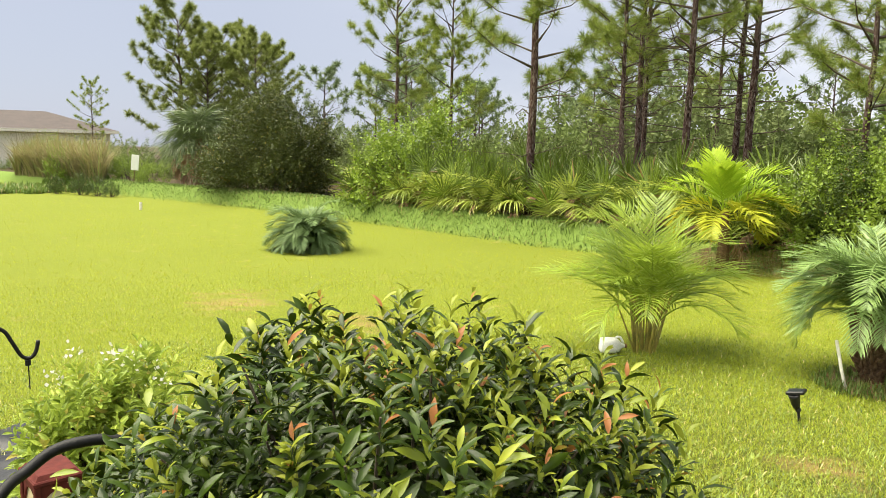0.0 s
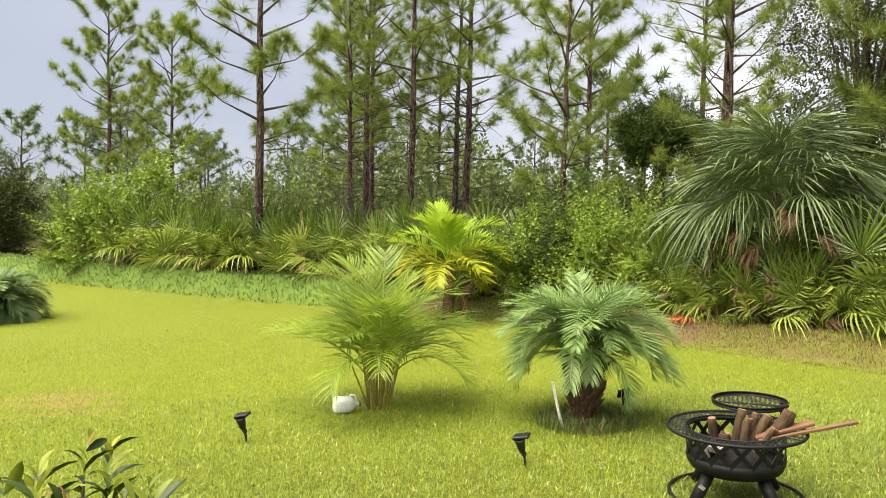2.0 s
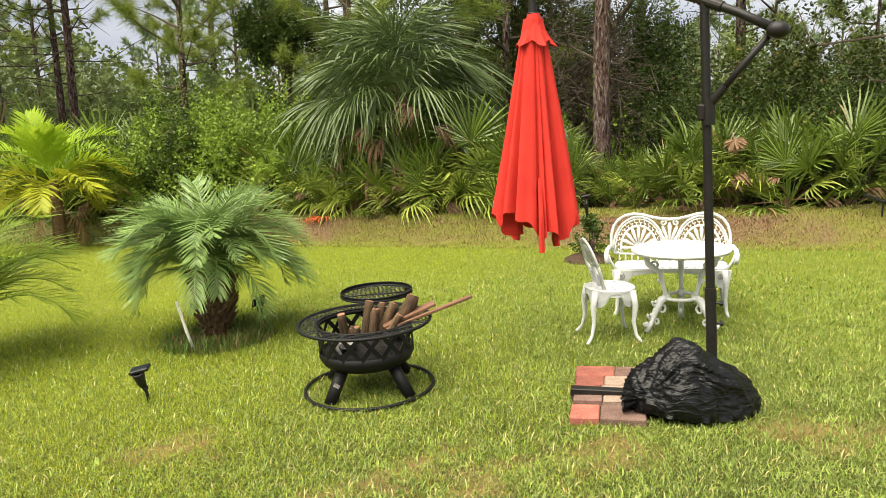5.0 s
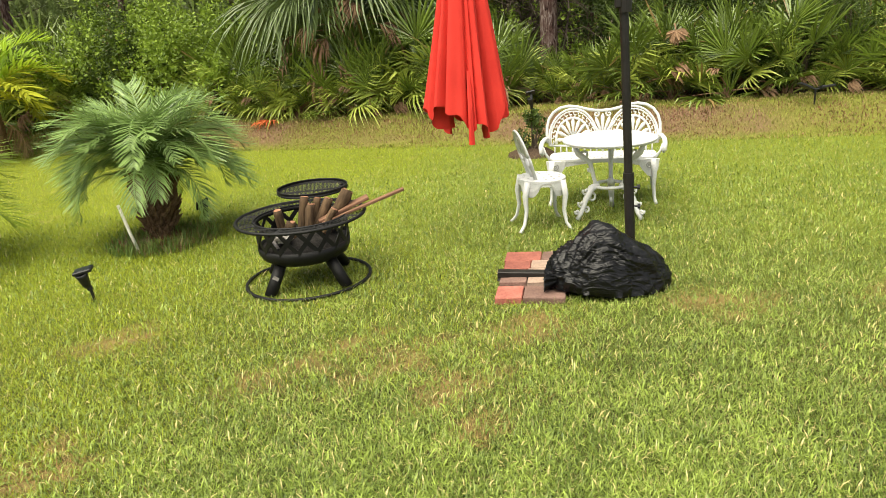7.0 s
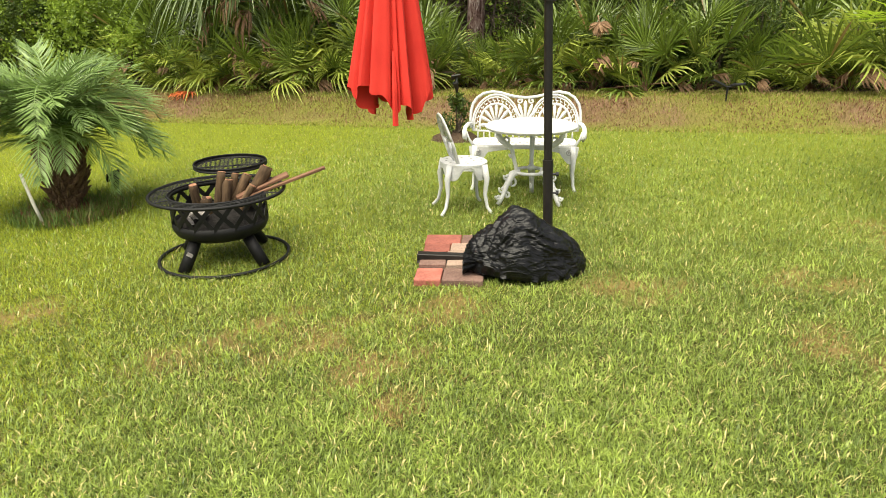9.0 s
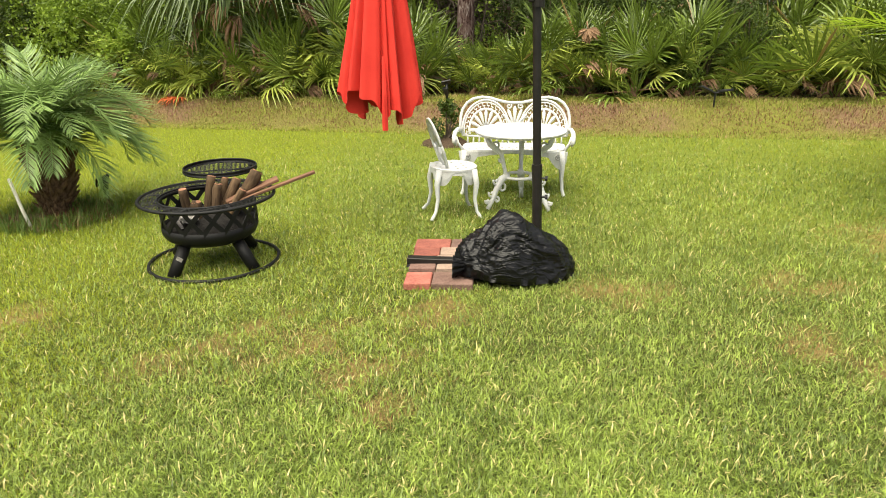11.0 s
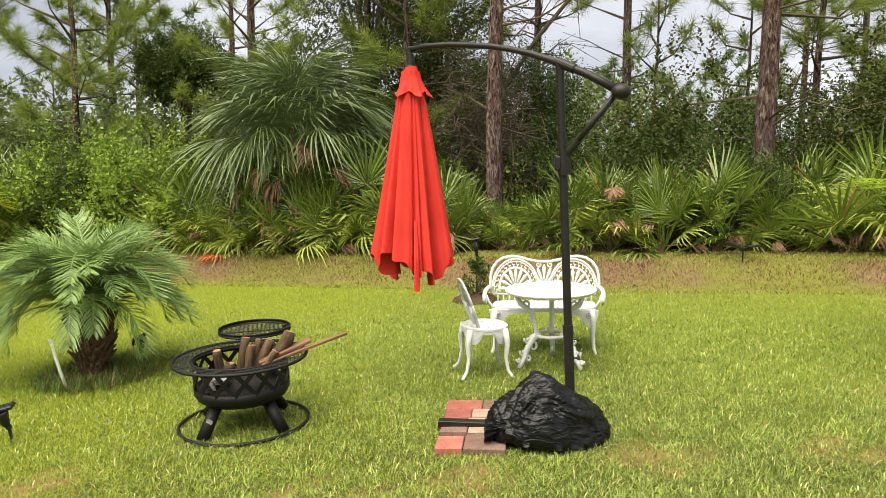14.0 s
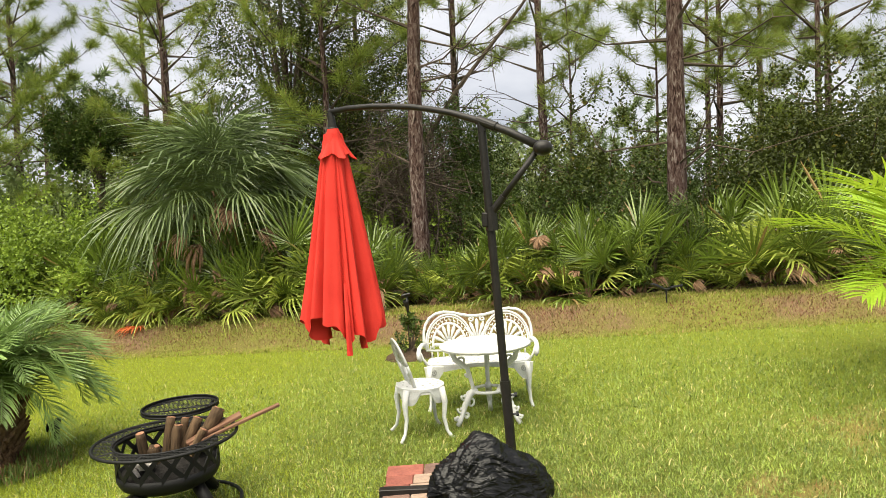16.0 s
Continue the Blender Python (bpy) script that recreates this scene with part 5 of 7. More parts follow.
def lattice_disc(z, r0, r1, step, r):
    """Two crossing sets of thin straight wires inside a level ring band."""
    out = []
    for ang in (30, -30):
        ca, sa = math.cos(radians(ang)), math.sin(radians(ang))
        k = -r1 + step
        while k < r1 - step / 2:
            h = math.sqrt(max(0, r1 * r1 - k * k))
            spans = [(-h, h)]
            if abs(k) < r0:
                g = math.sqrt(r0 * r0 - k * k)
                spans = [(-h, -g), (g, h)]
            for a, b in spans:
                out.append(tube([(a * ca - k * sa, a * sa + k * ca, z), (b * ca - k * sa, b * sa + k * ca, z)], r, 4, False))
            k += step
    return out


# ---- fire pit ----
def fire_pit():
    m = seat_at(-1.165, 4.85, 19.0, 0.965, 0.0) @ pose(0, 0, 0, 0, -2.0, 0)
    t = thing("fire_pit", m, "black steel fire pit with a lattice bowl on the grass", "fire pit")
    R = 0.315
    bowl = lathe([(0.01, 0.175), (0.15, 0.178), (0.25, 0.192), (0.295, 0.22), (R, 0.26), (R, 0.300), (R - 0.006, 0.300), (R - 0.006, 0.26), (0.285, 0.225), (0.24, 0.20), (0.01, 0.184)], 48)
    b = part("bowl", bowl, IRON, t, smooth=True)
    part("upper_band", lathe([(R, 0.445), (R + 0.002, 0.47), (R - 0.012, 0.47), (R - 0.006, 0.445), (R, 0.445)], 48), IRON, b, smooth=True)
    n = 15
    for k in range(n):
        for sg in (1, -1):
            a0 = 2 * math.pi * k / n
            v, f = [], []
            for i in range(5):
                s = i / 4
                a = a0 + sg * s * 2 * math.pi / n
                z = 0.296 + 0.156 * s
                for dr, dz in ((0.001 * sg, -0.023), (0.001 * sg, 0.023), (-0.005, 0.023), (-0.005, -0.023)):
                    v.append(((R + dr) * math.cos(a), (R + dr) * math.sin(a), z + dz))
            for i in range(4):
                for j in range(4):
                    f.append([i * 4 + j, i * 4 + (j + 1) % 4, i * 4 + 4 + (j + 1) % 4, i * 4 + 4 + j])
            part("lattice_bar", (np.array(v), f), IRON, b)
    part("rim_ring", ring((0, 0, 0.475), 0.438, 0.011, 64, 8), IRON, t, smooth=True)
    part("inner_rim_ring", ring((0, 0, 0.475), R + 0.004, 0.007, 64, 6), IRON, t, smooth=True)
    part("rim_mesh", merge(lattice_disc(0.474, R, 0.436, 0.026, 0.0016)), IRON, t)
    spoke = mesh("rim_spoke", box(R, -0.009, 0.469, 0.438, 0.009, 0.475, 0.001), IRON)
    for k in range(8):
        part("rim_spoke", spoke, None, t, m=pose(0, 0, 0, 0, 0, 22.5 + 45 * k))
    leg = mesh("leg", tube([(0.22, 0, 0.215), (0.365, 0, 0.012)], [0.040, 0.040], 16), IRON, True)
    sticker = mesh("sticker", box(-0.020, -0.0006, -0.014, 0.020, 0.0006, 0.014, 0), PAPER)
    for k in range(4):
        lg = part("leg", leg, None, t, m=pose(0, 0, 0, 0, 0, 45 + 90 * k))
        if k == 2:
            part("sticker", sticker, None, lg, "white label", m=Matrix.Translation((0.322, 0.032, 0.13)) @ pose(0, 0, 0, 8, 34, 128))
    part("base_ring", ring((0, 0.006, 0.022), 0.430, 0.0125, 64, 8), IRON, t, smooth=True)
    part("ash_bed", lathe([(0.001, 0.385), (0.08, 0.39), (0.16, 0.37), (0.235, 0.33), (0.285, 0.29), (0.302, 0.265)], 32), ASH, t, "dark ash and charcoal")
    # the swivelling cooking grate on its post
    gx, gy, gzz = 0.095, 0.27, 0.588
    g = part("cooking_grate", merge([ring((gx, gy, gzz), 0.245, 0.008, 48, 6), ring((gx, gy, gzz + 0.022), 0.247, 0.005, 48, 6), lathe_at(gx, gy, [(0.247, gzz), (0.247, gzz + 0.022)])] + [moved(p, Matrix.Translation((gx, gy, 0))) for p in lattice_disc(gzz, 0.0, 0.244, 0.030, 0.0018)]), IRON, t)
    part("grate_crossbar", box(gx - 0.24, gy - 0.01, gzz - 0.010, gx + 0.24, gy + 0.01, gzz - 0.003, 0.001), IRON, g)
    part("grate_post", merge([tube([(0.305, 0.315, 0.40), (0.305, 0.315, gzz + 0.01)], 0.011, 8), tube([(0.305, 0.315, gzz - 0.03), (0.22, 0.29, gzz - 0.012), (0.14, 0.27, gzz - 0.008)], 0.006, 6)]), IRON, t)
    # firewood standing in the bowl
    rng = np.random.RandomState(3)
    logs = [((-0.12, 0.03, 0.24), (-0.150, 0.0, 0.530), 0.030), ((-0.06, -0.12, 0.23), (-0.065, -0.13, 0.470), 0.036), ((-0.03, -0.05, 0.22), (0.045, -0.01, 0.605), 0.031),
            ((0.02, -0.10, 0.23), (0.085, -0.05, 0.560), 0.030), ((0.03, -0.03, 0.23), (0.130, 0.03, 0.580), 0.027), ((0.04, -0.06, 0.25), (0.205, 0.02, 0.570), 0.034),
            ((0.08, -0.08, 0.27), (0.345, 0.0, 0.610), 0.042), ((0.06, -0.12, 0.26), (0.235, -0.10, 0.520), 0.028)]
    for a, c, r in logs:
        a, c = np.array(a), np.array(c)
        L = float(np.linalg.norm(c - a))
        pts = [(rng.normal(0, 0.004), rng.normal(0, 0.004), L * s) for s in (0, 0.3, 0.6, 0.9, 1.0)]
        lm = m @ Matrix.Translation(Vector(a)) @ Vector((0, 0, 1)).rotation_difference(Vector(c - a)).to_matrix().to_4x4()
        lg = thing("firewood_log", lm, "weathered split firewood log standing in the fire pit", "firewood", "firewood in the fire pit")
        part("bark", tube(pts, [r * rng.uniform(0.9, 1.1) for _ in range(4)] + [r * 0.93], 10), WOOD, lg, smooth=True)
        part("cut_end", lathe([(0.001, L + 0.003), (r * 0.86, L + 0.002), (r * 0.9, L - 0.004)], 10), CUTWOOD, lg)
    for a, c, w, h, nm in (((0.14, -0.10, 0.43), (0.715, -0.09, 0.600), 0.022, 0.009, 0), ((0.12, -0.05, 0.44), (0.47, -0.03, 0.560), 0.055, 0.009, 1)):
        a, c = Vector(a), Vector(c)
        d = c - a
        lm = m @ Matrix.Translation(a) @ Vector((1, 0, 0)).rotation_difference(d).to_matrix().to_4x4()
        bd = new("board", mesh("board", box(0, -w, -h, d.length, w, h, 0.003), PLANK))
        bd.matrix_basis = lm
        tagged(bd, "reddish brown board leaning out of the fire pit", "board", "firewood in the fire pit")
    for i in range(3):
        v, f = lathe([(0.002, -0.02), (0.03, -0.012), (0.034, 0.008), (0.012, 0.022), (0.002, 0.024)], 9)
        v = v + rng.normal(0, 0.008, v.shape)
        pp = new("crumpled_paper", mesh("crumpled_paper", (v, f), PAPER))
        pp.matrix_basis = m @ Matrix.Translation((-0.19 + 0.05 * i, -0.20 + 0.02 * (i % 2), 0.345 + 0.02 * (i % 3))) @ pose(0, 0, 0, 40 * i, 20, 70 * i)
        tagged(pp, "crumpled pale paper in the fire pit bowl", "paper", "paper in the fire pit")


def lathe_at(x, y, profile, n=48):
    v, f = lathe(profile, n)
    return v + np.array([x, y, 0]), f


fire_pit()


# ---- cantilever umbrella ----
def umbrella():
    t = thing("cantilever_umbrella", pose(0.95, 4.97, gz(0.95, 4.97)), "closed red cantilever umbrella on a dark bronze curved arm", "umbrella")
    o = np.array([0.95, 4.97, gz(0.95, 4.97)])
    foot, top = np.array([0.958, 4.96, 0.06]), np.array([0.845, 5.009, 2.262])
    P = lambda s: foot + (top - foot) * s - o
    part("pole", merge([tube([P(0), P(0.24)], 0.031, 16), tube([P(0.235), P(0.265)], 0.034, 16), tube([P(0.25), P(1)], 0.026, 16)]), BRONZE, t, smooth=False)
    for s in (0.17, 0.225):
        c = P(s)
        part("clamp_knob", merge([tube([c, c + np.array([0.055, -0.01, 0])], 0.007, 6), tube([c + np.array([0.05, -0.01, 0]), c + np.array([0.066, -0.01, 0])], 0.016, 8)]), PLASTIC, t)
    line = [(-0.193, 5.657, 2.452), (-0.05, 5.567, 2.463), (0.122, 5.46, 2.455), (0.27, 5.37, 2.437), (0.403, 5.285, 2.416), (0.54, 5.20, 2.383), (0.664, 5.122, 2.345), (0.848, 5.007, 2.270), (1.004, 4.91, 2.192), (1.193, 4.792, 2.076)]
    arm = part("arm", tube(np.array(line) - o, [0.020] * 6 + [0.021, 0.024, 0.025, 0.026], 14), BRONZE, t, smooth=True)
    q = np.array(line) - o
    part("collar", tube([q[7] - (q[8] - q[7]) * 0.15, q[7] + (q[8] - q[7]) * 0.55], 0.031, 14), BRONZE, arm)
    part("pivot_bracket", box(q[7][0] - 0.024, q[7][1] - 0.024, q[7][2] - 0.07, q[7][0] + 0.024, q[7][1] + 0.024, q[7][2] + 0.005, 0.006), BRONZE, arm)
    e = q[-1]
    bm = bmesh.new()
    bmesh.ops.create_icosphere(bm, subdivisions=3, radius=0.052)
    for v in bm.verts:
        v.co = Vector((v.co.x * 1.12, v.co.y, v.co.z * 0.92)) + Vector(e)
    bm.verts.index_update()
    ball = (np.array([tuple(v.co) for v in bm.verts]), [[v.index for v in fc.verts] for fc in bm.faces])
    bm.free()
    part("end_cap", ball, BRONZE, arm, "rounded end cap", smooth=True)
    s0, s1 = np.array([0.888, 4.984, 1.70]) - o, np.array([1.160, 4.815, 2.06]) - o
    st = part("strut", tube([s0, s1], 0.019, 12), BRONZE, t, smooth=True)
    part("strut_sleeve", tube([s0, s0 + (s1 - s0) * 0.28], 0.025, 12), BRONZE, st)
    br = np.array([0.884, 4.986, 1.66]) - o
    part("crank_box", merge([tube([br + np.array([-0.004, 0, 0.08]), br + np.array([0.003, 0, -0.07])], 0.038, 12), box(br[0] - 0.06, br[1] - 0.03, br[2] - 0.045, br[0] - 0.02, br[1] + 0.02, br[2] + 0.045, 0.008)]), BRONZE, t)
    # the hub and the furled cloth hang from the arm's tip
    hx, hy = -0.178 - o[0], 5.645 - o[1]
    hub = part("hub", merge([tube([(hx - 0.012, hy, 2.45 - o[2]), (hx, hy, 2.40 - o[2]), (hx + 0.004, hy, 2.33 - o[2])], [0.024, 0.026, 0.032], 12), ring((hx + 0.004, hy, 2.335 - o[2]), 0.034, 0.008, 24, 6)]), BRONZE, t)
    NT, NZ = 260, 46
    v, f = [], []
    ax = lambda z: (hx + 0.004 + 0.012 * (2.32 - z), hy)
    for k in range(NZ):
        s = k / (NZ - 1)
        for i in range(NT):
            a = 2 * math.pi * i / NT
            b = a + 0.22 * math.sin(2 * a + 0.5) + 0.10 * math.sin(5 * a)
            w = abs(math.sin(4 * b + 0.3 * s))
            groove = max(0.0, 1 - abs(math.sin(5.5 * b + 1.1)) * 4.2) * (0.35 + 0.65 * s)
            pleat = 0.46 + 0.54 * w ** 0.42 - 0.42 * groove
            minor = (0.050 * math.sin(19 * b + 2.0 * math.sin(2 * a)) + 0.055 * math.sin(13 * a + 1 + s) + 0.05 * (1 - abs(math.sin(11.5 * b + 0.7))) ** 3) * s
            rad = (0.064 + 0.225 * s ** 0.95) * (1 - (1 - pleat) * (0.2 + 0.8 * s ** 0.7) + minor)
            zb = 0.815 + 0.10 * (1 - abs(math.sin(2.0 * b + 0.55))) + 0.12 * w ** 2.0 + 0.04 * math.sin(a * 2 + 0.8) + 0.025 * math.sin(7 * a) * math.sin(3 * a)
            z = 2.30 + (zb - 2.30) * s
            cx, cy = ax(z)
            v.append((cx + rad * 1.02 * math.cos(a), cy + rad * 0.92 * math.sin(a), z - o[2]))
    for k in range(NZ - 1):
        for i in range(NT):
            f.append([k * NT + i, k * NT + (i + 1) % NT, (k + 1) * NT + (i + 1) % NT, (k + 1) * NT + i])
    cloth = part("canopy", (np.array(v), f), RED, t, "furled red cloth", smooth=True)
    v, f = [], []
    for k in range(9):
        s = k / 8
        for i in range(96):
            a = 2 * math.pi * i / 96
            rad = 0.040 + 0.060 * s + (0.020 * s ** 3) * (1 + 1.0 * math.sin(5 * a + 0.6) + 0.6 * math.sin(11 * a))
            z = 2.335 - 0.20 * s - 0.020 * s ** 2 * math.sin(5 * a + 0.6)
            v.append((hx + 0.006 + 0.01 * s + rad * math.cos(a), hy + rad * math.sin(a), z - o[2]))
    for k in range(8):
        for i in range(96):
            f.append([k * 96 + i, k * 96 + (i + 1) % 96, (k + 1) * 96 + (i + 1) % 96, (k + 1) * 96 + i])
    part("top_vent", (np.array(v), f), RED, cloth, "flared red top flap", smooth=True)
    part("tie_strap", tube([(hx + 0.06, hy - 0.17, 1.25 - o[2]), (hx + 0.075, hy - 0.235, 1.0 - o[2]), (hx + 0.08, hy - 0.24, 0.76 - o[2])], [0.012, 0.018, 0.022], 6), RED, cloth)
    # crossed base bars on the pavers
    z0 = gz(0.5, 4.85) + 0.040 - o[2]
    for nm, b in (("base_bar", box(0.135 - o[0], 4.655 - o[1], z0, 1.10 - o[0], 4.72 - o[1], z0 + 0.046, 0.004)), ("base_bar", box(0.925 - o[0], 4.56 - o[1], z0 + 0.004, 0.99 - o[0], 5.16 - o[1], z0 + 0.043, 0.004))):
        part(nm, b, BRONZE, t)
    part("bar_flange", box(0.137 - o[0], 4.615 - o[1], z0, 1.0 - o[0], 4.652 - o[1], z0 + 0.008, 0.002), BRONZE, t)
    part("pole_socket", tube([P(0) + np.array([0, 0, -0.02]), P(0.06)], 0.038, 16), BRONZE, t)


umbrella()


# ---- black bin bag ----
def bin_bag():
    t = thing("bin_bag", pose(0.808, 4.635, gz(0.8, 4.6) + 0.036, 0, 3, 4), "full black plastic bin bag slumped on the pavers", "bin bag")
    bm = bmesh.new()
    bmesh.ops.create_icosphere(bm, subdivisions=6, radius=1.0)
    crease = lambda q: (0.30 - abs(noise.noise(q))) if abs(noise.noise(q)) < 0.30 else 0.0
    for v in bm.verts:
        d = v.co.normalized()
        p = Vector((d.x * 0.338, d.y * 0.25, 0))
        hgt = 0.275 + 0.100 * math.exp(-((d.x + 0.20) / 0.38) ** 2) - 0.015 * max(0, d.x)
        p.z = hgt * d.z ** 0.58 if d.z > 0 else 0.05 * d.z
        neck = Vector((-0.80, -0.45, 0.10)).normalized()
        u = Vector((0, 0, 1)) - neck * neck.z
        u.normalize()
        w = neck.cross(u)
        away = d.angle(neck)
        th = math.atan2(d.dot(w), d.dot(u)) + 0.35 * noise.noise(d * 1.3) + 0.3 * away * noise.noise(d * 0.9 + Vector((5, 5, 5)))
        ray = Vector((math.cos(th), math.sin(th), 0))
        near = math.exp(-away * 0.75)
        big = noise.noise(d * 1.7 + Vector((3, 1, 7))) * 0.035 + noise.noise(d * 3.1 + Vector((1, 8, 2))) * 0.018
        folds = (crease(ray * 2.3 + Vector((1, 2, away * 0.5))) * 0.050 * (0.35 + near) + crease(ray * 5.2 + Vector((7, 1, away * 0.8))) * 0.045 * (0.3 + near)
                 + crease(ray * 10.0 + Vector((4, 4, away * 1.3))) * 0.044 * (0.25 + near) + crease(ray * 19.0 + Vector((2, 6, away * 2.5))) * 0.022 * (0.25 + near)
                 + crease(Vector((d.x * 3 + d.z * 2, d.y * 3, d.z * 2)) + Vector((9, 2, 1))) * 0.022 + crease(d * 6 + Vector((2, 2, 9))) * 0.012)
        bulge = 1.0 + 0.10 * (1 - abs(d.z))
        p = Vector((p.x * bulge, p.y * bulge, p.z)) + d * (big + folds * 1.2 - 0.034)
        p.z = max(p.z, -0.005)
        v.co = p
    bm.verts.index_update()
    vf = (np.array([tuple(v.co) for v in bm.verts]), [[v.index for v in fc.verts] for fc in bm.faces])
    bm.free()
    part("sack", vf, BAG, t, smooth=True)
    v, f = [], []
    for k in range(8):
        s = k / 7
        for i in range(40):
            a = 2 * math.pi * i / 40
            r = (0.035 + 0.06 * abs(s - 0.35) ** 1.3) * (1 + 0.22 * math.sin(9 * a + 3 * s) + 0.1 * math.sin(17 * a))
            v.append((-0.27 - 0.12 * s, -0.10 + r * math.cos(a) - 0.03 * s, 0.055 + r * 0.8 * math.sin(a) - 0.02 * s))
    for k in range(7):
        for i in range(40):
            f.append([k * 40 + i, k * 40 + (i + 1) % 40, (k + 1) * 40 + (i + 1) % 40, (k + 1) * 40 + i])
    part("gathered_neck", (np.array(v), f), BAG, t, smooth=True)


bin_bag()


# ---- white garden set ----
def cabriole(x, y, z, ox, oy, r=0.019):
    return tube([(x, y, z), (x + ox * 0.35, y + oy * 0.35, z * 0.72), (x + ox * 0.18, y + oy * 0.18, z * 0.40), (x + ox * 0.5, y + oy * 0.5, z * 0.14), (x + ox, y + oy, 0.012), (x + ox * 1.15, y + oy * 1.15, 0.0)], [r * 1.5, r * 1.35, r * 0.95, r * 0.75, r * 0.8, r * 0.95], 8)


def plate(outline, thick, y=0.0):
    """An upright plate from an outline in x, z."""
    n = len(outline)
    v = [(x, y - thick / 2, z) for x, z in outline] + [(x, y + thick / 2, z) for x, z in outline]
    f = [list(range(n)), [2 * n - 1 - i for i in range(n)]] + [[i, i + n, (i + 1) % n + n, (i + 1) % n] for i in range(n)]
    return np.array(v), f


def skirt(x0, x1, z, drop, n=9):
    """An apron plate under a seat's edge, deep at the legs and arched between, with scrolls."""
    xs = np.linspace(x0, x1, n)
    low = [(x, z - drop * (0.28 + 0.72 * abs(2 * (x - x0) / (x1 - x0) - 1) ** 1.6)) for x in xs]
    return [plate([(x0, z)] + low + [(x1, z)], 0.010)]


def fan_back(cx, z0, R, lean, a0=0, a1=180, spokes=9, tall=1.0):
    """The pierced back: a rim, a key band with cross pieces, and a shell of leaf spokes."""
    out = []
    tilt = lambda p: (p[0], p[1] + lean * (p[2] - z0) * tall, z0 + (p[2] - z0) * tall)
    for r, w in ((R, 0.011), (R * 0.92, 0.007), (R * 0.70, 0.012)):
        out.append(tube([tilt(p) for p in arc((cx, 0, z0), r, a0, a1, 20)], w, 6))
    n = 16
    for i in range(n):
        a = a0 + (a1 - a0) * (i + 0.5) / n
        ca, sa = math.cos(radians(a)), math.sin(radians(a))
        da = (a1 - a0) / n * 0.30
        mid = R * 0.81
        out.append(tube([tilt((cx + R * 0.70 * ca, 0, z0 + R * 0.70 * sa)), tilt((cx + mid * ca, 0, z0 + mid * sa))], 0.005, 4))
        out.append(tube([tilt(p) for p in arc((cx, 0, z0), mid, a - da, a + da, 4)], 0.005, 4))
        b = a + da
        out.append(tube([tilt((cx + mid * math.cos(radians(b)), 0, z0 + mid * math.sin(radians(b)))), tilt((cx + R * 0.92 * math.cos(radians(b)), 0, z0 + R * 0.92 * math.sin(radians(b))))], 0.005, 4))
    for i in range(spokes):
        a = radians(a0 + (a1 - a0) * (i + 0.5) / spokes)
        q = []
        for s, w in ((0.14, 0.008), (0.36, 0.012), (0.56, 0.019), (0.70, 0.008)):
            q.append((tilt((cx + R * s * math.cos(a), 0, z0 + R * s * math.sin(a))), w))
        out.append(tube([p for p, w in q], [w for p, w in q], 6))
    out.append(tube([tilt(p) for p in arc((cx, 0, z0), R * 0.14, a0, a1, 8)], 0.008, 5))
    return out


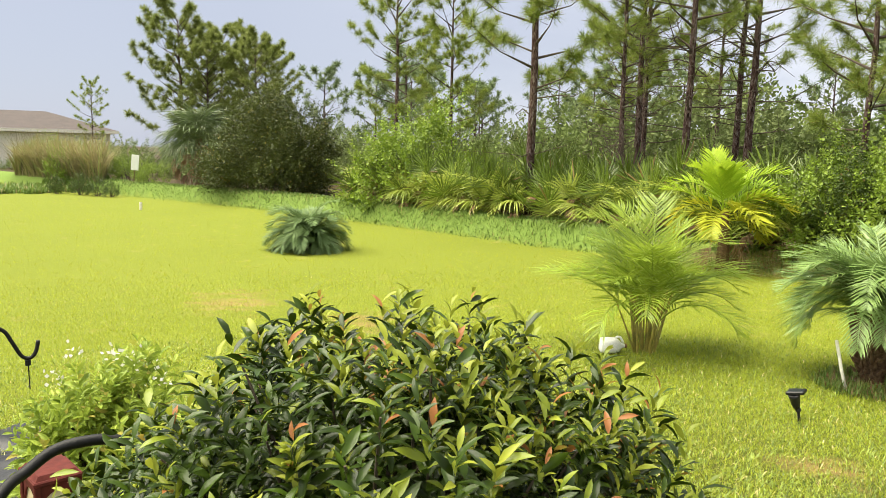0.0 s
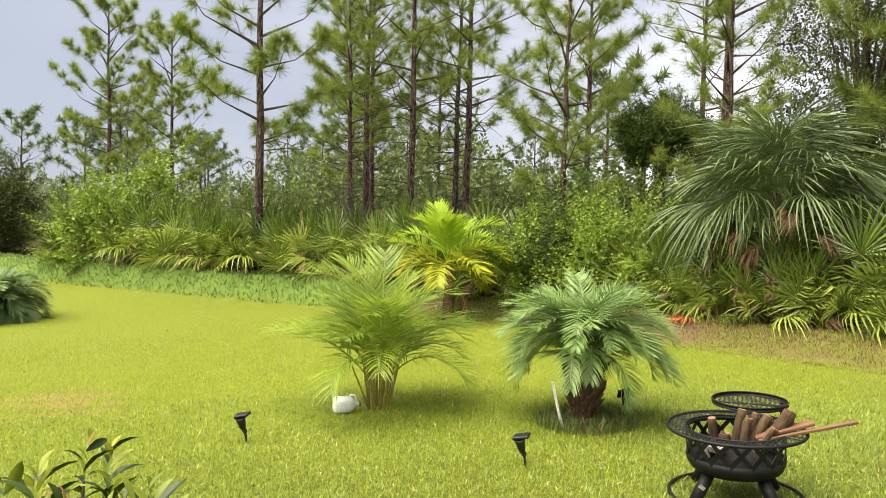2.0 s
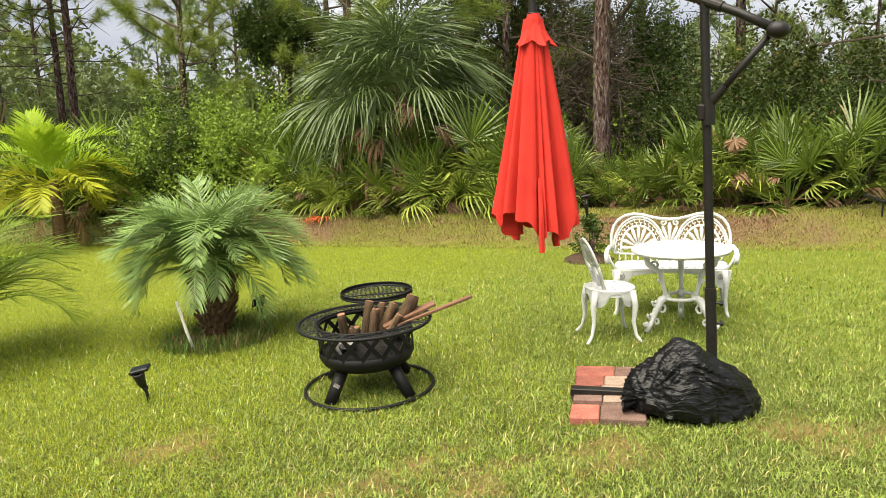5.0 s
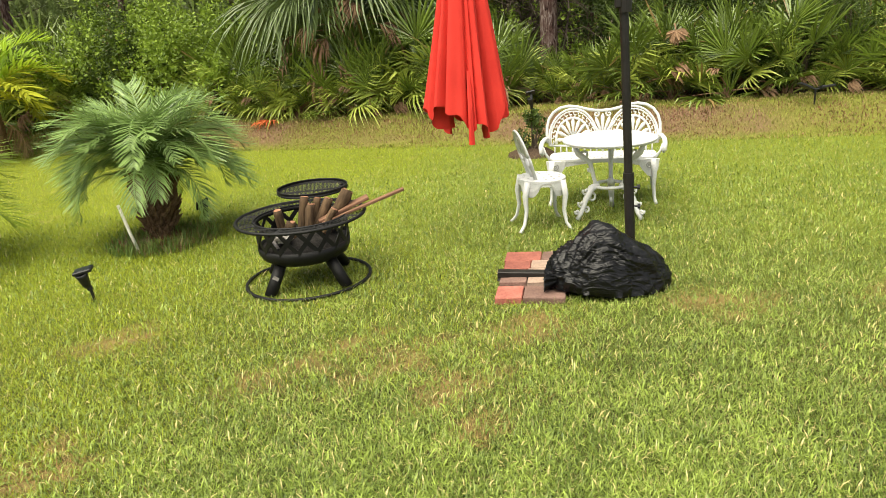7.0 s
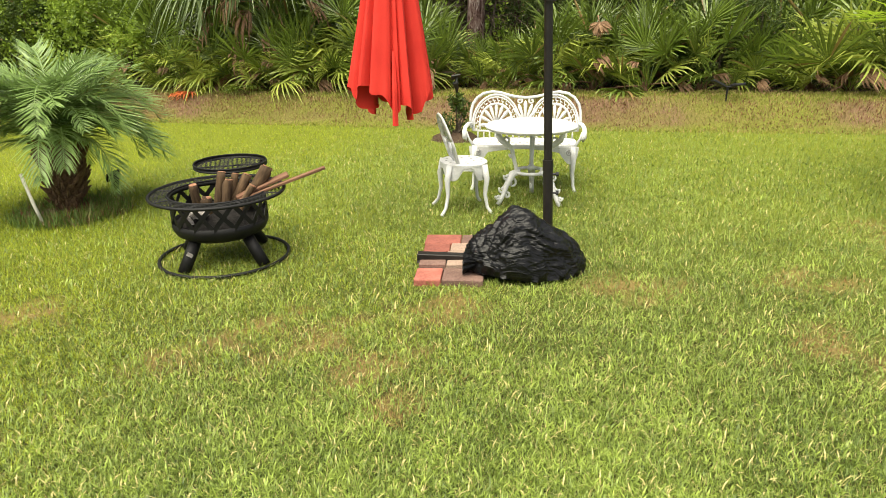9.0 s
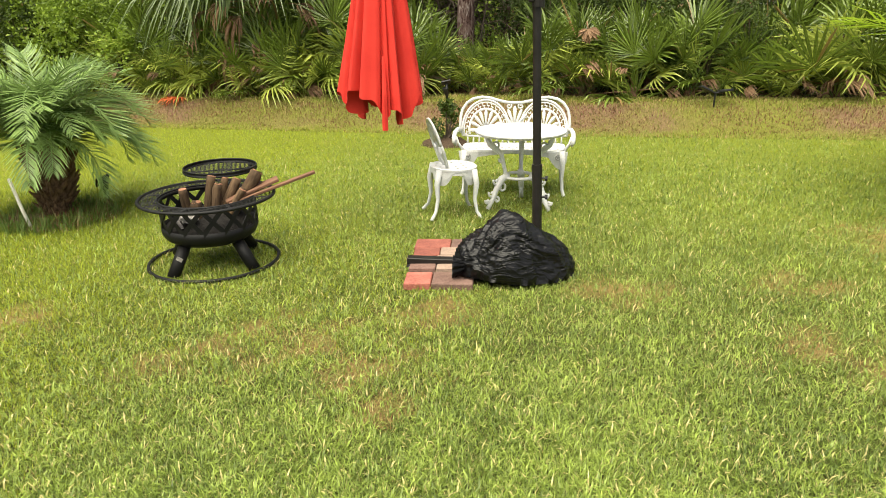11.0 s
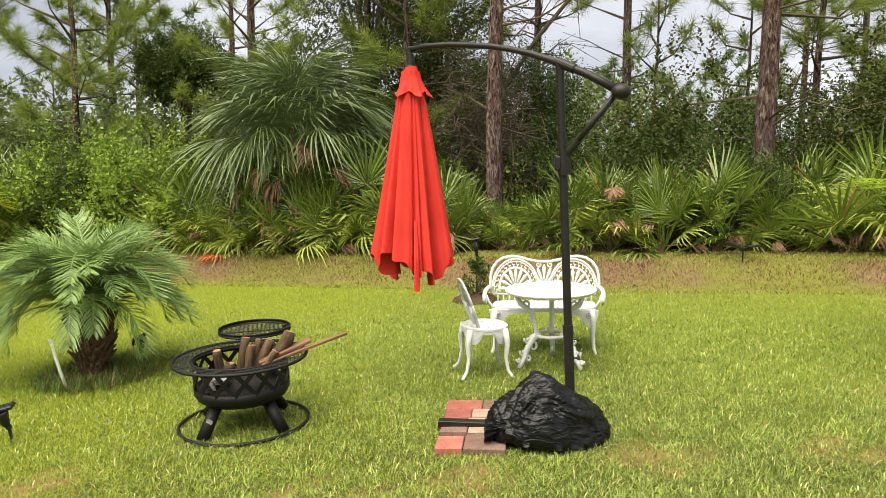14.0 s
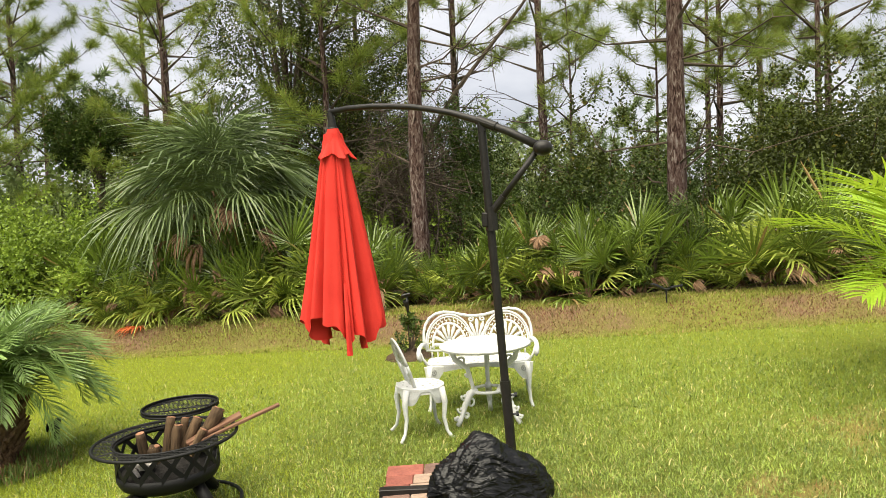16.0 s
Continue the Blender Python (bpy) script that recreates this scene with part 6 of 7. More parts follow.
def bench():
    t = thing("garden_bench", pose(0.83, 6.62, gz(0.83, 6.62), 0, -1.5, -3) @ Matrix.Diagonal((0.95, 1.0, 0.97, 1)), "white cast metal garden bench with a pierced double fan back", "bench", "white garden set")
    W, D, H = 0.47, 0.36, 0.405
    xs = np.linspace(0, 1, 13)
    outline = []
    for i in range(40):
        a = 2 * math.pi * i / 40
        ca, sa = math.cos(a), math.sin(a)
        outline.append((W * abs(ca) ** 0.28 * (1 if ca >= 0 else -1), D / 2 * abs(sa) ** 0.5 * (1 if sa >= 0 else -1) + 0.17))
    n = len(outline)
    v = [(x, y, H) for x, y in outline] + [(x * 1.0, y, H - 0.022) for x, y in outline]
    f = [list(range(n)), [2 * n - 1 - i for i in range(n)]] + [[i + n, i, (i + 1) % n, (i + 1) % n + n][::-1] for i in range(n)]
    seat = part("seat", (np.array(v), f), WHITEPAINT, t)
    # no real holes: grey discs on the seat paint the shade in them
    hole = mesh("piercing", lathe([(0.0005, 0.0015), (0.010, 0.0015), (0.011, 0.0)], 8), SHADEHOLE)
    for i in range(13):
        for j in range(5):
            part("piercing", hole, None, seat, m=pose(-0.40 + 0.0667 * i + 0.03 * (j % 2), 0.04 + 0.065 * j, H))
    yb, z0, lean = 0.345, 0.475, 0.22
    bk = fan_back(-0.270, 0.52, 0.222, lean, -12, 192, 9, 1.20) + fan_back(0.270, 0.52, 0.222, lean, -12, 192, 9, 1.20)
    bk = [moved(p, Matrix.Translation((0, lean * (0.52 - z0), 0))) for p in bk]
    tl = lambda p: (p[0], lean * (p[2] - z0), p[2])
    rail = [(0.505, 0.50), (0.512, 0.60), (0.508, 0.70), (0.490, 0.79), (0.450, 0.865), (0.390, 0.915), (0.310, 0.935), (0.230, 0.922), (0.150, 0.892), (0.075, 0.872)]
    rail = [(x, 0.47 + (z - 0.47) * 0.735) for x, z in rail]
    rail = [(-x, z) for x, z in rail] + [(0.0, 0.761)] + rail[::-1]
    bk.append(tube([tl((x, 0, z)) for x, z in rail], 0.0135, 8))
    for x, z, w in ((-0.110, 0.665, 0.014), (-0.064, 0.705, 0.018), (0.0, 0.735, 0.021), (0.064, 0.705, 0.018), (0.110, 0.665, 0.014)):
        bk.append(tube([tl((x * 0.12, 0, 0.53)), tl((x * 0.45, 0, 0.53 + (z - 0.53) * 0.5)), tl((x * 0.85, 0, 0.53 + (z - 0.53) * 0.85)), tl((x, 0, z))], [0.009, 0.014, w, 0.007], 6))
    for sg in (1, -1):
        bk.append(tube([tl((p[0], 0, p[2])) for p in spiral((sg * 0.056, 0, 0.733), 0.030, 1.2, 16, sg, 1.57)], 0.009, 5))
    bk.append(tube([tl((-0.05, 0, 0.545)), tl((0, 0, 0.56)), tl((0.05, 0, 0.545))], 0.014, 6))
    bk.append(tube([tl((0, 0, 0.42)), tl((0, 0, 0.55))], [0.012, 0.020], 6))
    bk.append(tube([tl((-0.49, 0, 0.47)), tl((0, 0, 0.45)), tl((0.49, 0, 0.47))], 0.010, 6))
    for x in np.linspace(-0.44, 0.44, 17):
        bk.append(tube([(x, -0.01, 0.40), tl((x, 0, 0.475))], [0.010, 0.006], 5))
    part("backrest", moved(merge(bk), Matrix.Translation((0, yb, 0))), WHITEPAINT, t, smooth=True)
    for sg in (1, -1):
        arm = tube([(sg * 0.495, yb + 0.0, 0.53), (sg * 0.52, 0.25, 0.545), (sg * 0.535, 0.12, 0.535), (sg * 0.535, 0.03, 0.51), (sg * 0.53, 0.0, 0.47), (sg * 0.525, 0.03, 0.445), (sg * 0.52, 0.06, 0.465)], [0.015, 0.018, 0.020, 0.021, 0.020, 0.016, 0.010], 8)
        prop = tube([(sg * 0.52, 0.04, 0.51), (sg * 0.50, 0.06, 0.45), (sg * 0.455, 0.03, 0.395)], [0.014, 0.012, 0.014], 6)
        part("armrest", merge([arm, prop]), WHITEPAINT, t, smooth=True)
        for yy, oy in ((0.0, -0.035), (0.32, 0.06)):
            lg = part("leg", cabriole(sg * 0.435, yy, H - 0.01, sg * 0.025, oy), WHITEPAINT, t, smooth=True)
            if yy == 0.0:
                part("scroll", tube(spiral((sg * 0.405, -0.019, 0.340), 0.028, 1.5, 20, sg, 1.2), 0.0055, 5), GREYLINE, lg)
                part("leaf_plate", moved(plate([(-0.075, 0.40), (-0.070, 0.345), (-0.050, 0.305), (-0.022, 0.26), (0.022, 0.24), (0.045, 0.31), (0.055, 0.40)] if sg > 0 else [(-0.055, 0.40), (-0.045, 0.31), (-0.022, 0.24), (0.022, 0.26), (0.050, 0.305), (0.070, 0.345), (0.075, 0.40)], 0.022), Matrix.Translation((sg * 0.415, -0.005, -0.008)) @ Matrix.Diagonal((1.35, 1, 1, 1))), WHITEPAINT, lg)
    part("skirt", moved(merge(skirt(-0.44, 0.44, H - 0.012, 0.075, 15)), Matrix.Translation((0, 0.0, 0))), WHITEPAINT, t)


BROWNBRICK = solid("brown_paver", (0.13, 0.075, 0.05), (0.27, 0.16, 0.11), 12.0, 0.9, bump=0.5)
# grey for the painted shade of the seat holes
SHADEHOLE = solid("hole_shade_grey", (0.24, 0.25, 0.22), (0.34, 0.35, 0.31), 20.0, 0.8)
# white enamel scrolls coloured grey to paint the shade in the casting's recesses
GREYLINE = solid("recess_shade_grey", (0.30, 0.30, 0.29), (0.45, 0.45, 0.44), 20.0, 0.7)
bench()


def chair():
    m = pose(0.345, 6.03, gz(0.345, 6.03), 0, 0, -74) @ Matrix.Diagonal((0.93, 0.93, 0.95, 1))
    t = thing("garden_chair", m, "white cast metal garden chair with a pierced fan back", "chair", "white garden set")
    # local: the sitter looks towards +y, the back stands at -y
    H = 0.415
    v, f = lathe([(0.001, H), (0.10, H + 0.001), (0.195, H + 0.002), (0.205, H - 0.004), (0.205, H - 0.020), (0.19, H - 0.024), (0.001, H - 0.02)], 32)
    v[:, 1] *= 0.97
    seat = part("seat", (v, f), WHITEPAINT, t, smooth=False)
    va, fa = [], []
    for i in range(72):
        th = 2 * math.pi * i / 72
        near = max(math.cos(th - math.atan2(ly, lx)) for lx, ly in ((0.15, 0.14), (-0.15, 0.14), (0.14, -0.15), (-0.14, -0.15)))
        deep = 0.022 + 0.105 * smoothstep(0.80, 1.0, near)
        for rr, zz in ((0.200, H - 0.012), (0.203, H - 0.012 - deep * 0.6), (0.196, H - 0.012 - deep), (0.190, H - 0.012 - deep), (0.192, H - 0.012)):
            va.append((rr * math.cos(th), rr * math.sin(th) * 0.97, float(zz)))
    for i in range(72):
        for j in range(4):
            fa.append([i * 5 + j, ((i + 1) % 72) * 5 + j, ((i + 1) % 72) * 5 + j + 1, i * 5 + j + 1])
    part("apron", (np.array(va), fa), WHITEPAINT, t)
    # grey discs again paint shaded holes on the solid seat
    hole = mesh("piercing", lathe([(0.0005, 0.0015), (0.009, 0.0015), (0.010, 0.0)], 8), SHADEHOLE)
    for k in range(12):
        part("piercing", hole, None, seat, m=pose(0.15 * math.cos(k * math.pi / 6), 0.15 * math.sin(k * math.pi / 6), H + 0.002))
    for k in range(6):
        part("piercing", hole, None, seat, m=pose(0.085 * math.cos(k * math.pi / 3), 0.085 * math.sin(k * math.pi / 3), H + 0.002))
    bk = fan_back(0, 0.61, 0.205, 0.36, 0, 180, 9, 0.9)
    tl = lambda x, z: (x, 0.36 * (z - 0.61), z)
    for sg in (1, -1):
        bk.append(tube([tl(sg * 0.205, 0.61), tl(sg * 0.195, 0.55), tl(sg * 0.15, 0.48), tl(sg * 0.13, 0.40)], [0.012, 0.014, 0.016, 0.016], 7))
        bk.append(tube([(p[0], 0.36 * (p[2] - 0.61), p[2]) for p in spiral((sg * 0.10, 0, 0.51), 0.045, 1.3, 18, sg, 0.4)], 0.008, 5))
    bk.append(tube([tl(-0.2, 0.605), tl(0, 0.59), tl(0.2, 0.605)], 0.010, 6))
    bk.append(tube([tl(0, 0.41), tl(0, 0.50), tl(0, 0.60)], [0.012, 0.026, 0.012], 7))
    part("backrest", moved(merge(bk), Matrix.Translation((0, -0.15, 0)) @ pose(0, 0, 0, 0, 0, 180)), WHITEPAINT, t, smooth=True)
    for k, (x, y) in enumerate(((0.15, 0.14), (-0.15, 0.14), (0.14, -0.15), (-0.14, -0.15))):
        lg = part("leg", cabriole(x, y, H - 0.012, x * 0.32, y * 0.42, 0.018), WHITEPAINT, t, smooth=True)
        sx = 0.02 if x > 0 else -0.02
        part("scroll", moved(tube(spiral((0, 0, 0), 0.024, 1.4, 20, 1, 1.2), 0.005, 5), Matrix.Translation((x * 1.02, y * 1.02, 0.352)) @ pose(0, 0, 0, 0, 0, math.degrees(math.atan2(y, x)) - 90)), GREYLINE, lg)
    part("skirt", lathe([(0.196, H - 0.018), (0.198, H - 0.05), (0.190, H - 0.05), (0.188, H - 0.018), (0.196, H - 0.018)], 32), WHITEPAINT, t)


chair()


def table():
    t = thing("garden_table", pose(0.88, 6.24, gz(0.88, 6.24), 0, -1.5, 0), "round white cast metal garden table with scrolled legs", "table", "white garden set")
    H = 0.625
    part("tabletop", lathe([(0.001, H), (0.20, H + 0.001), (0.335, H + 0.002), (0.355, H - 0.002), (0.362, H - 0.012), (0.352, H - 0.022), (0.33, H - 0.014), (0.001, H - 0.014)], 56), WHITEPAINT, t, smooth=False)
    part("edge_ring", ring((0, 0, H - 0.004), 0.357, 0.009, 56, 6), WHITEPAINT, t, smooth=True)
    for k in range(3):
        a = -90 + 55 + 120 * k
        leg = [tube([(0.30, 0, H - 0.02), (0.27, 0, H - 0.09), (0.17, 0, H - 0.17), (0.145, 0, H - 0.27), (0.13, 0, 0.30), (0.125, 0, 0.25)], [0.018, 0.024, 0.021, 0.017, 0.016, 0.022], 8),
               tube([(0.10, 0, 0.265), (0.16, 0, 0.245), (0.21, 0, 0.16), (0.25, 0, 0.06), (0.285, 0, 0.006)], [0.030, 0.032, 0.024, 0.018, 0.020], 8)]
        for c, r, sg in (((0.160, 0, 0.170), 0.046, 1), ((0.243, 0, 0.130), 0.034, -1), ((0.205, 0, 0.228), 0.032, -1), ((0.205, 0, 0.075), 0.030, 1), ((0.285, 0, 0.070), 0.022, -1), ((0.215, 0, 0.515), 0.036, 1), ((0.165, 0, 0.400), 0.024, -1)):
            leg.append(tube(spiral(c, r, 1.1, 14, sg, 0.5), 0.010, 5))
        part("leg", merge(leg), WHITEPAINT, t, m=pose(0, 0, 0, 0, 0, a), smooth=True)
    part("leg_ring", ring((0, 0, 0.255), 0.125, 0.014, 32, 6), WHITEPAINT, t, smooth=True)


table()


# ---- small things on the lawn ----
def spotlight(x, y, rz, tilt, tall, label="black solar garden spotlight on a stake in the lawn"):
    t = thing("solar_spotlight", seat_at(x, y, rz, 1.0, 0.0), label, "garden light", "solar spotlights")
    k = tall * 0.42
    part("stake", tube([(0.035, 0.0, -0.06), (0.012, 0.0, k)], [0.006, 0.012], 7), PLASTIC, t)
    part("collar", tube([(0.014, 0, k * 0.92), (0.006, 0, k * 1.18)], 0.019, 10), PLASTIC, t)
    part("bracket", tube([(0.006, 0, k), (0.0, -0.012, tall * 0.72), (-0.004, 0.0, tall)], [0.016, 0.022, 0.018], 8), PLASTIC, t, smooth=True)
    head = moved(lathe([(0.001, -0.060), (0.018, -0.058), (0.026, -0.030), (0.034, 0.02), (0.041, 0.045), (0.036, 0.047), (0.001, 0.030)], 16), Matrix.Translation((-0.012, -0.02, tall * 0.76)) @ pose(0, 0, 0, 12, -10, 0))
    part("lamp_head", head, PLASTIC, t, smooth=True)
    pm = Matrix.Translation((-0.012, 0.0, tall + 0.008)) @ pose(0, 0, 0, tilt, -12, 0)
    pn = part("panel_case", moved(box(-0.062, -0.045, -0.010, 0.062, 0.045, 0.012, 0.005), pm), PLASTIC, t)
    part("solar_panel", moved(box(-0.054, -0.038, 0.012, 0.054, 0.038, 0.0145, 0.001), pm), SOLAR, pn)
    return t


spotlight(-2.61, 4.53, 20, 4, 0.21)
spotlight(-4.76, 3.60, 30, 4, 0.22)
spotlight(-2.70, 6.38, 60, -60, 0.20, "black solar garden spotlight behind the date palm")
spotlight(0.02, 10.25, 10, -35, 0.42, "black solar garden spotlight on the bank")


def twin_spotlight(x, y):
    t = thing("twin_solar_spotlight", seat_at(x, y, 8, 1.0, 0.0), "black solar garden light with two heads low on the bank", "garden light", "solar spotlights")
    part("stake", tube([(0, 0, -0.06), (0.0, 0.0, 0.17)], [0.008, 0.014], 8), PLASTIC, t)
    part("crossbar", tube(eased([(-0.10, 0, 0.20), (0, 0, 0.17), (0.09, 0, 0.185)], 4), 0.012, 8), PLASTIC, t)
    for sx, tilt, lift in ((-1, 24, 0.215), (1, -6, 0.20)):
        m = Matrix.Translation((sx * 0.125, 0, lift)) @ pose(0, 0, 0, -10, tilt, 0)
        head = part("lamp_head", moved(box(-0.085, -0.05, -0.016, 0.085, 0.05, 0.012, 0.006), m), PLASTIC, t)
        part("solar_panel", moved(box(-0.075, -0.042, 0.012, 0.075, 0.042, 0.015, 0.001), m), SOLAR, head)


twin_spotlight(3.40, 9.95)


def jug():
    t = thing("plastic_jug", seat_at(-4.82, 4.80, 58, 1.0, -0.005), "white plastic gallon jug lying in the grass", "jug")
    v, f = [], []
    prof = [(0.0, 0.02), (0.004, 0.060), (0.02, 0.074), (0.09, 0.076), (0.15, 0.074), (0.185, 0.060), (0.215, 0.032), (0.235, 0.019), (0.252, 0.018)]
    for x, r in prof:
        for i in range(24):
            a = 2 * math.pi * i / 24
            k = 4.0 if r > 0.05 else 2.0
            ca, sa = math.cos(a), math.sin(a)
            q = r / (abs(ca) ** k + abs(sa) ** k) ** (1 / k)
            v.append((x - 0.12, q * ca, q * sa + 0.076))
    for j in range(len(prof) - 1):
        for i in range(24):
            f.append([j * 24 + i, j * 24 + (i + 1) % 24, (j + 1) * 24 + (i + 1) % 24, (j + 1) * 24 + i])
    f.append(list(range(24))[::-1])
    part("body", (np.array(v), f), JUGWHITE, t, smooth=True)
    part("handle", tube([(0.03, 0.0, 0.145), (0.055, 0.0, 0.165), (0.085, 0, 0.158), (0.105, 0, 0.125), (0.115, 0, 0.10)], [0.014, 0.013, 0.012, 0.012, 0.012], 8), JUGWHITE, t, smooth=True)
    part("cap", tube([(0.13, 0, 0.076), (0.147, 0, 0.076)], 0.022, 14), PLANK, t, "dull red cap")


jug()


def small_things():
    b = gz(-3.0, 5.63)
    ob = new("white_pipe", mesh("white_pipe", tube([(0, 0, -0.05), (-0.07, 0.0, 0.16), (-0.15, 0.02, 0.40)], 0.0135, 10), PVC, True))
    ob.matrix_basis = pose(-2.88, 5.60, b)
    tagged(ob, "white plastic pipe leaning from the ground by the palm", "pipe")
    ob = new("edging_brick", mesh("edging_brick", box(-0.16, -0.07, -0.05, 0.16, 0.07, 0.030, 0.008), BROWNBRICK))
    ob.matrix_basis = pose(-3.12, 5.84, gz(-3.12, 5.84), 3, -4, 24)
    tagged(ob, "half sunk reddish paver beside the date palm", "paver")
    # rough weeds at the date palm's foot
    wd = blades(1500, (-3.5, -2.3), (5.4, 6.6), (0.05, 0.13), (0.004, 0.008), np.random.RandomState(6), lambda x, y: (x + 2.82) ** 2 + (y - 5.9) ** 2 < 0.20)
    tagged(part("weeds", wd, DRYGRASS), "brown weeds round the date palm's foot", "weeds", kind="stuff")
    wg = blades(4200, (-3.5, -2.2), (5.3, 6.6), (0.06, 0.16), (0.005, 0.009), np.random.RandomState(61), lambda x, y: ((x + 2.85) ** 2 + (y - 5.9) ** 2 < 0.22) & ((x + 2.85) ** 2 + (y - 5.9) ** 2 > 0.02))
    tagged(part("green_weeds", wg, TALLGRASS), "rough green weeds round the date palm's foot", "weeds", kind="stuff")
    # mulch bed with a small plant by the bank
    rng = np.random.RandomState(17)
    t = thing("small_plant", seat_at(0.10, 9.05, 0, 1.0, 0.0), "small leafy plant in a ring of dark mulch", "plant")
    v, f = lathe([(0.001, 0.09), (0.10, 0.085), (0.20, 0.06), (0.27, 0.02), (0.31, -0.03)], 26)
    v[:, 2] += rng.normal(0, 0.008, len(v))
    part("mulch", (v, f), MULCH, t)
    tw, lv = shrub_parts(301, 0.17, 0.17, 0.42, 420, 0.055, 12)
    part("stem", tw, TWIG, t, m=Matrix.Translation((0, 0, 0.06)))
    part("foliage", lv, SHRUB_MID, t, m=Matrix.Translation((0, 0, 0.06)))
    # a rust-red fallen frond and a dead one caught in the palmettos
    for nm, m, args, mt, label in (("fallen_frond", pose(-4.05, 11.5, gz(-4.05, 11.5), 4, 0, 160), (9, 18, 70, 0.42, 0.12, 0.35, 0.018), REDFROND, "fallen rust red palm frond on the bank"),
                                   ("dead_frond", pose(1.84, 10.72, 1.36, -62, 15, 172), (10, 16, 85, 0.24, 0.1, 0.5, 0.02), DEADFROND, "pale dead palm frond caught among the palmettos")):
        t = thing(nm, m, label, "palm frond")
        pieces = fan_leaf(*args, apart=True)
        part("stalk", pieces[0], mt, t)
        for q in pieces[1:]:
            part("blade", q, mt, t)
    # marker post and sign far down the lawn
    ob = new("marker_stake", mesh("marker_stake", tube([(0, 0, -0.05), (0, 0, 0.30)], 0.05, 8), PVC))
    ob.matrix_basis = seat_at(-27.6, 3.6)
    tagged(ob, "small white marker stake on the lawn", "marker")
    t = thing("white_sign", pose(-36.1, 4.47, gz(-36.1, 4.47) - 0.22, 0, 6, 62), "plain white rectangular sign on a short post", "sign")
    part("post", tube([(0, 0, -0.6), (0, 0, 0.95)], 0.022, 8), BOOT, t)
    part("sign_board", box(-0.17, -0.03, 0.80, 0.17, -0.005, 1.50, 0.004), JUGWHITE, t)


small_things()


# ---- distant house ----
def house():
    t = thing("house", pose(-70.5, -4.2, -0.2, 0, 0, 88), "distant cream house with a hipped brown-grey roof", "house")
    wall = solid("cream_stucco", (0.74, 0.70, 0.62), (0.82, 0.78, 0.70), 2.0, 0.85)
    roof = solid("brown_shingle", (0.045, 0.034, 0.032), (0.085, 0.066, 0.062), 1.5, 0.9, bump=0.4)
    glass = solid("dark_window", (0.03, 0.035, 0.04), (0.06, 0.065, 0.07), 1.0, 0.15)
    L, D, H = 11.0, 5.0, 3.0
    part("wall", box(-L, -D, -0.3, L, D, H, 0.02), wall, t)
    v = [(-L - 0.6, -D - 0.6, H), (L + 0.6, -D - 0.6, H), (L + 0.6, D + 0.6, H), (-L - 0.6, D + 0.6, H), (-L + 4.5, 0, H + 1.55), (L - 4.5, 0, H + 1.55)]
    v += [(x, y, z - 0.18) for x, y, z in v[:4]]
    part("roof", (np.array(v), [[0, 1, 5, 4], [1, 2, 5], [2, 3, 4, 5], [3, 0, 4], [0, 6, 7, 1], [1, 7, 8, 2], [2, 8, 9, 3], [3, 9, 6, 0], [9, 8, 7, 6]]), roof, t)
    for y0, y1 in ((-D - 0.64, -D - 0.6), (D + 0.6, D + 0.64)):
        part("fascia", box(-L - 0.62, y0, H - 0.22, L + 0.62, y1, H + 0.02), PVC, t)
    for x in (-6, -2, 2.5, 6):
        for y in (D + 0.01,):
            w = part("window", box(x - 0.7, y - 0.03, 0.9, x + 0.7, y + 0.03, 2.2, 0.01), glass, t)
            part("window_frame", merge([box(x - 0.78, y - 0.045, 0.82, x + 0.78, y + 0.045, 0.9), box(x - 0.78, y - 0.045, 2.2, x + 0.78, y + 0.045, 2.28)]), PVC, w)


house()


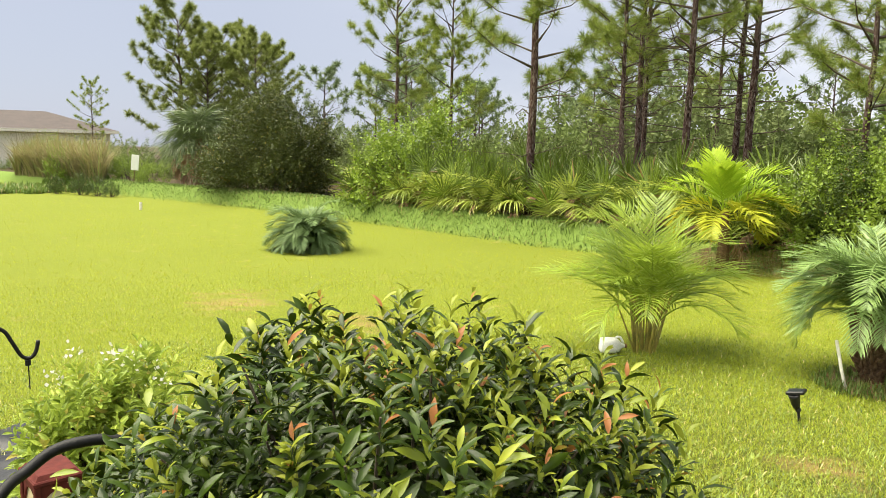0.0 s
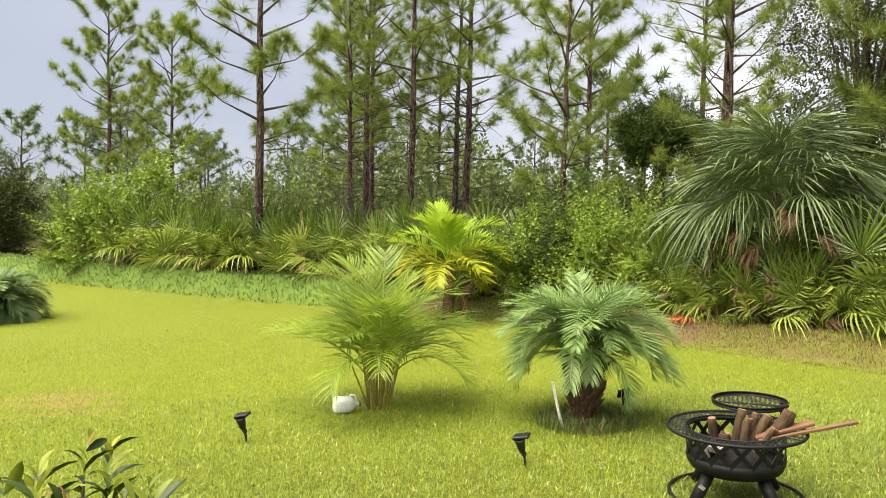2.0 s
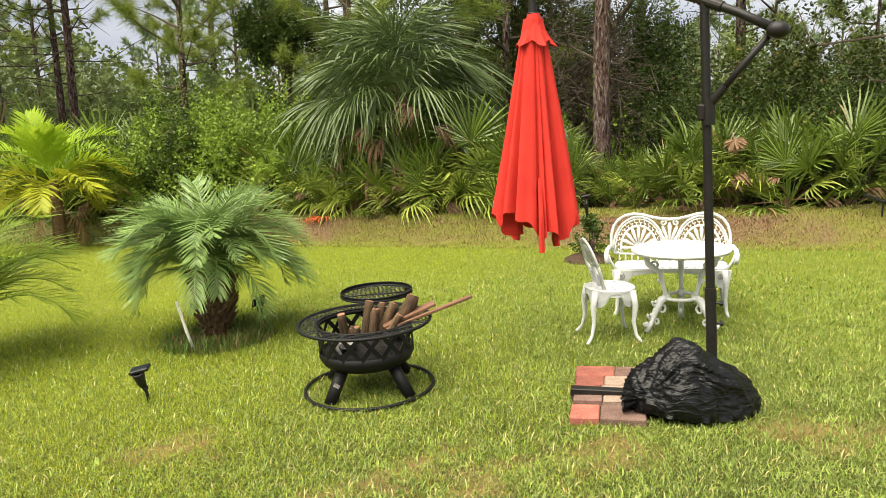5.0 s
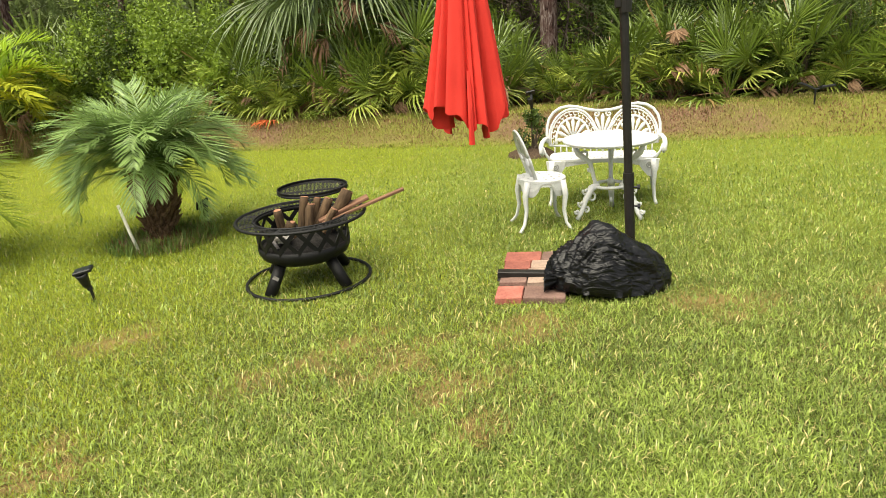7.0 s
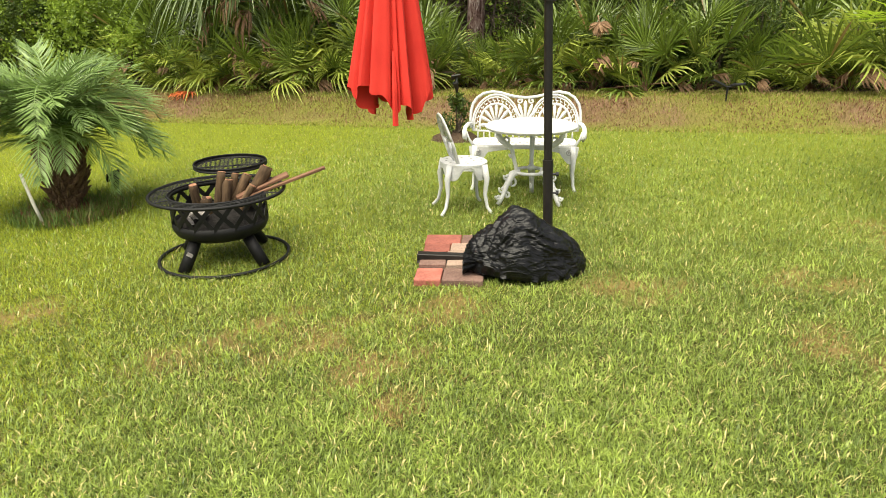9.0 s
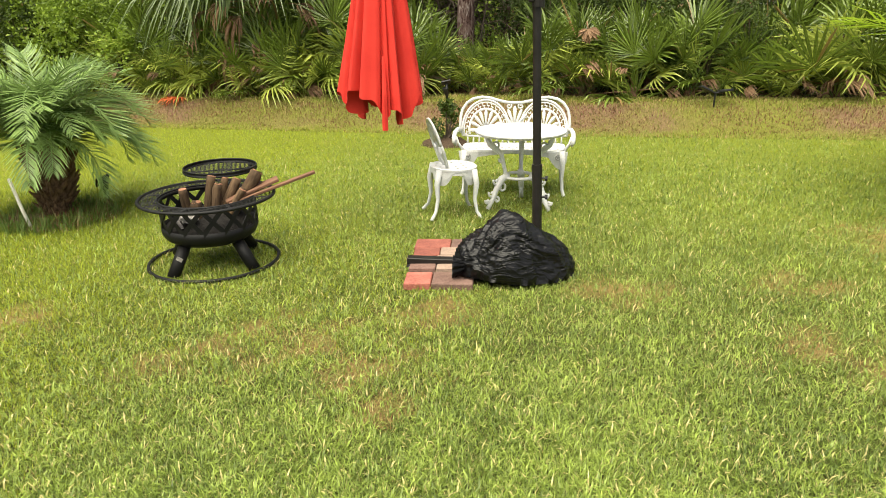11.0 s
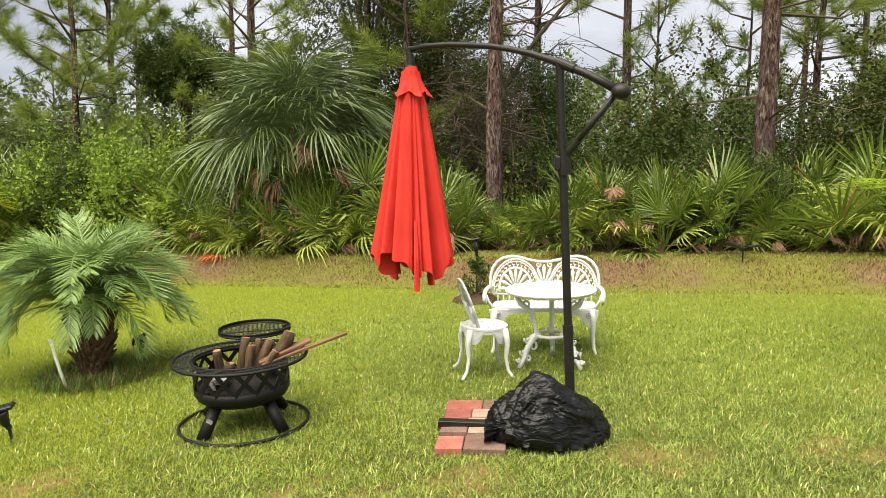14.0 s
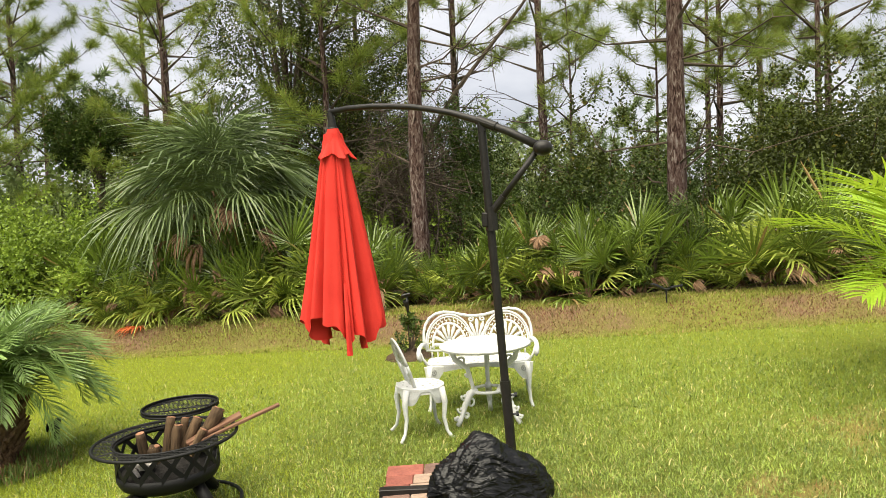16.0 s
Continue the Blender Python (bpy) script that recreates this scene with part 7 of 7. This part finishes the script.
# ---- the bed beside the start: hedge bush, flowering shrub, hook, lantern ----
def hedge_bush():
    rng = np.random.RandomState(77)
    cx, cy = -0.13, 0.08
    base = gz(cx, cy)
    t = thing("viburnum_bush", pose(cx, cy, base), "dense rounded bush with glossy dark leaves and reddish new tips", "bush")
    n = 2700
    d = rng.normal(size=(n, 3))
    d[:, 2] = np.abs(d[:, 2]) * 1.1 - 0.25
    d /= np.linalg.norm(d, axis=1)[:, None]
    R = np.array([0.42, 0.43, 0.47])
    c0 = np.array([0, 0, 1.12 - base])
    lump = 1 + 0.07 * np.sin(5 * np.arctan2(d[:, 1], d[:, 0])) * np.cos(3 * d[:, 2])
    tip = c0 + d * R * (rng.uniform(0.80, 1.01, n) * lump)[:, None]
    root = c0 + np.array([0, 0, -0.35])
    twigs = []
    for k in range(n):
        if k % 9 == 0:
            midp = c0 + d[k] * R * 0.55 + rng.normal(0, 0.02, 3)
            twigs.append(tube([root + (midp - root) * 0.3, midp, midp + (tip[k] - midp) * 0.9], [0.005, 0.003, 0.0012], 5))
    for k in range(5):
        a = k * 1.3
        twigs.append(tube([(0.03 * math.cos(a), 0.03 * math.sin(a), -0.05), (0.05 * math.cos(a), 0.05 * math.sin(a), 0.5), tuple(root)], [0.016, 0.013, 0.010], 7))
    tagged(part("branch_work", merge(twigs), TWIG, t), kind="stuff")
    def leaves(name, ends, dirs, per, size, mat_, upright):
        m = len(ends) * per
        k = np.repeat(np.arange(len(ends)), per)
        step = np.tile(np.arange(per), len(ends))
        ax = dirs[k] * 0.6 + np.array([0, 0, 0.75])
        ax /= np.linalg.norm(ax, axis=1)[:, None]
        a = step * 2.4 + rng.uniform(0, 6.28, len(ends))[k]
        u = np.cross(ax, rng.normal(size=(len(ends), 3))[k])
        u /= np.linalg.norm(u, axis=1)[:, None]
        w = np.cross(ax, u)
        out = np.cos(a)[:, None] * u + np.sin(a)[:, None] * w
        dirv = out * (1 - upright) + ax * upright + rng.normal(0, 0.12, (m, 3))
        p = ends[k] - ax * (step * 0.008)[:, None]
        sz = size * rng.uniform(0.7, 1.25, m)
        d_ = dirv / np.linalg.norm(dirv, axis=1)[:, None]
        z = ax + rng.normal(0, 0.25, (m, 3))
        x = np.cross(d_, z)
        x /= np.linalg.norm(x, axis=1)[:, None]
        z = np.cross(x, d_)
        M = np.stack([x * 0.80, d_, z], axis=2) * sz[:, None, None]
        part(name, spread(LEAF_OVAL, M, p), mat_, t, smooth=True)
    leaves("leaves", tip, d, 7, 0.029, HEDGE, 0.40)
    inner = c0 + d * R * rng.uniform(0.30, 0.8, n)[:, None]
    leaves("inner_leaves", inner, d, 4, 0.034, HEDGE, 0.35)
    new_tips = rng.rand(n) < (0.26 + 0.55 * (d[:, 1] + 0.6 * d[:, 2] > 0.45) * (d[:, 0] > -0.6)) * (d[:, 2] > 0.1)
    leaves("young_leaves", tip[new_tips] + d[new_tips] * 0.012, d[new_tips], 5, 0.022, HEDGE_NEW, 0.50)


hedge_bush()


def flower_shrub():
    x, y = -3.0, 0.08
    tw, lv = shrub_parts(310, 0.33, 0.36, 0.86, 6300, 0.058, 60, LEAF_OVAL, 0.1, 0.42)
    t = thing("flowering_shrub", seat_at(x, y, 0, 1.15), "loose light green garden shrub with a few white flowers", "shrub")
    part("stem_work", tw, TWIG, t)
    part("leaves", lv, PENTAS, t)
    rng = np.random.RandomState(5)
    petal = (np.array([(0, 0, 0), (0.45, 0.5, 0.1), (0, 1, 0.15), (-0.45, 0.5, 0.1)]), [[0, 1, 2, 3]])
    for fx, fy, fz in ((-0.05, -0.13, 1.12), (0.02, 0.0, 1.14), (0.05, 0.10, 1.08), (0.0, -0.20, 1.02), (0.12, 0.16, 1.00), (0.1, 0.05, 1.09)):
        k = 14
        dirs = rng.normal(size=(k, 3))
        dirs[:, 2] = np.abs(dirs[:, 2])
        M = frames(dirs, rng) * 0.019
        part("flower", spread(petal, M, np.array([(fx, fy, fz * 0.76)] * k) + rng.normal(0, 0.022, (k, 3))), PETAL, t, "white flower cluster")


flower_shrub()


def start_corner():
    # shepherd's hook
    t = thing("plant_hook", pose(-1.62, -0.46, gz(-1.62, -0.46)), "black iron garden hook with a curled tip", "garden hook")
    b = gz(-1.62, -0.46)
    part("rod", tube(eased([(0, 0, -0.1), (0, 0, 0.8), (0, 0.01, 1.22 - b), (0, 0.05, 1.30 - b), (0, 0.10, 1.305 - b), (0, 0.145, 1.285 - b), (0, 0.165, 1.25 - b), (0, 0.185, 1.212 - b), (0, 0.205, 1.206 - b), (0, 0.218, 1.222 - b), (0, 0.224, 1.25 - b)]), 0.0050, 8), IRON, t, smooth=True)
    part("hanging_wire", merge([tube([(0, 0.198, 1.205 - b), (0, 0.200, 1.12 - b)], 0.0016, 5), tube([(0, 0.198, 1.20 - b), (0, 0.198, 1.186 - b)], 0.007, 8)]), IRON, t)
    # thick black arched bar
    bar = new("arched_bar", mesh("arched_bar", tube(eased([(-0.50, -0.40, -0.1), (-0.52, -0.385, 0.7), (-0.545, -0.35, 1.20), (-0.57, -0.31, 1.283), (-0.605, -0.275, 1.300), (-0.62, -0.24, 1.318), (-0.62, -0.20, 1.325), (-0.62, -0.155, 1.320), (-0.612, -0.13, 1.300), (-0.60, -0.115, 1.26)]), 0.0085, 10), IRON, True))
    tagged(bar, "thick black arched metal garden bar", "garden bar")
    # red lantern on a clay block
    lx, ly = -1.72, -0.22
    g = gz(lx, ly)
    t = thing("garden_lantern", pose(lx, ly, 0.603, 0, 0, 14) @ Matrix.Diagonal((1.15, 1.15, 1.25, 1)), "red wooden lantern with cream arched panes", "lantern")
    part("roof", merge([box(-0.066, -0.056, 0.185, 0.066, 0.056, 0.197, 0.003), (np.array([(-0.060, -0.050, 0.197), (0.060, -0.050, 0.197), (0.060, 0.050, 0.197), (-0.060, 0.050, 0.197), (-0.052, -0.042, 0.207), (0.052, -0.042, 0.207), (0.052, 0.042, 0.207), (-0.052, 0.042, 0.207)]), [[0, 1, 5, 4], [1, 2, 6, 5], [2, 3, 7, 6], [3, 0, 4, 7], [4, 5, 6, 7]])]), REDWOOD, t)
    for sx in (-1, 1):
        for sy in (-1, 1):
            part("post", box(sx * 0.056 - 0.007, sy * 0.047 - 0.007, 0.0, sx * 0.056 + 0.007, sy * 0.047 + 0.007, 0.185, 0.002), REDWOOD, t)
    part("floor", box(-0.066, -0.056, -0.012, 0.066, 0.056, 0.0, 0.003), REDWOOD, t)
    for x0, y0, x1, y1 in ((-0.049, -0.043, 0.049, -0.039), (-0.049, 0.039, 0.049, 0.043), (-0.052, -0.040, -0.048, 0.040), (0.048, -0.040, 0.052, 0.040)):
        part("pane", box(x0, y0, 0.0, x1, y1, 0.168), CREAM, t)
    for a, w, off in ((0, 0.049, -0.046), (180, 0.049, -0.046), (90, 0.040, -0.055), (270, 0.040, -0.055)):
        outl = [(-w, 0.185), (-w, 0.135)] + [(w * math.cos(radians(q)) * -0.86, 0.135 + 0.032 * math.sin(radians(q))) for q in range(0, 181, 20)] + [(w, 0.135), (w, 0.185)]
        part("arched_rail", moved(plate(outl, 0.005, off), pose(0, 0, 0, 0, 0, a)), REDWOOD, t)
    ob = new("clay_pedestal", mesh("clay_pedestal", merge([box(-0.09, -0.09, -0.1, 0.09, 0.09, 0.518 - g, 0.01), box(-0.13, -0.13, 0.518 - g, 0.13, 0.13, 0.588 - g, 0.012)]), TERRACOTTA))
    ob.matrix_basis = pose(lx, ly - 0.01, g, 0, 0, 14)
    tagged(ob, "orange clay garden pedestal under the lantern", "pedestal")
    # black weed sheet on the ground
    rng = np.random.RandomState(2)
    xs, ys = np.linspace(-5.15, -3.7, 40), np.linspace(-1.7, -0.12, 30)
    X, Y = np.meshgrid(xs, ys)
    Z = np.vectorize(lambda a, c: gz(a, c) + 0.03 + 0.045 * noise.noise(Vector((a * 4, c * 7, 0))) + 0.03 * abs(noise.noise(Vector((a * 9, c * 14, 3)))))(X, Y)
    v = np.stack([X, Y, Z], -1).reshape(-1, 3)
    i = (np.arange(29)[:, None] * 40 + np.arange(39)[None, :]).reshape(-1)
    me = mesh("weed_sheet", (v, np.stack([i, i + 1, i + 41, i + 40], 1)), SHEET, True)
    ob = new("weed_sheet", me)
    tagged(ob, "crumpled black weed sheet lying on the ground", "weed sheet")


start_corner()


# ---- pavers under the umbrella ----
def pavers():
    g = gz(0.6, 4.85)
    t = thing("paver_pad", pose(0, 0, g, 0, -2.0, 0), "pad of red and tan brick pavers set in the lawn", "pavers", kind="structure")
    part("sand_bed", box(0.16, 4.58, -0.06, 0.80, 5.16, 0.018, 0.01), SAND, t)
    dull = solid("brown_mauve_paver", (0.13, 0.075, 0.06), (0.25, 0.155, 0.125), 11.0, 0.85, bump=0.6, bump_scale=90.0, spec=0.25, vary=0.15)
    rows_ = [(4.365, 4.565, ((0.165, BRICK), (0.25, dull))), (4.570, 4.691, ((0.170, dull), (0.25, BRICK_TAN), (0.20, BRICK))), (4.695, 4.839, ((0.165, BRICK), (0.25, BRICK_TAN), (0.2, dull))),
             (4.844, 4.988, ((0.175, BRICK), (0.24, BRICK_TAN), (0.18, BRICK))), (4.993, 5.183, ((0.245, BRICK), (0.20, dull), (0.18, BRICK)))]
    rng = np.random.RandomState(12)
    for k, (y0, y1, pieces) in enumerate(rows_):
        x = 0.145 + 0.008 * (k % 2)
        for ww, mt in pieces:
            vf = box(-ww / 2 + 0.003, -(y1 - y0) / 2 + 0.003, 0, ww / 2 - 0.003, (y1 - y0) / 2 - 0.003, 0.05, 0.005)
            part("paver", vf, mt, t, m=pose(x + ww / 2, (y0 + y1) / 2, (-0.012 if k else -0.026) + rng.uniform(-0.004, 0.005), rng.uniform(-1, 1), rng.uniform(-1, 1), rng.uniform(-1.2, 1.2)))
            x += ww


pavers()
